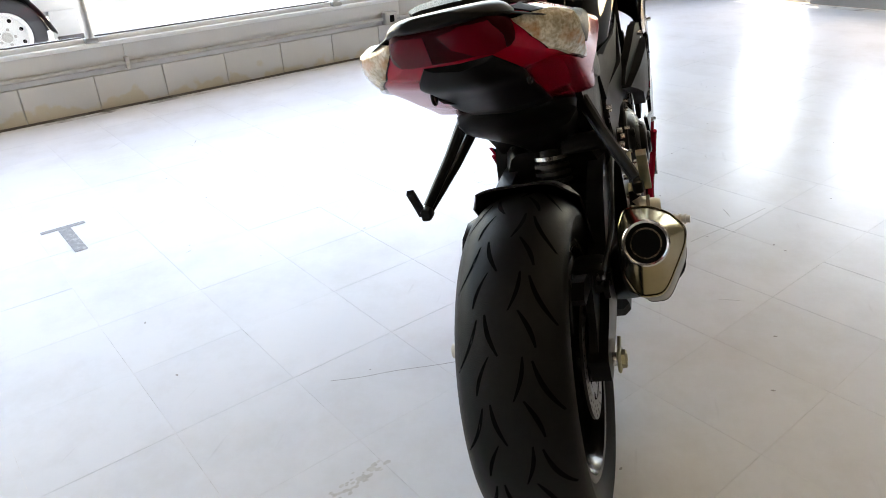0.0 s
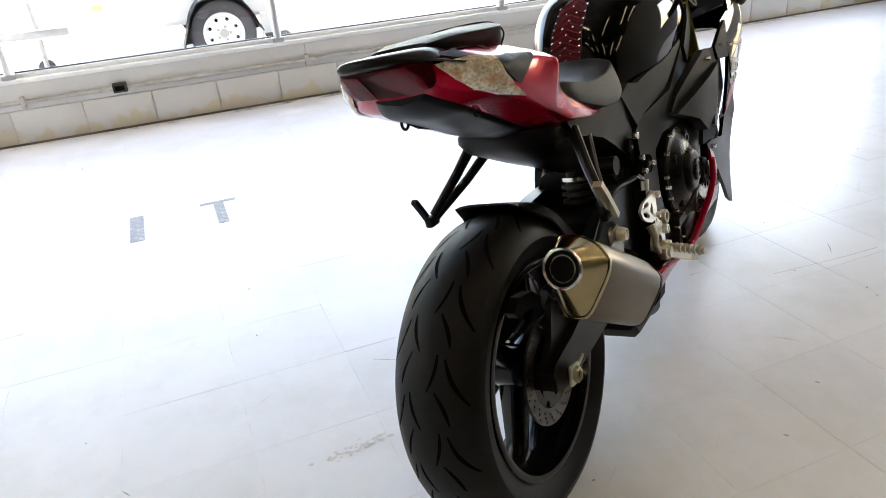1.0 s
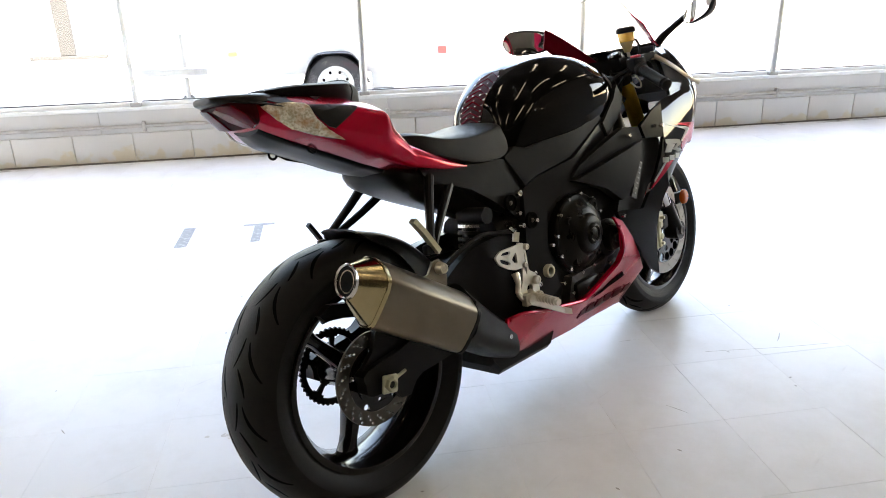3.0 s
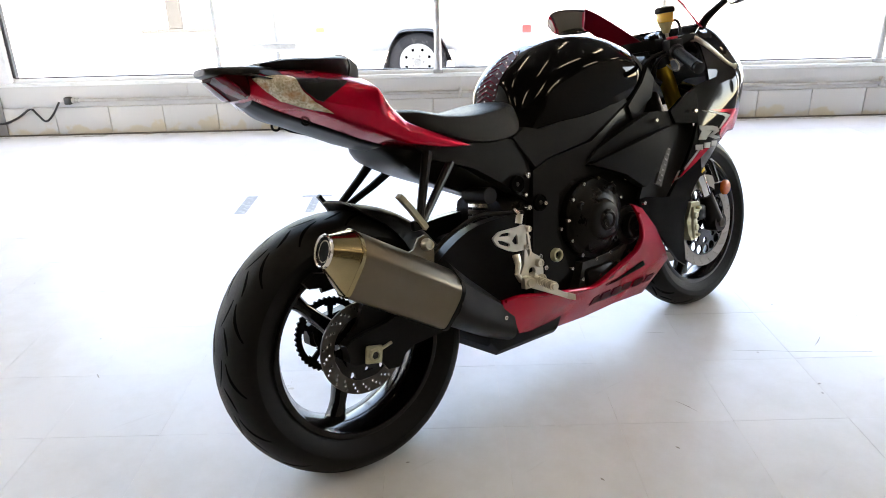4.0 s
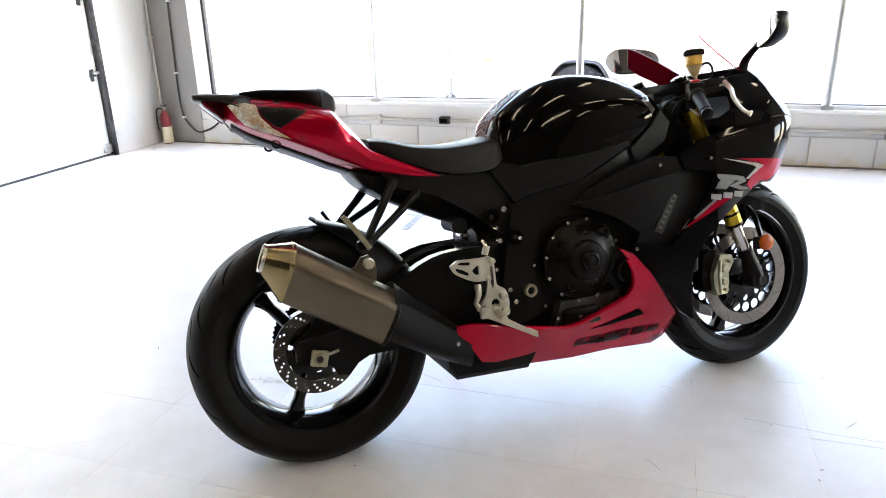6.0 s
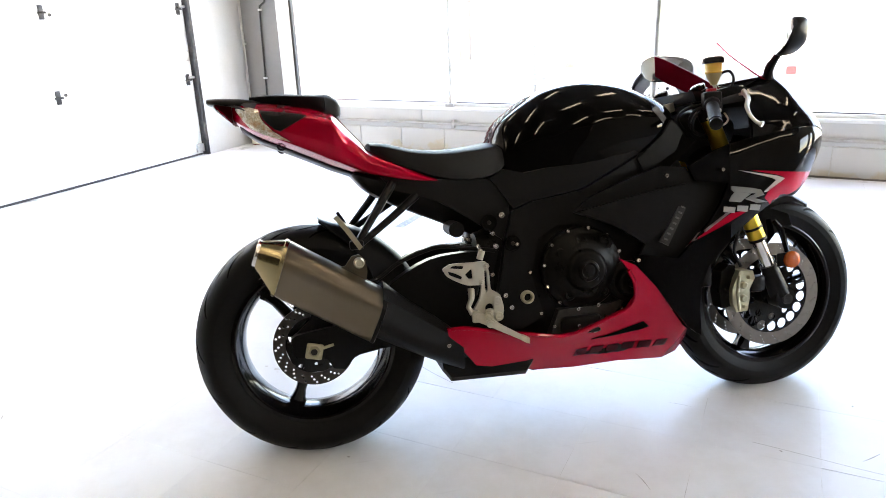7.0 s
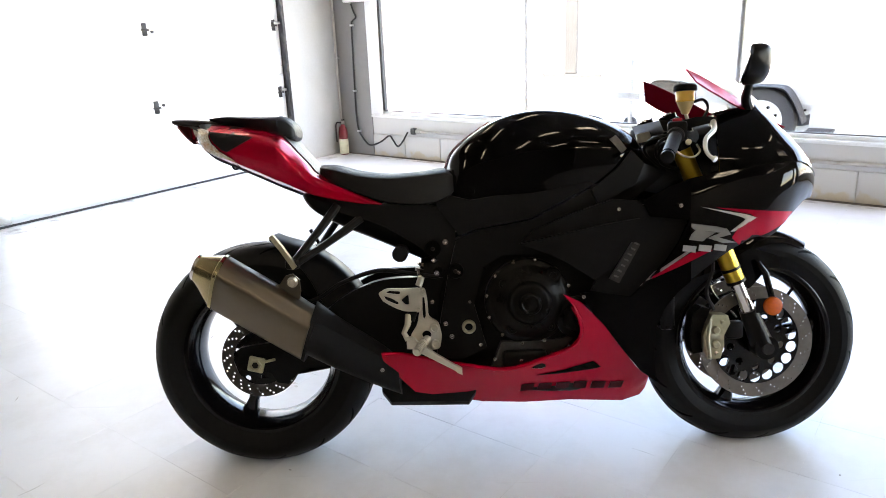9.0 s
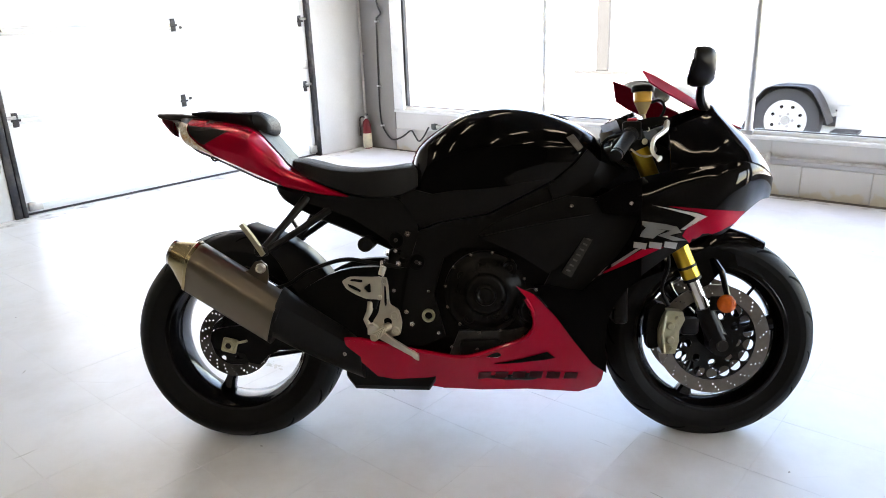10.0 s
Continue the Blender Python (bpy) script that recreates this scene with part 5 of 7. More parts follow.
part("lens", decal([(0.003, 0.944), (-0.03, 0.95), (-0.062, 0.948), (-0.075, 0.925), (-0.074, 0.907), (-0.055, 0.901), (-0.03, 0.904), (-0.005, 0.92)], t_lamp, 0.003, 0.008, rear=True, thick=0.005), M["red_lens"], lamp_ob, "dark red lens")
part("lens", decal([(0.021, 0.947), (0.05, 0.949), (0.07, 0.943), (0.076, 0.925), (0.073, 0.906), (0.03, 0.903)], t_lamp, 0.003, 0.008, rear=True, thick=0.005), M["red_lens"], lamp_ob, "dark red lens")
part("tail_top", hull([(-0.216, [(0.0, 0.967), (0.014, 0.967), (0.018, 0.965), (0.014, 0.962), (0.0, 0.961)]), (-0.209, [(0.0, 0.972), (0.03, 0.971), (0.046, 0.965), (0.04, 0.956), (0.0, 0.954)]), (-0.15, [(0.0, 0.968), (0.06, 0.966), (0.082, 0.955), (0.078, 0.943), (0.0, 0.94)]), (-0.1, [(0.0, 0.962), (0.058, 0.96), (0.078, 0.949), (0.074, 0.94), (0.0, 0.935)]), (-0.05, [(0.0, 0.95), (0.045, 0.949), (0.06, 0.942), (0.056, 0.934), (0.0, 0.93)])], 4, 4), M["frame"], bike, "black top of the tail")
part("pillion_seat", hull(crisp([
    (-0.105, [(0.0, 0.97), (0.042, 0.969), (0.057, 0.964), (0.050, 0.957), (0.0, 0.954)]),
    (-0.05, [(0.0, 0.974), (0.063, 0.971), (0.080, 0.96), (0.071, 0.945), (0.0, 0.94)]),
    (0.02, [(0.0, 0.97), (0.067, 0.967), (0.1, 0.953), (0.076, 0.932), (0.0, 0.925)]),
    (0.065, [(0.0, 0.968), (0.067, 0.965), (0.1, 0.948), (0.077, 0.915), (0.0, 0.905)]),
    (0.095, [(0.0, 0.967), (0.063, 0.963), (0.079, 0.945), (0.074, 0.905), (0.0, 0.895)]),
    (0.117, [(0.0, 0.95), (0.055, 0.947), (0.069, 0.932), (0.064, 0.905), (0.0, 0.898)]),
    (0.125, [(0.0, 0.932), (0.042, 0.931), (0.055, 0.924), (0.050, 0.912), (0.0, 0.908)])], 0.14, 0.5), 5, 3), M["vinyl"], bike, "black vinyl pillion seat")
rows = []
bm = B()
for i in range(10):
    x = 0.1 + 0.1 * i / 9
    half = 0.094 - 0.012 * i / 9
    row = []
    for j in range(13):
        y = half * (-1 + j / 6)
        h = t_tail.ray_cast(Vector((x, y, 2.0)), Vector((0, 0, -1)))
        row.append(bm.verts.new(h[0] + h[1] * 0.003))
    rows.append(row)
ring_faces(bm, rows, False, False)
bmesh.ops.recalc_face_normals(bm, faces=bm.faces[:])
bmesh.ops.solidify(bm, geom=bm.faces[:], thickness=0.003)
part("hump_panel", bm, M["carbon"], bike, "glossy woven carbon panel between the seats")
part("seat_seam", tube(B(), [(p.x, p.y, p.z) for p in spline([(0.085, s * w, z + 0.0005) for s, w, z in ((-1, 0.08, 0.918), (-1, 0.091, 0.944), (-1, 0.066, 0.9635), (1, 0.0, 0.9675), (1, 0.066, 0.9635), (1, 0.091, 0.944), (1, 0.08, 0.918))])], 0.0016, 6), M["matte"], bike)
for s, x, z in ((-1, -0.035, 0.85), (1, -0.04, 0.845)):
    ring = [(x + 0.01 * math.cos(a), s * 0.075, z - 0.012 + 0.01 * math.sin(a)) for a in [2 * math.pi * k / 14 for k in range(15)]]
    bm = tube(B(), ring, 0.003, 8)
    tube(bm, [(x + 0.008, s * 0.075, z - 0.012), (x + 0.03, s * 0.07, z - 0.028), (x + 0.062, s * 0.06, z - 0.04)], 0.0032, 8)
    part("luggage_hook", bm, M["frame"], bike, "small black wire hook")

# ---- passenger footrests ----
for s in (-1, 1):
    bm = tube(B(), [(0.238, s * 0.115, 0.72), (0.193, s * 0.15, 0.66), (0.135, s * 0.198, 0.588)], [0.013, 0.011, 0.0095], 10)
    tube(bm, [(0.3, s * 0.115, 0.685), (0.228, s * 0.15, 0.635), (0.14, s * 0.198, 0.58)], [0.012, 0.01, 0.009], 10)
    box(bm, 0.11, 0.146, s * 0.2 - 0.01, s * 0.2 + 0.01, 0.566, 0.59, 0.006)
    b = part("footrest_bracket", bm, M["frame"], bike, "black forked footrest bracket")
    if s < 0:
        bm = loft(B(), [[(x + dx, -0.213 + dy, z + dz) for dx, dy, dz in ((-0.005, -0.0085, -0.0035), (0.0045, -0.0085, 0.0035), (0.005, 0.0085, 0.0035), (-0.0045, 0.0085, -0.0035))] for x, z in ((0.137, 0.57), (0.13, 0.582), (0.106, 0.62), (0.084, 0.65), (0.08, 0.654))])
    else:
        bm = loft(B(), [[(x + dx, 0.213 + dy, z + dz) for dx, dy, dz in ((-0.004, -0.007, -0.003), (0.004, -0.007, 0.003), (0.004, 0.007, 0.003), (-0.004, 0.007, -0.003))] for x, z in ((0.135, 0.573), (0.115, 0.61), (0.1, 0.635))])
    part("passenger_peg", bm, M["champagne"] if s < 0 else M["frame"], b, "folded metal passenger peg")

# ---- silencer ----
MA, MN = Vector((0.842, 0, -0.54)), Vector((0.54, 0, 0.842))
MC = Vector((-0.046, -0.217, 0.537))


SECTION = [(-0.036, 0.063), (0.0, 0.063), (0.03, 0.05), (0.053, 0.024), (0.049, -0.002), (0.012, -0.074), (-0.028, -0.076), (-0.05, -0.035), (-0.05, 0.03)]


def rounded(pts, share=0.3, per=5):
    """A polygon with its corners cut into short arcs."""
    out = []
    for k, b in enumerate(pts):
        a, c = Vector((*pts[k - 1], 0)), Vector((*pts[(k + 1) % len(pts)], 0))
        b = Vector((*b, 0))
        p, q = b.lerp(a, share), b.lerp(c, share)
        for i in range(per):
            t = i / (per - 1)
            out.append((1 - t) ** 2 * p + 2 * t * (1 - t) * b + t * t * q)
    return out


def polar(pts, n=72):
    """The outline's distance from its middle in n even directions."""
    out = []
    for i in range(n):
        a = 2 * math.pi * i / n
        d = Vector((math.cos(a), math.sin(a)))
        far = Vector((0.0, 0.0)) + d * 0.3
        for p, q in zip(pts, pts[1:] + pts[:1]):
            h = geometry.intersect_line_line_2d(Vector((0.0, 0.0)), far, p.xy, q.xy)
            if h is not None:
                out.append((a, h.length))
                break
    return out


OUTLINE = polar(rounded(SECTION))


def silencer_section(s, k, circle=0.0, r=0.034):
    """Section of the silencer at s along its axis, cut aslant: a faceted outline that turns into the outlet's circle."""
    out = []
    for a, d in OUTLINE:
        y = (d * k * (1 - circle) + r * circle) * math.cos(a) - 0.006 * circle
        n = (d * k * (1 - circle) + r * circle) * math.sin(a)
        out.append(tuple(MC + MA * (s - 0.2 * n) + MN * n + Vector((0, -y, 0))))
    return out


sil = part("silencer", loft(B(), [silencer_section(s, k) for s, k in ((-0.012, 0.985), (-0.009, 1.0), (0.12, 1.0), (0.245, 0.99), (0.25, 0.98))]), M["titan"], bike, "satin titanium silencer")
part("end_cone", loft(B(), [silencer_section(s, k, c) for s, k, c in ((-0.0125, 0.99, 0.0), (-0.021, 0.985, 0.0), (-0.025, 0.965, 0.03), (-0.04, 0.965, 0.3), (-0.06, 0.965, 0.68), (-0.0765, 0.965, 1.0))], caps=False), M["steel"], sil, "polished steel end cone")
tip = [silencer_section(s, 1.0, 1.0, r) for s, r in ((-0.077, 0.0342), (-0.083, 0.0345), (-0.0855, 0.0325), (-0.083, 0.0295), (-0.06, 0.029))]
part("rear_band", loft(B(), [silencer_section(q, k) for q, k in ((-0.0125, 1.0), (-0.0135, 1.018), (-0.0215, 1.016), (-0.023, 0.99))], caps=False), M["steel"], sil, "polished steel band round the silencer")
part("outlet_rim", loft(B(), tip, caps=False), M["bolt"], sil)
part("outlet_bore", loft(B(), [silencer_section(s, 1.0, 1.0, r) for s, r in ((-0.08, 0.0292), (-0.03, 0.028), (-0.029, 0.002))], caps=True), M["hole"], sil, "black outlet bore")
part("outlet_baffle", loft(B(), [silencer_section(s, 1.0, 1.0, r) for s, r in ((-0.05, 0.023), (-0.08, 0.023), (-0.08, 0.0205), (-0.05, 0.0205))], caps=False), M["titan"], sil, "dull inner pipe")
part("front_band", loft(B(), [silencer_section(s, k) for s, k in ((0.2505, 0.97), (0.251, 1.005), (0.26, 1.0), (0.262, 0.94))]), M["matte"], sil, "black end band")
ear = [(0.06, 0.525), (0.095, 0.53), (0.112, 0.552), (0.13, 0.556), (0.146, 0.54), (0.148, 0.51), (0.14, 0.47), (0.115, 0.465)]
part("hanger", panel(ear, lambda x, z: 0.218, 0.006, 0.003, 0.02), M["titan"], sil, "titanium hanger plate")
part("hanger_bolt", lathe(B(), [(-0.012, 0.0), (-0.008, 0.006), (-0.008, 0.008), (-0.012, 0.009), (-0.012, 0.011), (0.0, 0.014), (0.02, 0.014), (0.02, 0.0)], 20), M["silver"], sil, m=pose(0.129, -0.221, 0.535))
shield = [[(0.178, -0.262, 0.445), (0.165, -0.26, 0.375), (0.15, -0.2, 0.34), (0.15, -0.15, 0.36), (0.17, -0.15, 0.45), (0.185, -0.2, 0.48)],
          [(0.24, -0.23, 0.4), (0.228, -0.23, 0.325), (0.222, -0.18, 0.295), (0.222, -0.12, 0.31), (0.24, -0.12, 0.395), (0.25, -0.18, 0.42)],
          [(0.32, -0.198, 0.34), (0.318, -0.198, 0.27), (0.315, -0.15, 0.24), (0.315, -0.09, 0.25), (0.325, -0.09, 0.33), (0.33, -0.15, 0.355)],
          [(0.385, -0.18, 0.295), (0.388, -0.18, 0.235), (0.39, -0.14, 0.205), (0.39, -0.08, 0.21), (0.385, -0.08, 0.285), (0.385, -0.14, 0.305)]]
dense = [[tuple(p) for p in spline(s + s[:1], 5)[:-1]] for s in shield]
cols = [spline([r[i] for r in dense], 5) for i in range(len(dense[0]))]
part("pipe_shield", loft(B(), [[tuple(c[k]) for c in cols] for k in range(len(cols[0]))]), M["matte"], bike, "matte black cover over the exhaust pipe")
bolt_at(bike, 0.345, -0.192, 0.29, 0.006)
part("exhaust_chamber", loft(B(), [[(x, y, z) for y, z in ((-0.13, zt), (-0.135, zb + 0.015), (-0.12, zb), (0.12, zb), (0.13, zb + 0.015), (0.13, zt))] for x, zt, zb in ((0.335, 0.225, 0.2), (0.358, 0.235, 0.168), (0.57, 0.225, 0.162), (0.59, 0.21, 0.19))]), M["matte"], bike, "black exhaust chamber under the engine")

# ---- rider's right footrest ----
def plate(outline, holes, y, thick):
    """A flat plate on the right side with holes cut through it."""
    bm = B()
    for loop in [outline] + holes:
        vs = [bm.verts.new((x, -y, z)) for x, z in loop]
        for i, v in enumerate(vs):
            bm.edges.new((v, vs[(i + 1) % len(vs)]))
    bmesh.ops.triangle_fill(bm, edges=bm.edges[:], use_beauty=True, use_dissolve=False)
    g = bmesh.ops.extrude_face_region(bm, geom=bm.faces[:])
    bmesh.ops.translate(bm, vec=(0, thick, 0), verts=[e for e in g["geom"] if isinstance(e, bmesh.types.BMVert)])
    bmesh.ops.recalc_face_normals(bm, faces=bm.faces[:])
    return bm


def loop_of(pts, share=0.22):
    return [(p.x, p.y) for p in rounded(pts, share, 3)]


round_hole = [(0.464 + 0.012 * math.cos(2 * math.pi * k / 16), 0.375 + 0.012 * math.sin(2 * math.pi * k / 16)) for k in range(16)]
long_hole = loop_of([(0.456, 0.476), (0.462, 0.476), (0.464, 0.425), (0.458, 0.415), (0.455, 0.43)])
rs = part("footrest_plate", plate(loop_of([(0.448, 0.502), (0.464, 0.498), (0.469, 0.47), (0.47, 0.424), (0.496, 0.408), (0.504, 0.372), (0.498, 0.338), (0.471, 0.333), (0.445, 0.352), (0.42, 0.365), (0.424, 0.378), (0.44, 0.402), (0.448, 0.444)]), [round_hole, long_hole], 0.18, 0.012), M["silver"], bike, "bare aluminium footrest plate", smooth=False)
slots = [loop_of([(0.361, 0.492), (0.371, 0.498), (0.4, 0.495), (0.398, 0.486)]), loop_of([(0.356, 0.485), (0.362, 0.473), (0.392, 0.459), (0.395, 0.466), (0.376, 0.478)]), loop_of([(0.401, 0.472), (0.421, 0.487), (0.422, 0.459), (0.412, 0.459)])]
part("heel_guard", plate(loop_of([(0.342, 0.492), (0.364, 0.504), (0.425, 0.502), (0.452, 0.503), (0.449, 0.445), (0.443, 0.44), (0.408, 0.442), (0.384, 0.452), (0.354, 0.47)]), slots, 0.188, 0.006), M["silver"], rs, smooth=False)
for x, z, r in ((0.484, 0.394, 0.0115), (0.486, 0.352, 0.0115), (0.459, 0.49, 0.008), (0.445, 0.446, 0.007)):
    bolt_at(rs, x, -0.19, z, r, "silver")
bm = tube(B(), [(0.465, -0.175, 0.362), (0.455, -0.2, 0.36)], 0.012, 12)
tube(bm, [(0.455, -0.2, 0.36), (0.44, -0.285, 0.356)], [0.0105, 0.0085], 12)
for k in range(6):
    t = 0.2 + 0.13 * k
    a = Vector((0.455, -0.2, 0.36)).lerp(Vector((0.44, -0.285, 0.356)), t)
    part("grip_ring", tube(B(), [a, a + Vector((-0.001, -0.005, 0))], 0.0118, 12), M["silver"], rs)
part("footpeg", bm, M["silver"], rs, "knurled metal footpeg")
part("brake_pedal", loft(B(), [[(x, -0.19 - 0.005 * i, z + h), (x, -0.206 - 0.005 * i, z + h), (x, -0.206 - 0.005 * i, z - h), (x, -0.19 - 0.005 * i, z - h)] for i, (x, z, h) in enumerate(((0.412, 0.36, 0.014), (0.426, 0.362, 0.016), (0.445, 0.35, 0.013), (0.49, 0.322, 0.009), (0.535, 0.296, 0.007), (0.54, 0.294, 0.009), (0.553, 0.288, 0.008)))]), M["silver"], rs, "long bare metal brake pedal")
part("pedal_pivot", cyl(B(), (0.428, -0.185, 0.36), (0.428, -0.214, 0.36), 0.012, seg=18), M["silver"], rs)
part("master_cylinder", cyl(B(), (0.448, -0.168, 0.505), (0.456, -0.168, 0.528), 0.009, seg=16), M["silver"], rs)
part("hose_union", cyl(B(), (0.452, -0.168, 0.5285), (0.45, -0.155, 0.54), 0.006, seg=12), M["bolt"], rs)
part("pushrod", tube(B(), [(0.42, -0.176, 0.43), (0.415, -0.186, 0.405), (0.405, -0.188, 0.385), (0.415, -0.19, 0.366)], [0.011, 0.008, 0.007, 0.008], 10), M["silver"], rs)
part("hydraulic_switch", cyl(B(), (0.432, -0.174, 0.444), (0.422, -0.174, 0.415), 0.0125, seg=14), M["matte"], rs)

# ---- fairing ----
SIDE = [
    (1.138, [(0.218, 0.757), (0.2275, 0.714), (0.2325, 0.654), (0.2325, 0.59), (0.2295, 0.54), (0.2247, 0.499)]),
    (1.16, [(0.219, 0.762), (0.228, 0.72), (0.233, 0.66), (0.233, 0.6), (0.23, 0.557), (0.225, 0.516)]),
    (1.23, [(0.222, 0.776), (0.23, 0.745), (0.234, 0.69), (0.234, 0.64), (0.231, 0.6), (0.224, 0.566)]),
    (1.3, [(0.226, 0.787), (0.233, 0.757), (0.236, 0.71), (0.234, 0.666), (0.228, 0.63), (0.218, 0.602)]),
    (1.35, [(0.226, 0.793), (0.234, 0.762), (0.236, 0.725), (0.231, 0.685), (0.223, 0.645), (0.212, 0.607)]),
    (1.405, [(0.213, 0.795), (0.22, 0.768), (0.219, 0.735), (0.212, 0.705), (0.203, 0.678), (0.193, 0.652)]),
    (1.445, [(0.188, 0.788), (0.193, 0.765), (0.19, 0.74), (0.182, 0.715), (0.172, 0.694), (0.161, 0.676)]),
    (1.48, [(0.151, 0.773), (0.156, 0.756), (0.153, 0.738), (0.146, 0.72), (0.137, 0.704), (0.126, 0.69)]),
    (1.515, [(0.097, 0.753), (0.102, 0.742), (0.101, 0.73), (0.097, 0.717), (0.09, 0.704), (0.082, 0.692)]),
    (1.54, [(0.032, 0.727), (0.034, 0.722), (0.034, 0.716), (0.032, 0.71), (0.027, 0.703), (0.018, 0.697)])]
DOME = [
    (1.213, [(0.188, 0.908), (0.206, 0.868), (0.222, 0.812), (0.227, 0.772)]),
    (1.258, [(0.172, 0.925), (0.198, 0.88), (0.22, 0.82), (0.228, 0.778)]),
    (1.3, [(0.15, 0.935), (0.188, 0.893), (0.217, 0.834), (0.23, 0.784)]),
    (1.35, [(0.125, 0.94), (0.176, 0.9), (0.213, 0.845), (0.231, 0.79)]),
    (1.405, [(0.09, 0.893), (0.154, 0.872), (0.198, 0.83), (0.219, 0.792)]),
    (1.445, [(0.07, 0.852), (0.13, 0.843), (0.173, 0.815), (0.194, 0.785)]),
    (1.48, [(0.05, 0.815), (0.1, 0.81), (0.137, 0.795), (0.157, 0.77)]),
    (1.515, [(0.025, 0.778), (0.062, 0.777), (0.088, 0.768), (0.103, 0.751)]),
    (1.541, [(0.0, 0.738), (0.018, 0.738), (0.03, 0.735), (0.036, 0.726)])]
cowl = part("side_cowl", hull(SIDE, 6, 5, False, False, None, 0.004), M["gloss"], bike, "gloss black fairing side")
part("nose_cowl", hull(DOME, 6, 6, False, False, 1.33, 0.004), M["gloss"], bike, "gloss black nose of the fairing")
part("fairing_lining", hull([(x, [(max(0.0, w - 0.009), z - 0.006) for w, z in p]) for x, p in DOME[:-1]], 5, 5, False, False, 1.33, 0.002), M["matte"], bike, "matte black lining of the front fairing")
t_cowl = tree_of(cowl)


def fairing_width(x, z):
    return 0.226 + 0.08 * max(0.0, x - 1.02) - 0.06 * max(0.0, 0.47 - z) ** 1.3 - 0.012 * max(0.0, 0.95 - x) / 0.1


low = [(1.14, 0.758), (1.09, 0.742), (1.024, 0.706), (1.042, 0.667), (1.136, 0.655), (1.112, 0.6), (1.081, 0.554), (1.028, 0.497), (0.99, 0.463), (0.956, 0.468), (0.9, 0.479), (0.862, 0.479), (0.877, 0.448), (0.922, 0.391), (0.969, 0.325), (1.017, 0.264), (1.054, 0.238), (1.05, 0.322), (1.055, 0.382), (1.075, 0.43), (1.107, 0.472), (1.14, 0.5)]
sides = []
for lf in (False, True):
    sides.append(part("side_fairing", panel(low, fairing_width, 0.01, 0.006, 0.022, 0, lf), M["satin"], bike, "lower side fairing in black dulled against floor glare"))
upper = [(0.72, 0.612), (0.754, 0.642), (0.85, 0.68), (0.953, 0.714), (1.02, 0.706), (1.035, 0.668), (0.93, 0.648), (0.8, 0.612)]
scoop = [(0.715, 0.606), (0.82, 0.63), (0.93, 0.652), (1.014, 0.664), (0.988, 0.602), (0.948, 0.545), (0.902, 0.508), (0.825, 0.56), (0.77, 0.585)]
spar_front = [(0.905, 0.738), (0.979, 0.797), (1.012, 0.835), (1.045, 0.8), (1.022, 0.75), (0.922, 0.697)]
for lf in (False, True):
    part("air_panel", panel(upper, lambda x, z: interp(x, [0.72, 0.86, 1.03], [0.176, 0.2, 0.222]), 0.02, 0.006, 0.022, 0, lf), M["matte"], bike, "matte black panel behind the fairing")
    part("air_scoop", panel(scoop, lambda x, z: interp(x, [0.715, 0.82, 0.93, 1.02], [0.19, 0.215, 0.232, 0.232]) - 0.25 * max(0.0, 0.56 - z), 0.03, 0.006, 0.022, 0, lf), M["matte"], bike, "matte black air scoop")
    part("frame_cover", panel(spar_front, lambda x, z: 0.176 - 0.15 * max(0.0, x - 0.96), 0.03, 0.006, 0.022, 0, lf), M["matte"], bike, "matte black cover on the frame")
    part("fairing_duct", panel([(0.93, 0.7), (1.15, 0.69), (1.16, 0.57), (1.03, 0.45), (0.89, 0.47), (0.93, 0.55)], lambda x, z: 0.196 + 0.08 * max(0.0, x - 1.03), 0.012, 0.004, 0.03, 0, lf), M["matte"], bike, "black duct inside the side fairing")
bd = part("badge", panel([(0.995, 0.603), (1.016, 0.597), (0.961, 0.499), (0.936, 0.512)], lambda x, z: 0.221, 0.008, 0.002, 0.02), M["badge"], bike, "worn metal badge")
for k in range(7):
    x, z = 0.9535 + 0.0087 * k, 0.5125 + 0.0137 * k
    part("badge_bar", panel([(x - 0.006, z + 0.0055), (x - 0.004, z + 0.0095), (x + 0.006, z + 0.0045), (x + 0.004, z + 0.0005)], lambda x, z: 0.2222, 0.0015, 0.0004, 0.02), M["sticker"], bd, "pale bar of writing")
for x, z, y in ((0.868, 0.47, -0.226), (0.962, 0.688, -0.216), (1.11, 0.693, -0.242)):
    bolt_at(bike, x, y, z, 0.0055)

# side graphics
t_side = tree_of(cowl, sides[0])
for pts, mat, lb in (([(1.2, 0.684), (1.319, 0.672), (1.412, 0.664), (1.385, 0.636), (1.343, 0.616), (1.264, 0.586), (1.242, 0.606), (1.255, 0.628), (1.302, 0.655), (1.287, 0.664)], "red", "red graphic on the fairing side"),
                     ([(1.017, 0.497), (1.141, 0.573), (1.195, 0.577), (1.112, 0.538)], "red", "red graphic on the fairing side"),
                     ([(1.163, 0.687), (1.277, 0.664), (1.304, 0.655), (1.248, 0.622), (1.238, 0.622), (1.276, 0.652), (1.262, 0.659)], "white_decal", "white arrow graphic"),
                     ([(1.01, 0.497), (1.125, 0.573), (1.143, 0.577), (1.03, 0.502)], "decal", "silver pin stripe")):
    part("graphic", decal(pts, t_side, 0.0016, 0.014), M[mat], bike, lb)
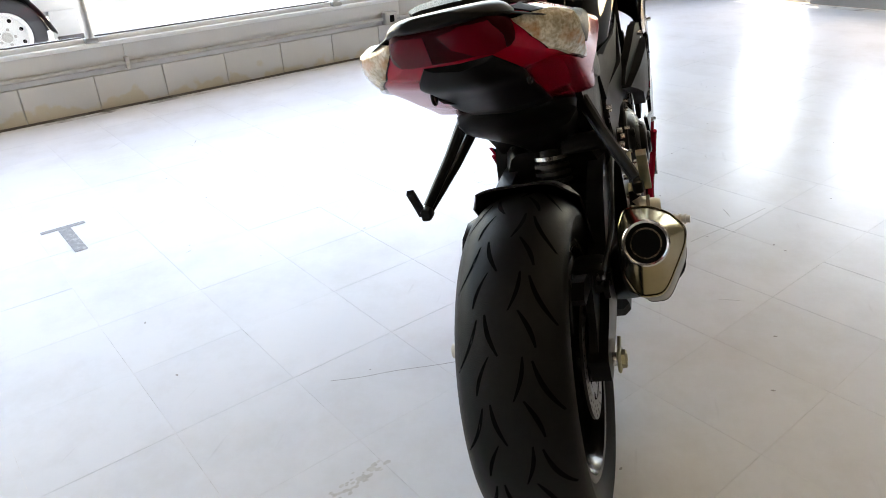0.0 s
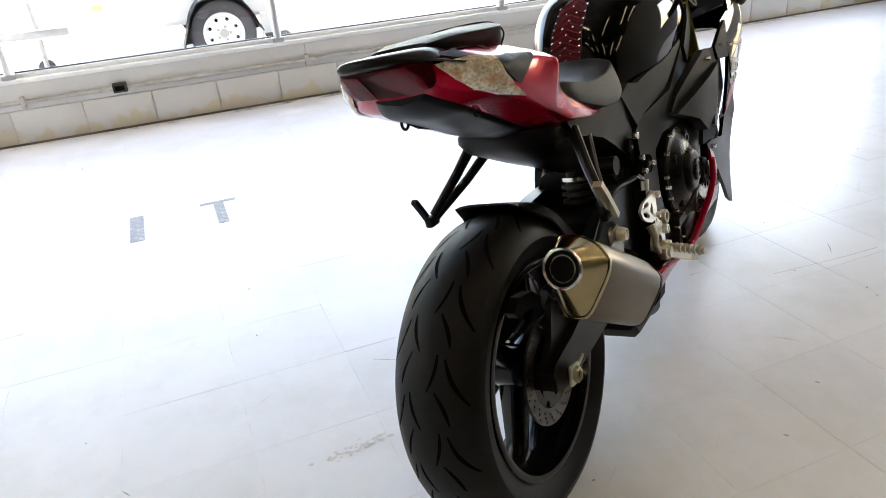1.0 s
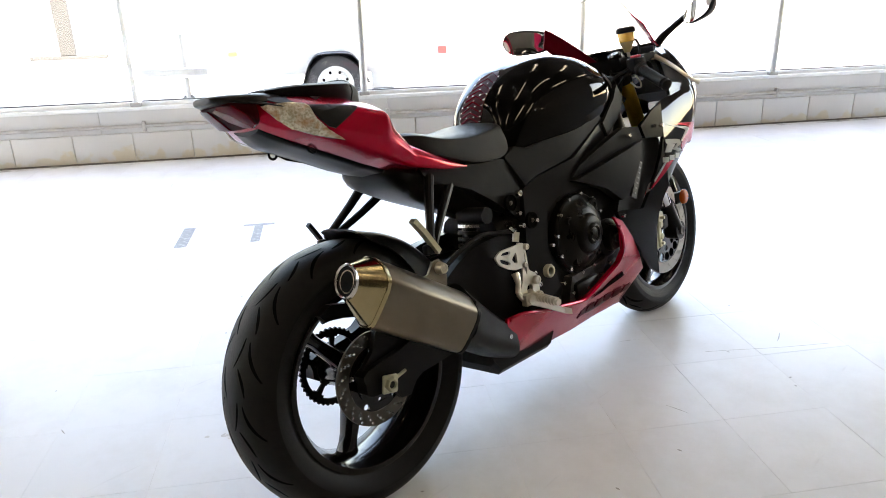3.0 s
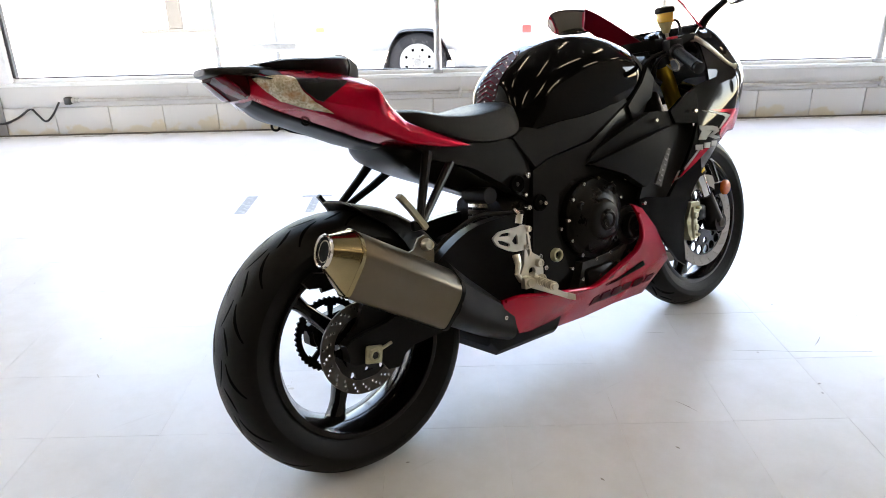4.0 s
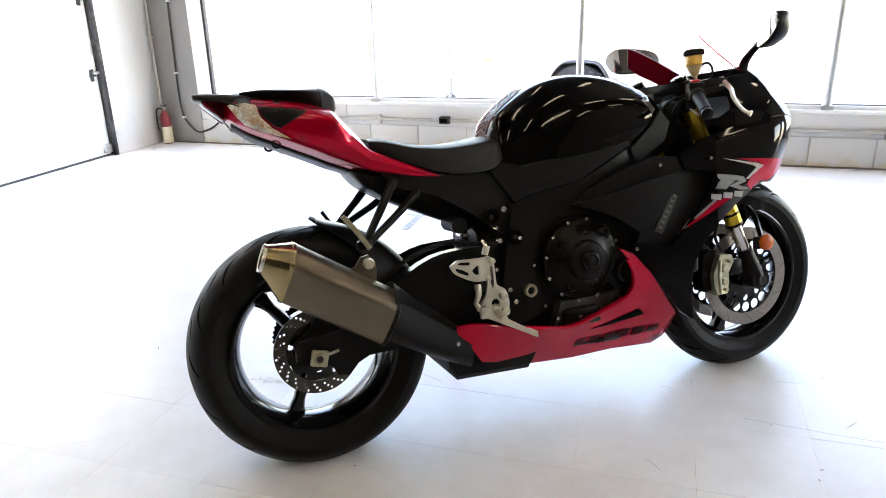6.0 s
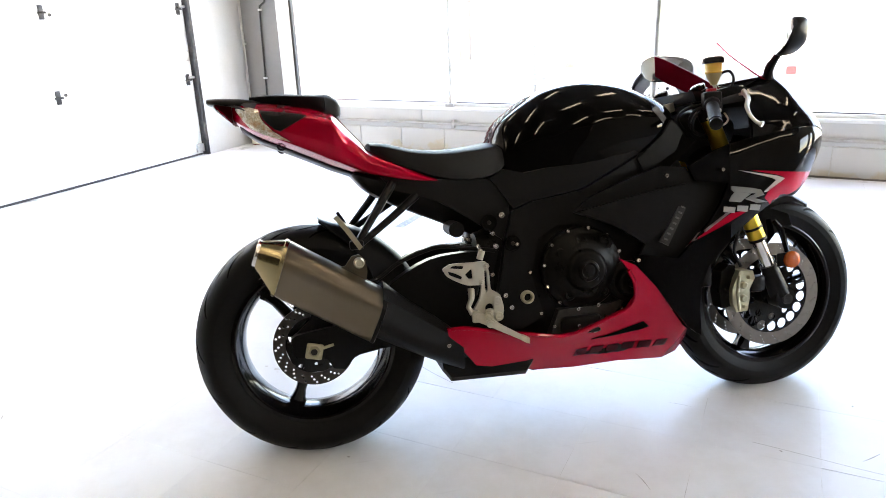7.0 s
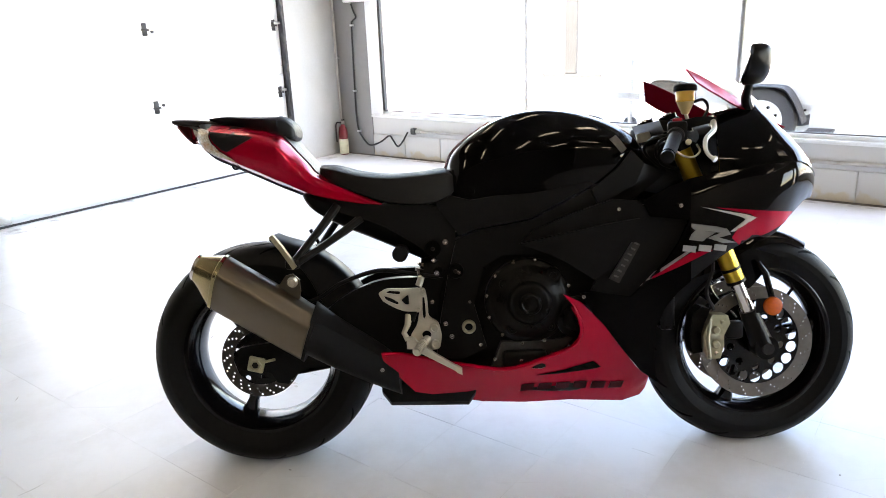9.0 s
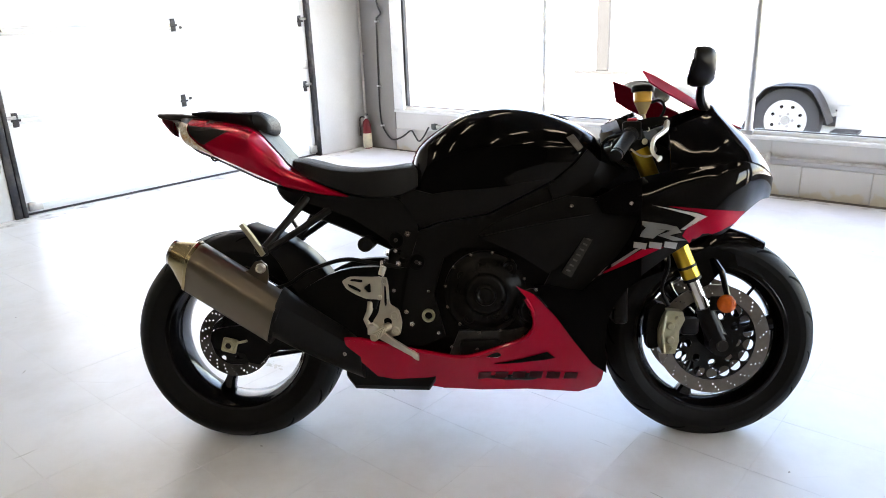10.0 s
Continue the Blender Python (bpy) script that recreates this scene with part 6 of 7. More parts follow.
# plain emblem shapes stand in for the maker's marks
for pts in ([(1.128, 0.648), (1.205, 0.636), (1.226, 0.63), (1.214, 0.62), (1.148, 0.63)], [(1.14, 0.618), (1.152, 0.63), (1.2, 0.621), (1.178, 0.608), (1.168, 0.6), (1.135, 0.605)], [(1.214, 0.62), (1.228, 0.631), (1.24, 0.615), (1.21, 0.608), (1.255, 0.594), (1.22, 0.594), (1.18, 0.608)]):
    part("emblem", decal(pts, t_side, 0.0018, 0.014), M["decal"], bike, "plain silver emblem shape")
for x0 in (1.119, 1.158, 1.197):
    part("emblem_bar", decal([(x0 + 0.002, 0.592), (x0 + 0.034, 0.588), (x0 + 0.031, 0.572), (x0, 0.577)], t_side, 0.0018, 0.014), M["grey_decal"], bike, "pale bar of writing")

# belly pan


def belly_width(x, z):
    w = interp(z, [0.13, 0.16, 0.2, 0.25, 0.285, 0.31, 0.36, 0.48], [0.085, 0.11, 0.148, 0.188, 0.207, 0.209, 0.221, 0.238])
    return w - 0.1 * max(0.0, 0.5 - x) ** 1.2 - 7.0 * max(0.0, x - 0.99) ** 2


belly = [(0.343, 0.336), (0.399, 0.335), (0.492, 0.313), (0.562, 0.3), (0.647, 0.284), (0.694, 0.287), (0.771, 0.311), (0.839, 0.338), (0.862, 0.37), (0.859, 0.409), (0.84, 0.449), (0.815, 0.479), (0.862, 0.456), (0.922, 0.391), (0.969, 0.325), (1.017, 0.264), (1.056, 0.237), (1.064, 0.212), (1.063, 0.178), (1.05, 0.157), (0.996, 0.147), (0.85, 0.159), (0.721, 0.156), (0.608, 0.165), (0.426, 0.211), (0.391, 0.258), (0.348, 0.307)]
pans = []
for lf in (False, True):
    pans.append(part("belly_pan", panel(belly, belly_width, 0.008, 0.013, 0.016, 0, lf), M["red"], bike, "candy red belly pan"))
part("belly_floor", box(B(), 0.6, 1.02, -0.07, 0.07, 0.15, 0.17, 0.008), M["matte"], bike)
t_belly = tree_of(pans[0])
lip = [(0.35, 0.334), (0.399, 0.333), (0.492, 0.311), (0.562, 0.298), (0.647, 0.282), (0.694, 0.285), (0.771, 0.309), (0.839, 0.336), (0.862, 0.37), (0.859, 0.409), (0.84, 0.447)]
for sd_ in (-1, 1):
    part("belly_lip", tube(B(), spline([(x, sd_ * (belly_width(x, z) - 0.007), z - 0.002) for x, z in lip], 4), 0.0055, 8), M["red"], bike, "rolled red edge of the belly pan")
# No opening here: a black sheet paints the shade of the slot
part("belly_slot_sheet", decal([(0.751, 0.251), (0.831, 0.266), (0.9, 0.289), (0.922, 0.27), (0.893, 0.262), (0.831, 0.254)], t_belly, 0.0025), M["hole"], bike, "black sheet on the belly pan for a slot's shade")
for k in range(6):
    x = 0.708 + k * 0.048
    part("writing_bar", decal([(x + 0.004, 0.223), (x + 0.04, 0.223), (x + 0.036, 0.2), (x, 0.2)], t_belly, 0.0025), M["dark_decal"], bike, "dark bar of writing")

# ---- windscreen, mirrors, cockpit ----
secs = []
for k in range(11):
    t = k / 10
    x = 1.155 + 0.255 * t
    w = 0.157 - 0.045 * t
    ze = 1.035 - 0.15 * t ** 1.15
    rise = 0.08 * (1 - 0.55 * t)
    secs.append([(x + 0.055 * (1 - t * 0.6) * (1 - (s / 7) ** 2), w * s / 7, ze + rise * (1 - abs(s / 7) ** 2.2)) for s in range(-7, 8)])
bm = B()
ring_faces(bm, [[bm.verts.new(p) for p in s] for s in secs], False, False)
bmesh.ops.recalc_face_normals(bm, faces=bm.faces[:])
bmesh.ops.solidify(bm, geom=bm.faces[:], thickness=0.003)
ws = part("windscreen", bm, M["screen"], bike, "clear windscreen with red side strips")
ws.visible_shadow = False
for s in (-1, 1):
    bm = B()
    rows = []
    for k in range(9):
        t = k / 8
        x = 1.155 + 0.25 * t if s < 0 else 1.132 + 0.273 * t
        w = 0.156 - 0.043 * t
        ze = 1.036 - 0.15 * t ** 1.15 + (0.01 * (1 - t) if s > 0 else 0)
        h = (0.037 if s < 0 else 0.066) * min(1, 0.85 + 1.2 * t) * min(1, (1.02 - t) * 1.7) + 0.004
        rows.append([bm.verts.new((x + 0.015 * j / 3, s * (w + (0.03 if s < 0 else 0.027) * (1 - 0.4 * t) * j / 3), ze - h * j / 3)) for j in range(4)])
    ring_faces(bm, rows, False, False)
    bmesh.ops.recalc_face_normals(bm, faces=bm.faces[:])
    bmesh.ops.solidify(bm, geom=bm.faces[:], thickness=0.004)
    # The far strip shows its inner side, whose shade is put into the red
    part("screen_strip", bm, M["red" if s < 0 else "shaded_red"], ws, "red strip along the screen edge" if s < 0 else "inner face of the screen edge, shade put into its red")

for s in (-1, 1):
    mb = B()
    rows = []
    my = 0.33 if s < 0 else 0.337
    tilt = -0.14 if s < 0 else 0.09
    yaw = 0.014 if s < 0 else 0.055
    reach, deep, low, lift = (0.057, 0.048, 0.035, 0.02) if s < 0 else (0.072, 0.032, 0.044, 0.008)
    for k in range(13):
        t = -1 + 2 * k / 12
        f = max(0.04, 1 - abs(t) ** 3) ** 0.5
        y = my + reach * t
        cz, cx = (1.014 if s < 0 else 1.022) + lift * t, (1.242 if s < 0 else 1.268) - yaw * t
        half = low + 0.006 * t
        ring = []
        for i in range(18):
            a = 2 * math.pi * i / 18
            dz = f * half * math.copysign(abs(math.sin(a)) ** 0.55, math.sin(a))
            dx = f * deep * math.copysign(abs(math.cos(a)) ** 0.6, math.cos(a)) * (1 if math.cos(a) > 0 else 0.013 / deep)
            ring.append((cx + dx - tilt * dz, s * y, cz + dz))
        rows.append(ring)
    loft(mb, rows)
    tube(mb, spline([(1.318, s * 0.145, 0.935), (1.298, s * 0.178, 0.955), (1.284, s * 0.225, 0.978), (1.272, s * 0.28, 1.005)], 4), [0.0145, 0.014, 0.0135, 0.013, 0.0125, 0.012, 0.011, 0.0105, 0.01, 0.01, 0.01, 0.01, 0.01], 10)
    mr = part("mirror", mb, M["frame"], bike, "black rear-view mirror on a short stalk")
    gl = [[((1.242 if s < 0 else 1.268) - yaw * t - 0.0145 * max(0.05, 1 - abs(t) ** 3) ** 0.5 - tilt * v * 0.034, s * (my + (reach - 0.007) * t), (1.014 if s < 0 else 1.022) + lift * t + v * (low - 0.005 + 0.005 * t) * max(0.05, 1 - abs(t) ** 3) ** 0.5) for v in (-1, -0.5, 0, 0.5, 1)] for t in [-1 + 2 * k / 10 for k in range(11)]]
    bm = B()
    ring_faces(bm, [[bm.verts.new(p) for p in r] for r in gl], False, False)
    bmesh.ops.recalc_face_normals(bm, faces=bm.faces[:])
    bmesh.ops.solidify(bm, geom=bm.faces[:], thickness=0.002)
    part("mirror_glass", bm, M["mirror_glass"], mr, "mirror glass")

FORK = Vector((-0.38, 0, 0.925))


def fork_point(z, y):
    return Vector((1.38, y, 0.292)) + FORK * ((z - 0.292) / 0.925)


for s in (-1, 1):
    y = s * 0.105
    f = part("fork", cyl(B(), fork_point(0.475, y), fork_point(0.832, y), 0.0248, seg=24), M["gold"], bike, "gold fork tube")
    part("fork_ring", cyl(B(), fork_point(0.505, y), fork_point(0.512, y), 0.0262, seg=24), M["frame"], f)
    part("fork_ring", cyl(B(), fork_point(0.47, y), fork_point(0.478, y), 0.0262, seg=24), M["frame"], f)
    part("fork_top", cyl(B(), fork_point(0.8325, y), fork_point(0.911, y), 0.0265, seg=24), M["frame"], f, "black upper fork tube")
    part("slider", cyl(B(), fork_point(0.37, y), fork_point(0.4695, y), 0.0185, seg=24), M["chrome"], f, "chrome fork slider")
    bm = cyl(B(), fork_point(0.3, y), fork_point(0.392, y), 0.03, 0.0235, seg=24)
    cyl(bm, (1.381, y - 0.024, 0.291), (1.381, y + 0.024, 0.291), 0.032, seg=24)
    part("fork_foot", bm, M["frame"], f, "black fork foot")
    part("axle_end", lathe(B(), [(-0.006, 0.009), (-0.006, 0.0155), (0.0, 0.0165), (0.0, 0.0)], 20), M["badge"], f, m=pose(1.383, s * 0.13 if s < 0 else 0.135, 0.289))
    part("fork_cap", cyl(B(), fork_point(0.912, y), fork_point(0.924, y), 0.023, seg=20), M["gloss"], f)
    part("cap_ring", cyl(B(), fork_point(0.9245, y), fork_point(0.927, y), 0.012, seg=20), M["bolt"], f)
    # radial caliper
    out = [(1.236, 0.387), (1.278, 0.383), (1.284, 0.362), (1.27, 0.328), (1.27, 0.3), (1.258, 0.266), (1.222, 0.264), (1.214, 0.29), (1.213, 0.33), (1.224, 0.365)]
    c = part("front_caliper", panel(out, lambda x, z: 0.128 + 0.004 * math.sin(55 * z), 0.045, 0.012, 0.012, 0, s > 0), M["champagne"], bike, "champagne radial brake caliper")
    for x, z in ((1.262, 0.366), (1.246, 0.28)):
        part("caliper_bolt", cyl(B(), (x, s * 0.122, z), (x, s * 0.137, z), 0.0055, seg=10), M["champagne"], c)
    for z in (0.345, 0.305):
        part("piston_cap", lathe(B(), [(-0.006, 0.0), (-0.006, 0.008), (-0.004, 0.0105), (0.004, 0.0115)], 18), M["champagne"], c, m=pose(1.243, s * 0.1295, z) @ (Matrix.Identity(4) if s < 0 else pose(0, 0, 0, 0, 0, 180)))
    part("caliper_bridge", tube(B(), [(1.228, s * 0.131, 0.375), (1.219, s * 0.134, 0.325), (1.226, s * 0.131, 0.272)], 0.005, 8), M["champagne"], c)
    part("caliper_bracket", box(B(), 1.276, 1.325, min(s * 0.118, s * 0.09), max(s * 0.118, s * 0.09), 0.315, 0.365, 0.01), M["frame"], c)
    part("caliper_inner", panel([(1.19, 0.385), (1.215, 0.405), (1.235, 0.4), (1.225, 0.28), (1.19, 0.275), (1.182, 0.32)], lambda x, z: 0.11, 0.05, 0.012, 0.02, 0, s > 0), M["engine"], c)
    part("brake_hose", tube(B(), spline([(1.24, s * 0.12, 0.4), (1.22, s * 0.12, 0.45), (1.24, s * 0.115, 0.52), (1.22, s * 0.11, 0.6)], 5), 0.005, 8), M["matte"], bike, "black brake hose")
    rb = part("reflector_bracket", box(B(), 1.345, 1.395, min(s * 0.135, s * 0.142), max(s * 0.135, s * 0.142), 0.39, 0.43, 0.003), M["frame"], bike)
    part("reflector", lathe(B(), [(-0.009, 0.0), (-0.0085, 0.012), (-0.006, 0.021), (-0.003, 0.0245), (0.004, 0.025), (0.004, 0.0)], 32), M["orange"], rb, "round orange reflector", m=pose(1.386, s * 0.15, 0.41) @ (Matrix.Identity(4) if s < 0 else pose(0, 0, 0, 0, 0, 180)))
for z, t in ((0.895, 0.03), (0.62, 0.025)):
    bm = loft(B(), [[tuple(fork_point(z + dz, y) + Vector((dx, 0, 0))) for dx, dz in ((-0.035, -t / 2), (0.04, -t / 2), (0.04, t / 2), (-0.035, t / 2))] for y in (-0.135, -0.07, 0.0, 0.07, 0.135)])
    part("fork_yoke", bm, M["frame"], bike, "black fork yoke")

# front mudguard
bm = B()
secs = []
for k in range(28):
    t = k / 27
    a = radians(60 + 112 * t)
    wide = 0.07 * min(1, 0.55 + 1.6 * t) * (1 - 0.25 * max(0, t - 0.8) / 0.2)
    skirt = 0.014 + 0.06 * math.sin(math.pi * min(1, max(0, (t - 0.05) * 1.15))) ** 2
    sec = []
    for i in range(17):
        u = -1 + i / 8
        r = R_FRONT + 0.013 + 0.01 * min(1, 3 * t) - 0.016 * u * u - skirt * abs(u) ** 6
        sec.append((FRONT_AXLE[0] + r * math.cos(a), wide * math.copysign(abs(u) ** 0.75, u), FRONT_AXLE[2] + r * math.sin(a)))
    secs.append(sec)
ring_faces(bm, [[bm.verts.new(p) for p in s] for s in secs], False, False)
bmesh.ops.recalc_face_normals(bm, faces=bm.faces[:])
bmesh.ops.solidify(bm, geom=bm.faces[:], thickness=0.003)
part("front_mudguard", bm, M["gloss"], bike, "gloss black front mudguard")
for s in (-1, 1):
    part("mudguard_stay", panel([(1.305, 0.53), (1.36, 0.56), (1.43, 0.535), (1.44, 0.5), (1.405, 0.5), (1.36, 0.45), (1.335, 0.44)], lambda x, z: 0.078, 0.006, 0.004, 0.03, 0, s > 0), M["gloss"], bike)
    part("fender_brace", tube(B(), [(1.372, s * 0.088, 0.52), (1.388, s * 0.1, 0.49), (1.4, s * 0.112, 0.425)], [0.007, 0.009, 0.008], 10), M["rim"], bike)

# handlebars
for s in (-1, 1):
    a, b = Vector((1.15, s * 0.125, 0.9)), Vector((1.062, s * 0.295, 0.815))
    h = part("handlebar", tube(B(), [a, b], 0.0115, 12), M["frame"], bike, "black clip-on handlebar")
    part("grip", tube(B(), [a.lerp(b, t) for t in (0.34, 0.36, 0.42, 0.44, 0.94, 0.97)], [0.017, 0.0215, 0.0215, 0.0165, 0.0165, 0.018], 16), M["vinyl"], h, "black rubber grip")
    part("bar_end", tube(B(), [b - (b - a) * 0.02, b + (b - a) * 0.03, b + (b - a) * 0.04], [0.0165, 0.0165, 0.012], 16), M["frame"], h)
    part("switch_box", box(B(), -0.024, 0.024, -0.02, 0.02, -0.022, 0.026, 0.006, Matrix.Translation(a.lerp(b, 0.27)) @ pose(0, 0, 0, 0, 0, s * 18)), M["matte"], h)
    part("switch", box(B(), -0.012, 0.012, -0.012, 0.012, 0.0265, 0.034, 0.002, Matrix.Translation(a.lerp(b, 0.27)) @ pose(0, 0, 0, 0, 0, s * 18)), M["red_alloy"], h, "red switch")
    part("bar_clamp", cyl(B(), fork_point(0.87, s * 0.105), fork_point(0.879, s * 0.105), 0.034, seg=20), M["frame"], h)
    lever = spline([(1.212, s * 0.185, 0.9), (1.196, s * 0.232, 0.876), (1.158, s * 0.283, 0.853), (1.144, s * 0.318, 0.829), (1.146, s * 0.338, 0.812), (1.155, s * 0.352, 0.803)], 4)
    n = len(lever)
    part("lever", tube(B(), lever, [0.0078 - 0.0032 * min(1, 1.6 * i / n) + (0.003 if i >= n - 2 else 0) for i in range(n)], 10), M["silver"], h, "bare metal lever")
    part("lever_mount", loft(B(), [[(x, s * (yc - hw), zc - hz), (x, s * (yc + hw), zc - hz), (x, s * (yc + hw), zc + hz), (x, s * (yc - hw), zc + hz)] for x, yc, zc, hw, hz in ((1.142, 0.165, 0.893, 0.012, 0.013), (1.17, 0.167, 0.9, 0.016, 0.012), (1.198, 0.176, 0.903, 0.015, 0.009), (1.22, 0.185, 0.902, 0.008, 0.007))]), M["matte"], h)
    part("lever_pivot", cyl(B(), (1.208, s * 0.183, 0.888), (1.208, s * 0.183, 0.914), 0.006, seg=12), M["silver"], h)
cup = part("fluid_cup", lathe(B(), [(0.031, 0.0), (0.031, 0.021), (0.034, 0.0235), (0.056, 0.0245), (0.058, 0.024), (0.058, 0.0)], 28, "Z"), M["fluid"], bike, "yellow brake fluid cup", m=pose(1.162, -0.126, 0.924))
part("cup_base", lathe(B(), [(0.0, 0.0), (0.0, 0.009), (0.008, 0.012), (0.018, 0.017), (0.0305, 0.0222), (0.0305, 0.0)], 28, "Z"), M["cup_clear"], cup, "cloudy lower half of the cup")
part("cup_lid", lathe(B(), [(0.0585, 0.0), (0.0585, 0.029), (0.062, 0.03), (0.072, 0.029), (0.076, 0.025), (0.076, 0.0)], 28, "Z"), M["matte"], cup, "black lid")
part("cup_stay", tube(B(), [(0.0, 0.0, 0.005), (0.01, 0.0, -0.03), (0.015, -0.005, -0.045)], 0.005, 8), M["silver"], cup)
part("cup_hose", tube(B(), spline([(0.02, 0, 0.03), (0.045, -0.005, 0.035), (0.055, -0.01, 0.01), (0.03, -0.015, -0.03)], 4), 0.004, 8), M["matte"], cup)
part("dash", hull([(1.21, [(0.0, 0.885), (0.07, 0.885), (0.09, 0.86), (0.0, 0.83)]), (1.29, [(0.0, 0.91), (0.09, 0.905), (0.11, 0.86), (0.0, 0.8)]), (1.35, [(0.0, 0.9), (0.08, 0.895), (0.1, 0.85), (0.0, 0.8)])], 3, 3), M["matte"], bike, "black instrument panel")
part("ignition", cyl(B(), (1.09, 0, 0.86), (1.085, 0, 0.885), 0.02, seg=18), M["silver"], bike)
# Added hull that blocks the bright view through the cockpit gap
part("cockpit_blocker", hull([(1.03, [(0.0, 0.82), (0.07, 0.815), (0.076, 0.77), (0.0, 0.74)]), (1.1, [(0.0, 0.845), (0.07, 0.84), (0.076, 0.78), (0.0, 0.72)]), (1.19, [(0.0, 0.86), (0.07, 0.855), (0.076, 0.79), (0.0, 0.7)]), (1.25, [(0.0, 0.83), (0.07, 0.825), (0.076, 0.78), (0.0, 0.7)])], 3, 4), M["matte"], bike, "black filler added to block daylight at the steering head")
part("steering_head", cyl(B(), (1.24, 0, 0.62), (1.14, 0, 0.85), 0.05, seg=20), M["frame"], bike)
part("radiator", box(B(), 1.06, 1.1, -0.17, 0.17, 0.36, 0.68, 0.01, pose(0.02, 0, 0.0, 0, 0, 0)), M["engine"], bike, "black radiator")
part("steel_wire", tube(B(), spline([(1.128, -0.145, 0.832), (1.15, -0.15, 0.815), (1.175, -0.15, 0.812), (1.195, -0.14, 0.826), (1.19, -0.13, 0.845)], 4), 0.0028, 8), M["silver"], bike)
part("throttle_cable", tube(B(), spline([(1.115, -0.17, 0.868), (1.085, -0.15, 0.852), (1.09, -0.12, 0.815), (1.15, -0.1, 0.775)], 5), 0.0045, 8), M["matte"], bike, "black throttle cable")
part("throttle_cable", tube(B(), spline([(1.12, -0.165, 0.872), (1.07, -0.14, 0.862), (1.06, -0.11, 0.83), (1.12, -0.09, 0.775)], 5), 0.0045, 8), M["matte"], bike, "black throttle cable")
part("clamp_screw", cyl(B(), (1.168, -0.128, 0.85), (1.164, -0.146, 0.852), 0.0075, seg=12), M["silver"], bike)
part("cable_loop", tube(B(), spline([(1.15, -0.1, 0.86), (1.1, -0.13, 0.84), (1.1, -0.12, 0.8), (1.16, -0.1, 0.78)], 5), 0.005, 8), M["matte"], bike)

# side stand
bm = tube(B(), [(0.53, 0.12, 0.25), (0.51, 0.22, 0.155), (0.5, 0.3, 0.076)], [0.015, 0.013, 0.009], 12)
box(bm, -0.032, 0.028, -0.03, 0.03, 0.0015, 0.011, 0.003, pose(0.498, 0.31, 0.063, LEAN_BIKE, 0, 0))
part("side_stand", bm, M["frame"], bike, "black side stand")


# ---- small fixtures on the wall ----


def conduit():
    c = thing("conduit", "thin grey painted electrical conduit along the block wall", "conduit", m=ROOM)
    part("pipe", cyl(B(), (-2.38, -0.02, 0.255), (FAR_X - 0.01, -0.02, 0.24), 0.0135, seg=14), M["conduit"], c)
    for x in (-1.27, 0.463, 3.6, 5.4):
        part("clip", box(B(), x - 0.012, x + 0.012, -0.036, -0.0005, 0.215, 0.285, 0.003), M["conduit"], c)
    b = part("fitting", box(B(), -2.475, -2.425, -0.05, -0.0005, 0.228, 0.282, 0.008), M["cable"], c, "black conduit fitting with bare couplings")
    for x0, x1, r in ((-2.424, -2.4, 0.021), (-2.399, -2.375, 0.017), (-2.49, -2.4755, 0.014)):
        part("coupling", cyl(B(), (x0, -0.02, 0.255), (x1, -0.02, 0.255), r, seg=10), M["galv"], b)
    for x, z in ((2.38, 0.25),):
        j = part("junction_box", box(B(), x - 0.055, x + 0.055, -0.06, -0.0005, z - 0.045, z + 0.045, 0.006), M["galv"], c, "weathered metal junction box")
        part("cover", box(B(), x - 0.05, x + 0.05, -0.066, -0.0605, z - 0.04, z + 0.04, 0.002), M["conduit"], j)
        part("nut", cyl(B(), (x + 0.055, -0.02, z), (x + 0.095, -0.02, z), 0.02, seg=8), M["galv"], c)
        part("outlet", box(B(), x - 0.02, x + 0.02, -0.07, -0.0665, z - 0.025, z + 0.025, 0.002), M["hole"], j)
    j = part("junction_box", box(B(), -0.765, -0.68, -0.055, -0.0005, 0.226, 0.284, 0.008), M["soot"], c, "scorched black junction box")
    part("cover", box(B(), -0.752, -0.695, -0.061, -0.0555, 0.24, 0.27, 0.003), M["hole"], j)


conduit()

bm = tube(B(), spline([(-3.115, -0.03, 1.39), (-3.085, -0.03, 1.31), (-3.065, -0.025, 1.26), (-3.115, -0.02, 1.225), (-3.132, -0.02, 1.16), (-3.15, -0.02, 0.6), (-3.152, -0.02, 0.36), (-3.13, -0.02, 0.22), (-3.04, -0.025, 0.115), (-2.965, -0.03, 0.098), (-2.85, -0.03, 0.138), (-2.745, -0.03, 0.2), (-2.7, -0.03, 0.16), (-2.65, -0.03, 0.108), (-2.59, -0.03, 0.15), (-2.52, -0.03, 0.245)]), 0.008, 8)
cab = thing("cable", "black cable hanging down the pier to the conduit box", "cable", m=ROOM)
part("cord", bm, M["cable"], cab)
for x, z in ((-3.128, 1.19), (-3.15, 0.6), (-3.13, 0.222), (-2.745, 0.2)):
    part("clip", box(B(), x - 0.014, x + 0.014, -0.034, -0.0005, z - 0.008, z + 0.008, 0.002), M["white_frame"], cab)


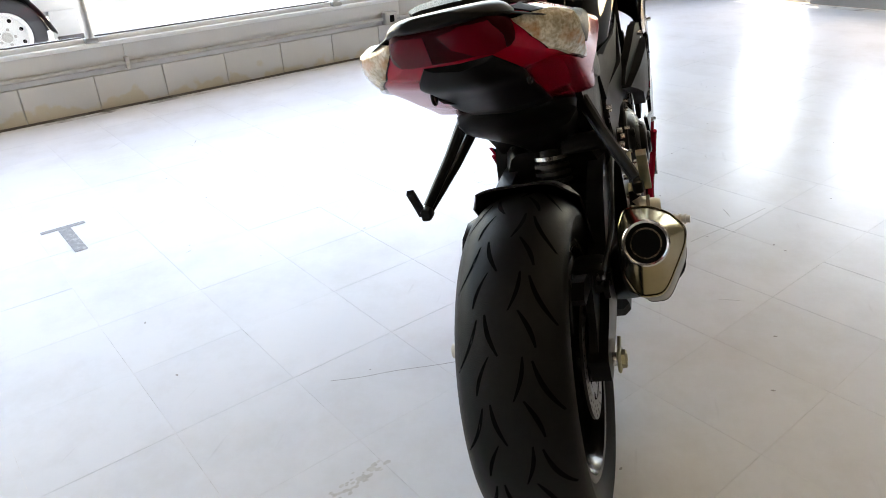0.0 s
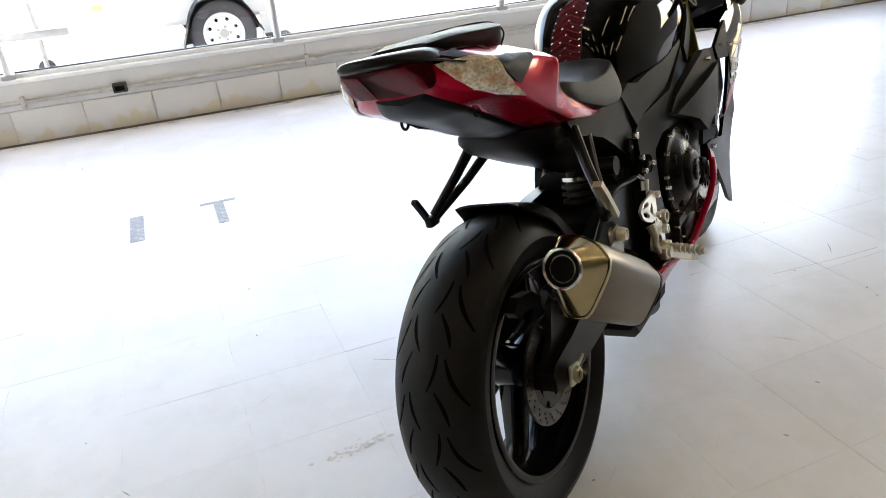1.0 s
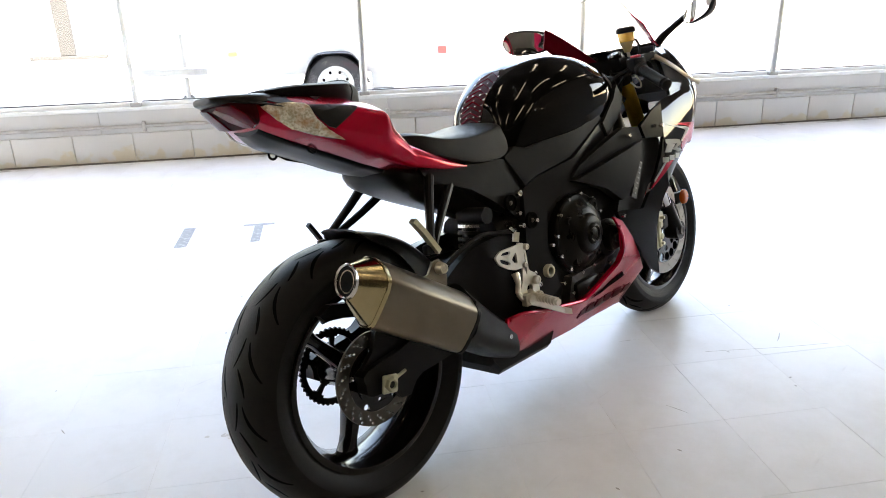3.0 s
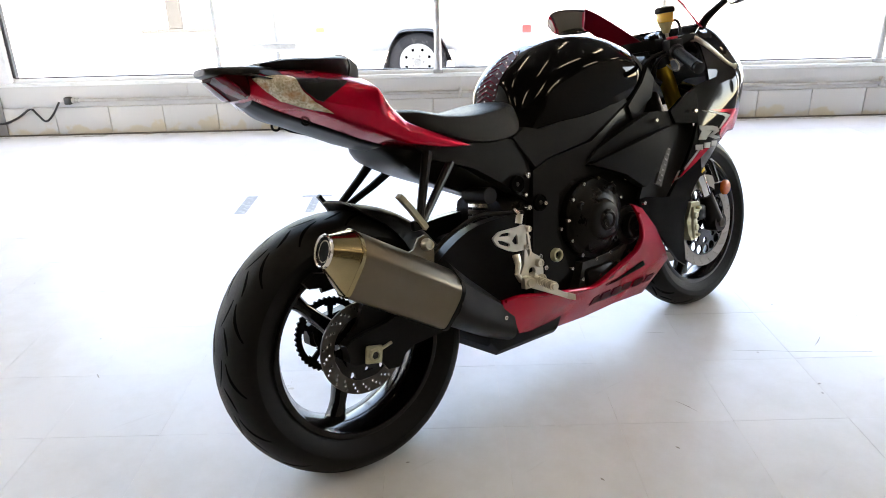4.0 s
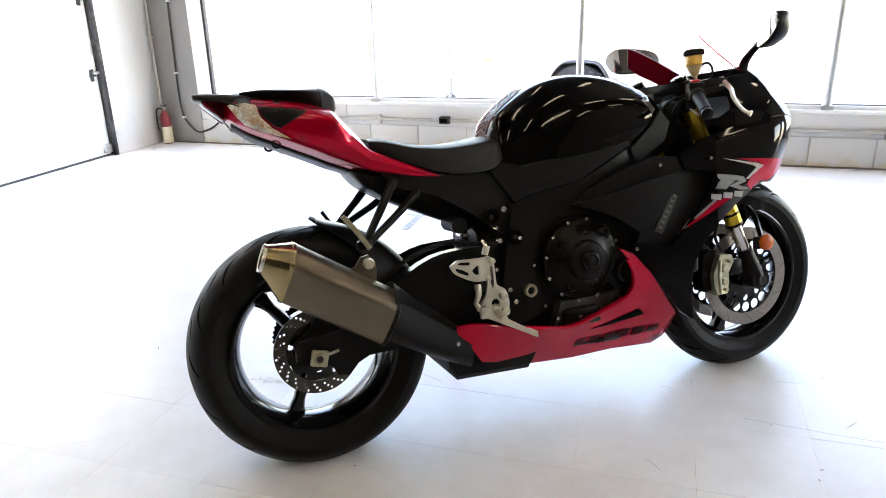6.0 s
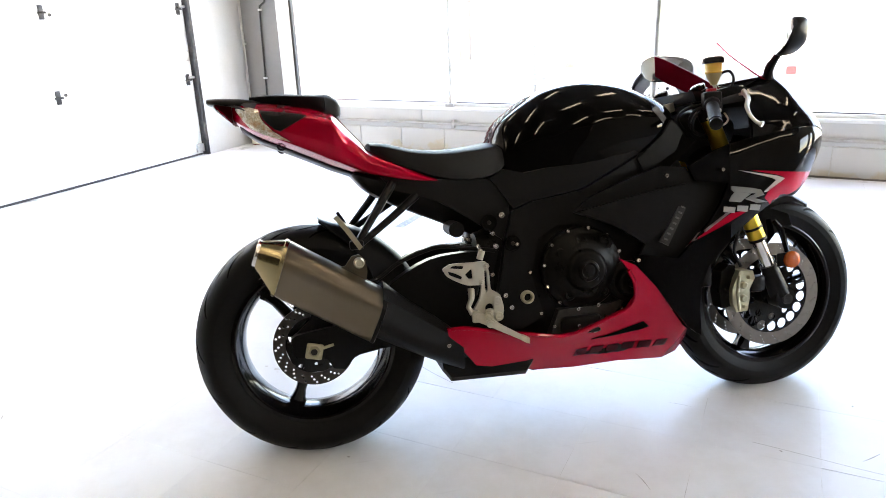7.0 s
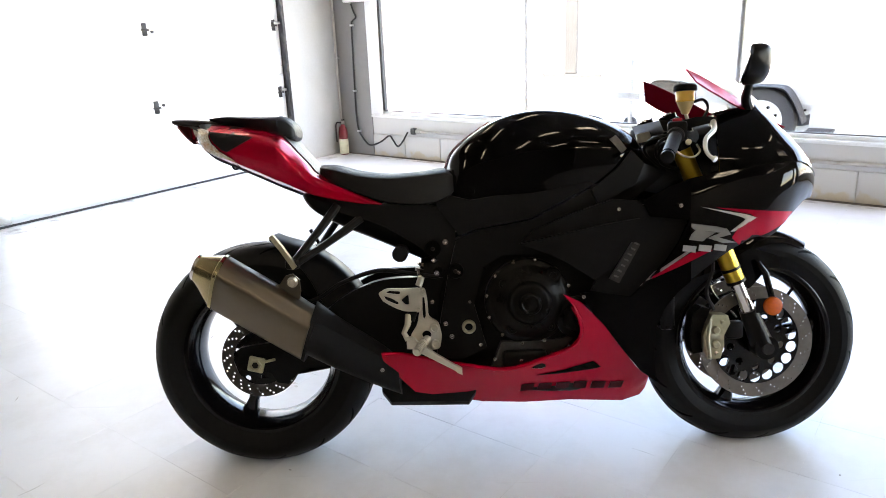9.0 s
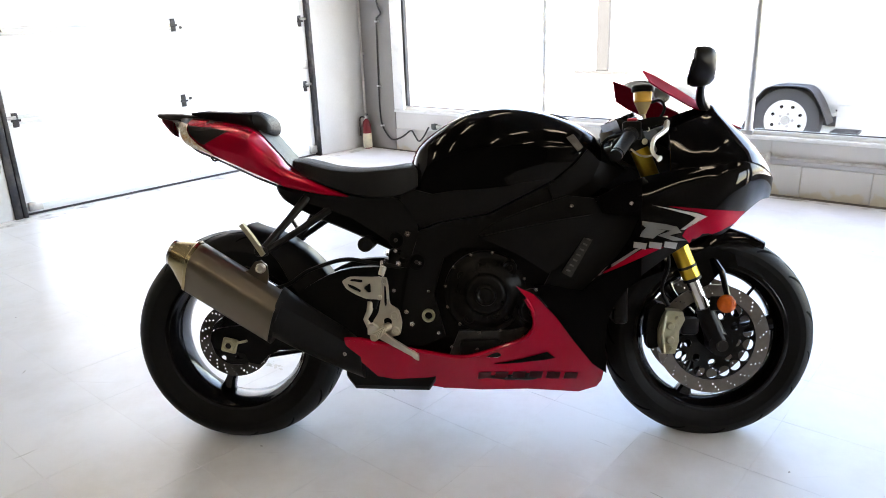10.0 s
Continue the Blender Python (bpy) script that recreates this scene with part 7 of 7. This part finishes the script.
def control_box():
    c = thing("control_box", "white metal control box on the grey pier above its cable", "control box", m=ROOM)
    part("body", box(B(), -3.175, -2.815, -0.07, -0.0005, 1.39, 1.78, 0.006), M["lamp_white"], c)
    part("cover", box(B(), -3.168, -2.822, -0.078, -0.0705, 1.398, 1.772, 0.003), M["white_frame"], c)
    part("cable_gland", cyl(B(), (-3.115, -0.03, 1.375), (-3.115, -0.03, 1.3895), 0.012, seg=12), M["galv"], c)
    return c


control_box()


def extinguisher():
    e = thing("fire_extinguisher", "red fire extinguisher with a cream label standing in the corner", "fire extinguisher", m=ROOM @ pose(-3.27, -0.1, 0.0))
    part("cylinder", lathe(B(), [(0.0, 0.0), (0.0, 0.037), (0.008, 0.043), (0.22, 0.043), (0.26, 0.035), (0.28, 0.018), (0.29, 0.014), (0.29, 0.0)], 28, "Z"), M["ext_red"], e)
    part("label", lathe(B(), [(0.01, 0.0435), (0.01, 0.0442), (0.15, 0.0442), (0.15, 0.0435)], 28, "Z"), M["ext_label"], e, "cream instruction label")
    part("valve", box(B(), -0.016, 0.016, -0.016, 0.016, 0.2905, 0.32, 0.004), M["galv"], e)
    part("handle", tube(B(), [(0, 0, 0.318), (0.03, -0.02, 0.335), (0.06, -0.04, 0.34)], 0.007, 8), M["steel_dark"], e)
    part("hose", tube(B(), spline([(0, -0.01, 0.305), (-0.05, -0.03, 0.3), (-0.062, -0.03, 0.22), (-0.06, -0.03, 0.12)]), 0.007, 8), M["cable"], e)


extinguisher()


def corner_pipe():
    c = thing("corner_pipe", "thin painted pipe running down the corner of the wall", "pipe", m=ROOM)
    part("pipe", cyl(B(), (DOOR_X + 0.03, -0.03, 0.33), (DOOR_X + 0.03, -0.03, TOP - 0.001), 0.011, seg=12), M["conduit"], c)
    for z in (0.9, 1.7, 2.5):
        part("clip", box(B(), DOOR_X + 0.012, DOOR_X + 0.048, -0.026, -0.0075, z - 0.01, z + 0.01, 0.002), M["galv"], c)


corner_pipe()


def floor_mark(name, label, x, y, bars):
    bm = B()
    for x0, x1, y0, y1 in bars:
        box(bm, x0, x1, y0, y1, 0.0003, 0.0011)
    return solid(name, bm, M["letter"], ROOM @ pose(x, y, 0), label=label, category="floor marking", group="old floor letters")


floor_mark("floor_letter", "worn grey letter T still stuck to the tile floor", -0.362, -1.84, [(-0.08, 0.078, 0.12, 0.147), (-0.022, 0.022, -0.13, 0.12)])
floor_mark("floor_letter", "worn grey letter I still stuck to the tile floor", -0.711, -1.835, [(-0.029, 0.029, -0.14, 0.15)])


def scuffs():
    """Heel and tyre scuffs and small specks, scattered over the tiles."""
    bm = B()
    r = random.Random(11)
    for k in range(150):
        x, y = r.uniform(-2.6, 4.2), r.uniform(-5.0, -0.6)
        a, ln, bend = r.uniform(0, math.pi), r.choice((0.004, 0.006, 0.01, 0.012, 0.03, 0.07)), r.uniform(-0.05, 0.05)
        w = r.uniform(0.0006, 0.0018) if ln > 0.02 else 0.003
        rows = []
        for i in range(6):
            t = i / 5
            px_, py_ = x + math.cos(a) * ln * t - math.sin(a) * bend * ln * math.sin(math.pi * t), y + math.sin(a) * ln * t + math.cos(a) * bend * ln * math.sin(math.pi * t)
            ww = w * math.sin(math.pi * min(max(t, 0.1), 0.9))
            rows.append([bm.verts.new((px_ - math.sin(a) * ww, py_ + math.cos(a) * ww, 0.0009)), bm.verts.new((px_ + math.sin(a) * ww, py_ - math.cos(a) * ww, 0.0009))])
        for p, q in zip(rows, rows[1:]):
            bm.faces.new((p[0], p[1], q[1], q[0]))
    for way, w in (([(-0.094, -3.234), (-0.027, -3.274), (0.052, -3.311), (0.181, -3.382), (0.3, -3.43)], 0.0013), ([(1.2, -3.408), (1.3, -3.416), (1.45, -3.43), (1.62, -3.437)], 0.0009)):
        pts = spline([(x, y, 0) for x, y in way], 5)
        rows = [[bm.verts.new((p.x, p.y - w, 0.0009)), bm.verts.new((p.x, p.y + w, 0.0009))] for p in pts]
        for p, q in zip(rows, rows[1:]):
            bm.faces.new((p[0], p[1], q[1], q[0]))
    return solid("scuff_marks", bm, M["scuff"], ROOM, label="dark scuff marks and specks on the tile floor", category="scuffs", kind="stuff")


scuffs()


def stain():
    """Pale grey smear of spilt dirt, broken into small blots."""
    bm = B()
    r = random.Random(3)
    for k in range(46):
        x = -0.24 + r.gauss(0, 0.05)
        y = -3.565 + 0.12 * (x + 0.24) + r.gauss(0, 0.009)
        w = r.uniform(0.002, 0.007)
        bm.faces.new([bm.verts.new((x + w * (0.6 + 0.4 * r.random()) * math.cos(a) * 1.6, y + w * (0.5 + 0.5 * r.random()) * math.sin(a), 0.0008 + 0.000003 * k)) for a in [2 * math.pi * i / 7 for i in range(7)]])
    return solid("floor_stain", bm, M["stain"], ROOM, label="pale grey smear of dirt on the tile floor", category="stain", kind="stuff")


stain()

# ---- pieces of the wall and floor ----
J0, BL = 0.26, 0.4064


def block_mesh(width, height):
    bm = box(B(), 0, width, 0, 0.0125, 0, height, 0.0025)
    return mesh_from(bm, "block", M["block"])


full_low, full_high = block_mesh(BL - 0.007, 0.2), block_mesh(5 * BL - 0.0015, SILL - 0.2065)
k = math.ceil((DOOR_X + 0.01 - J0) / BL)
while J0 + (k + 1) * BL < FAR_X:
    for shift, z, me in ((0.0, 0.0, full_low), (0.5, 0.206, full_high)):
        x = J0 + (k + shift) * BL
        if shift and (k % 5 or x + 5 * BL > FAR_X):
            continue
        if x + BL > FAR_X:
            continue
        ob = new("block", me)
        ob.parent = wall_window
        ob.matrix_basis = pose(x + 0.0035, -0.0005 + 0.0008 * math.sin(7.3 * k + shift), z)
    k += 1
for x0, x1 in ((-2.963, J0 - 4.5 * BL), (J0 + 10.5 * BL, FAR_X - 0.001)):
    ob = new("block", block_mesh(x1 - x0 - 0.002, SILL - 0.2065))
    ob.parent = wall_window
    ob.matrix_basis = pose(x0 + 0.001, -0.0005, 0.206)

# vinyl tiles of 12 inches: the nearest ones singly, the rest in one sheet
TS, TX, TY = 0.3048, 0.148, -3.158
tile_bm = box(B(), -TS / 2 + 0.00045, TS / 2 - 0.00045, -TS / 2 + 0.00045, TS / 2 - 0.00045, -0.006, 0.0)
tile_me = mesh_from(tile_bm, "floor_tile", M["tile"], smooth=False)
verts, faces, single = [], [], 0
rng = random.Random(4)
for i in range(-14, 34):
    for j in range(-26, 12):
        x, y = TX + (i + 0.5) * TS, TY + (j + 0.5) * TS
        if x - TS / 2 < DOOR_X or x + TS / 2 > FAR_X or y - TS / 2 < BACK_Y or y + TS / 2 > 0.0:
            continue
        dz = rng.uniform(-0.0005, 0.0)
        if -1.6 < x < 2.6 and -4.6 < y < -1.9 and single < 300:
            ob = new("tile", tile_me)
            ob.parent = floor
            ob.matrix_basis = pose(x, y, dz, rng.uniform(-0.06, 0.06), rng.uniform(-0.06, 0.06), rng.uniform(-0.1, 0.1))
            single += 1
        else:
            h = TS / 2 - 0.00045
            b0 = len(verts)
            verts += [(x - h, y - h, dz), (x + h, y - h, dz), (x + h, y + h, dz), (x - h, y + h, dz)]
            verts += [(x - h, y - h, -0.006), (x + h, y - h, -0.006), (x + h, y + h, -0.006), (x - h, y + h, -0.006)]
            faces += [(b0, b0 + 1, b0 + 2, b0 + 3), (b0, b0 + 4, b0 + 5, b0 + 1), (b0 + 1, b0 + 5, b0 + 6, b0 + 2), (b0 + 2, b0 + 6, b0 + 7, b0 + 3), (b0 + 3, b0 + 7, b0 + 4, b0)]
me = bpy.data.meshes.new("floor_tiles")
me.from_pydata(verts, [], faces)
me.materials.append(M["tile"])
ob = tagged(new("outer_tiles", me), kind="stuff")
ob.parent = floor
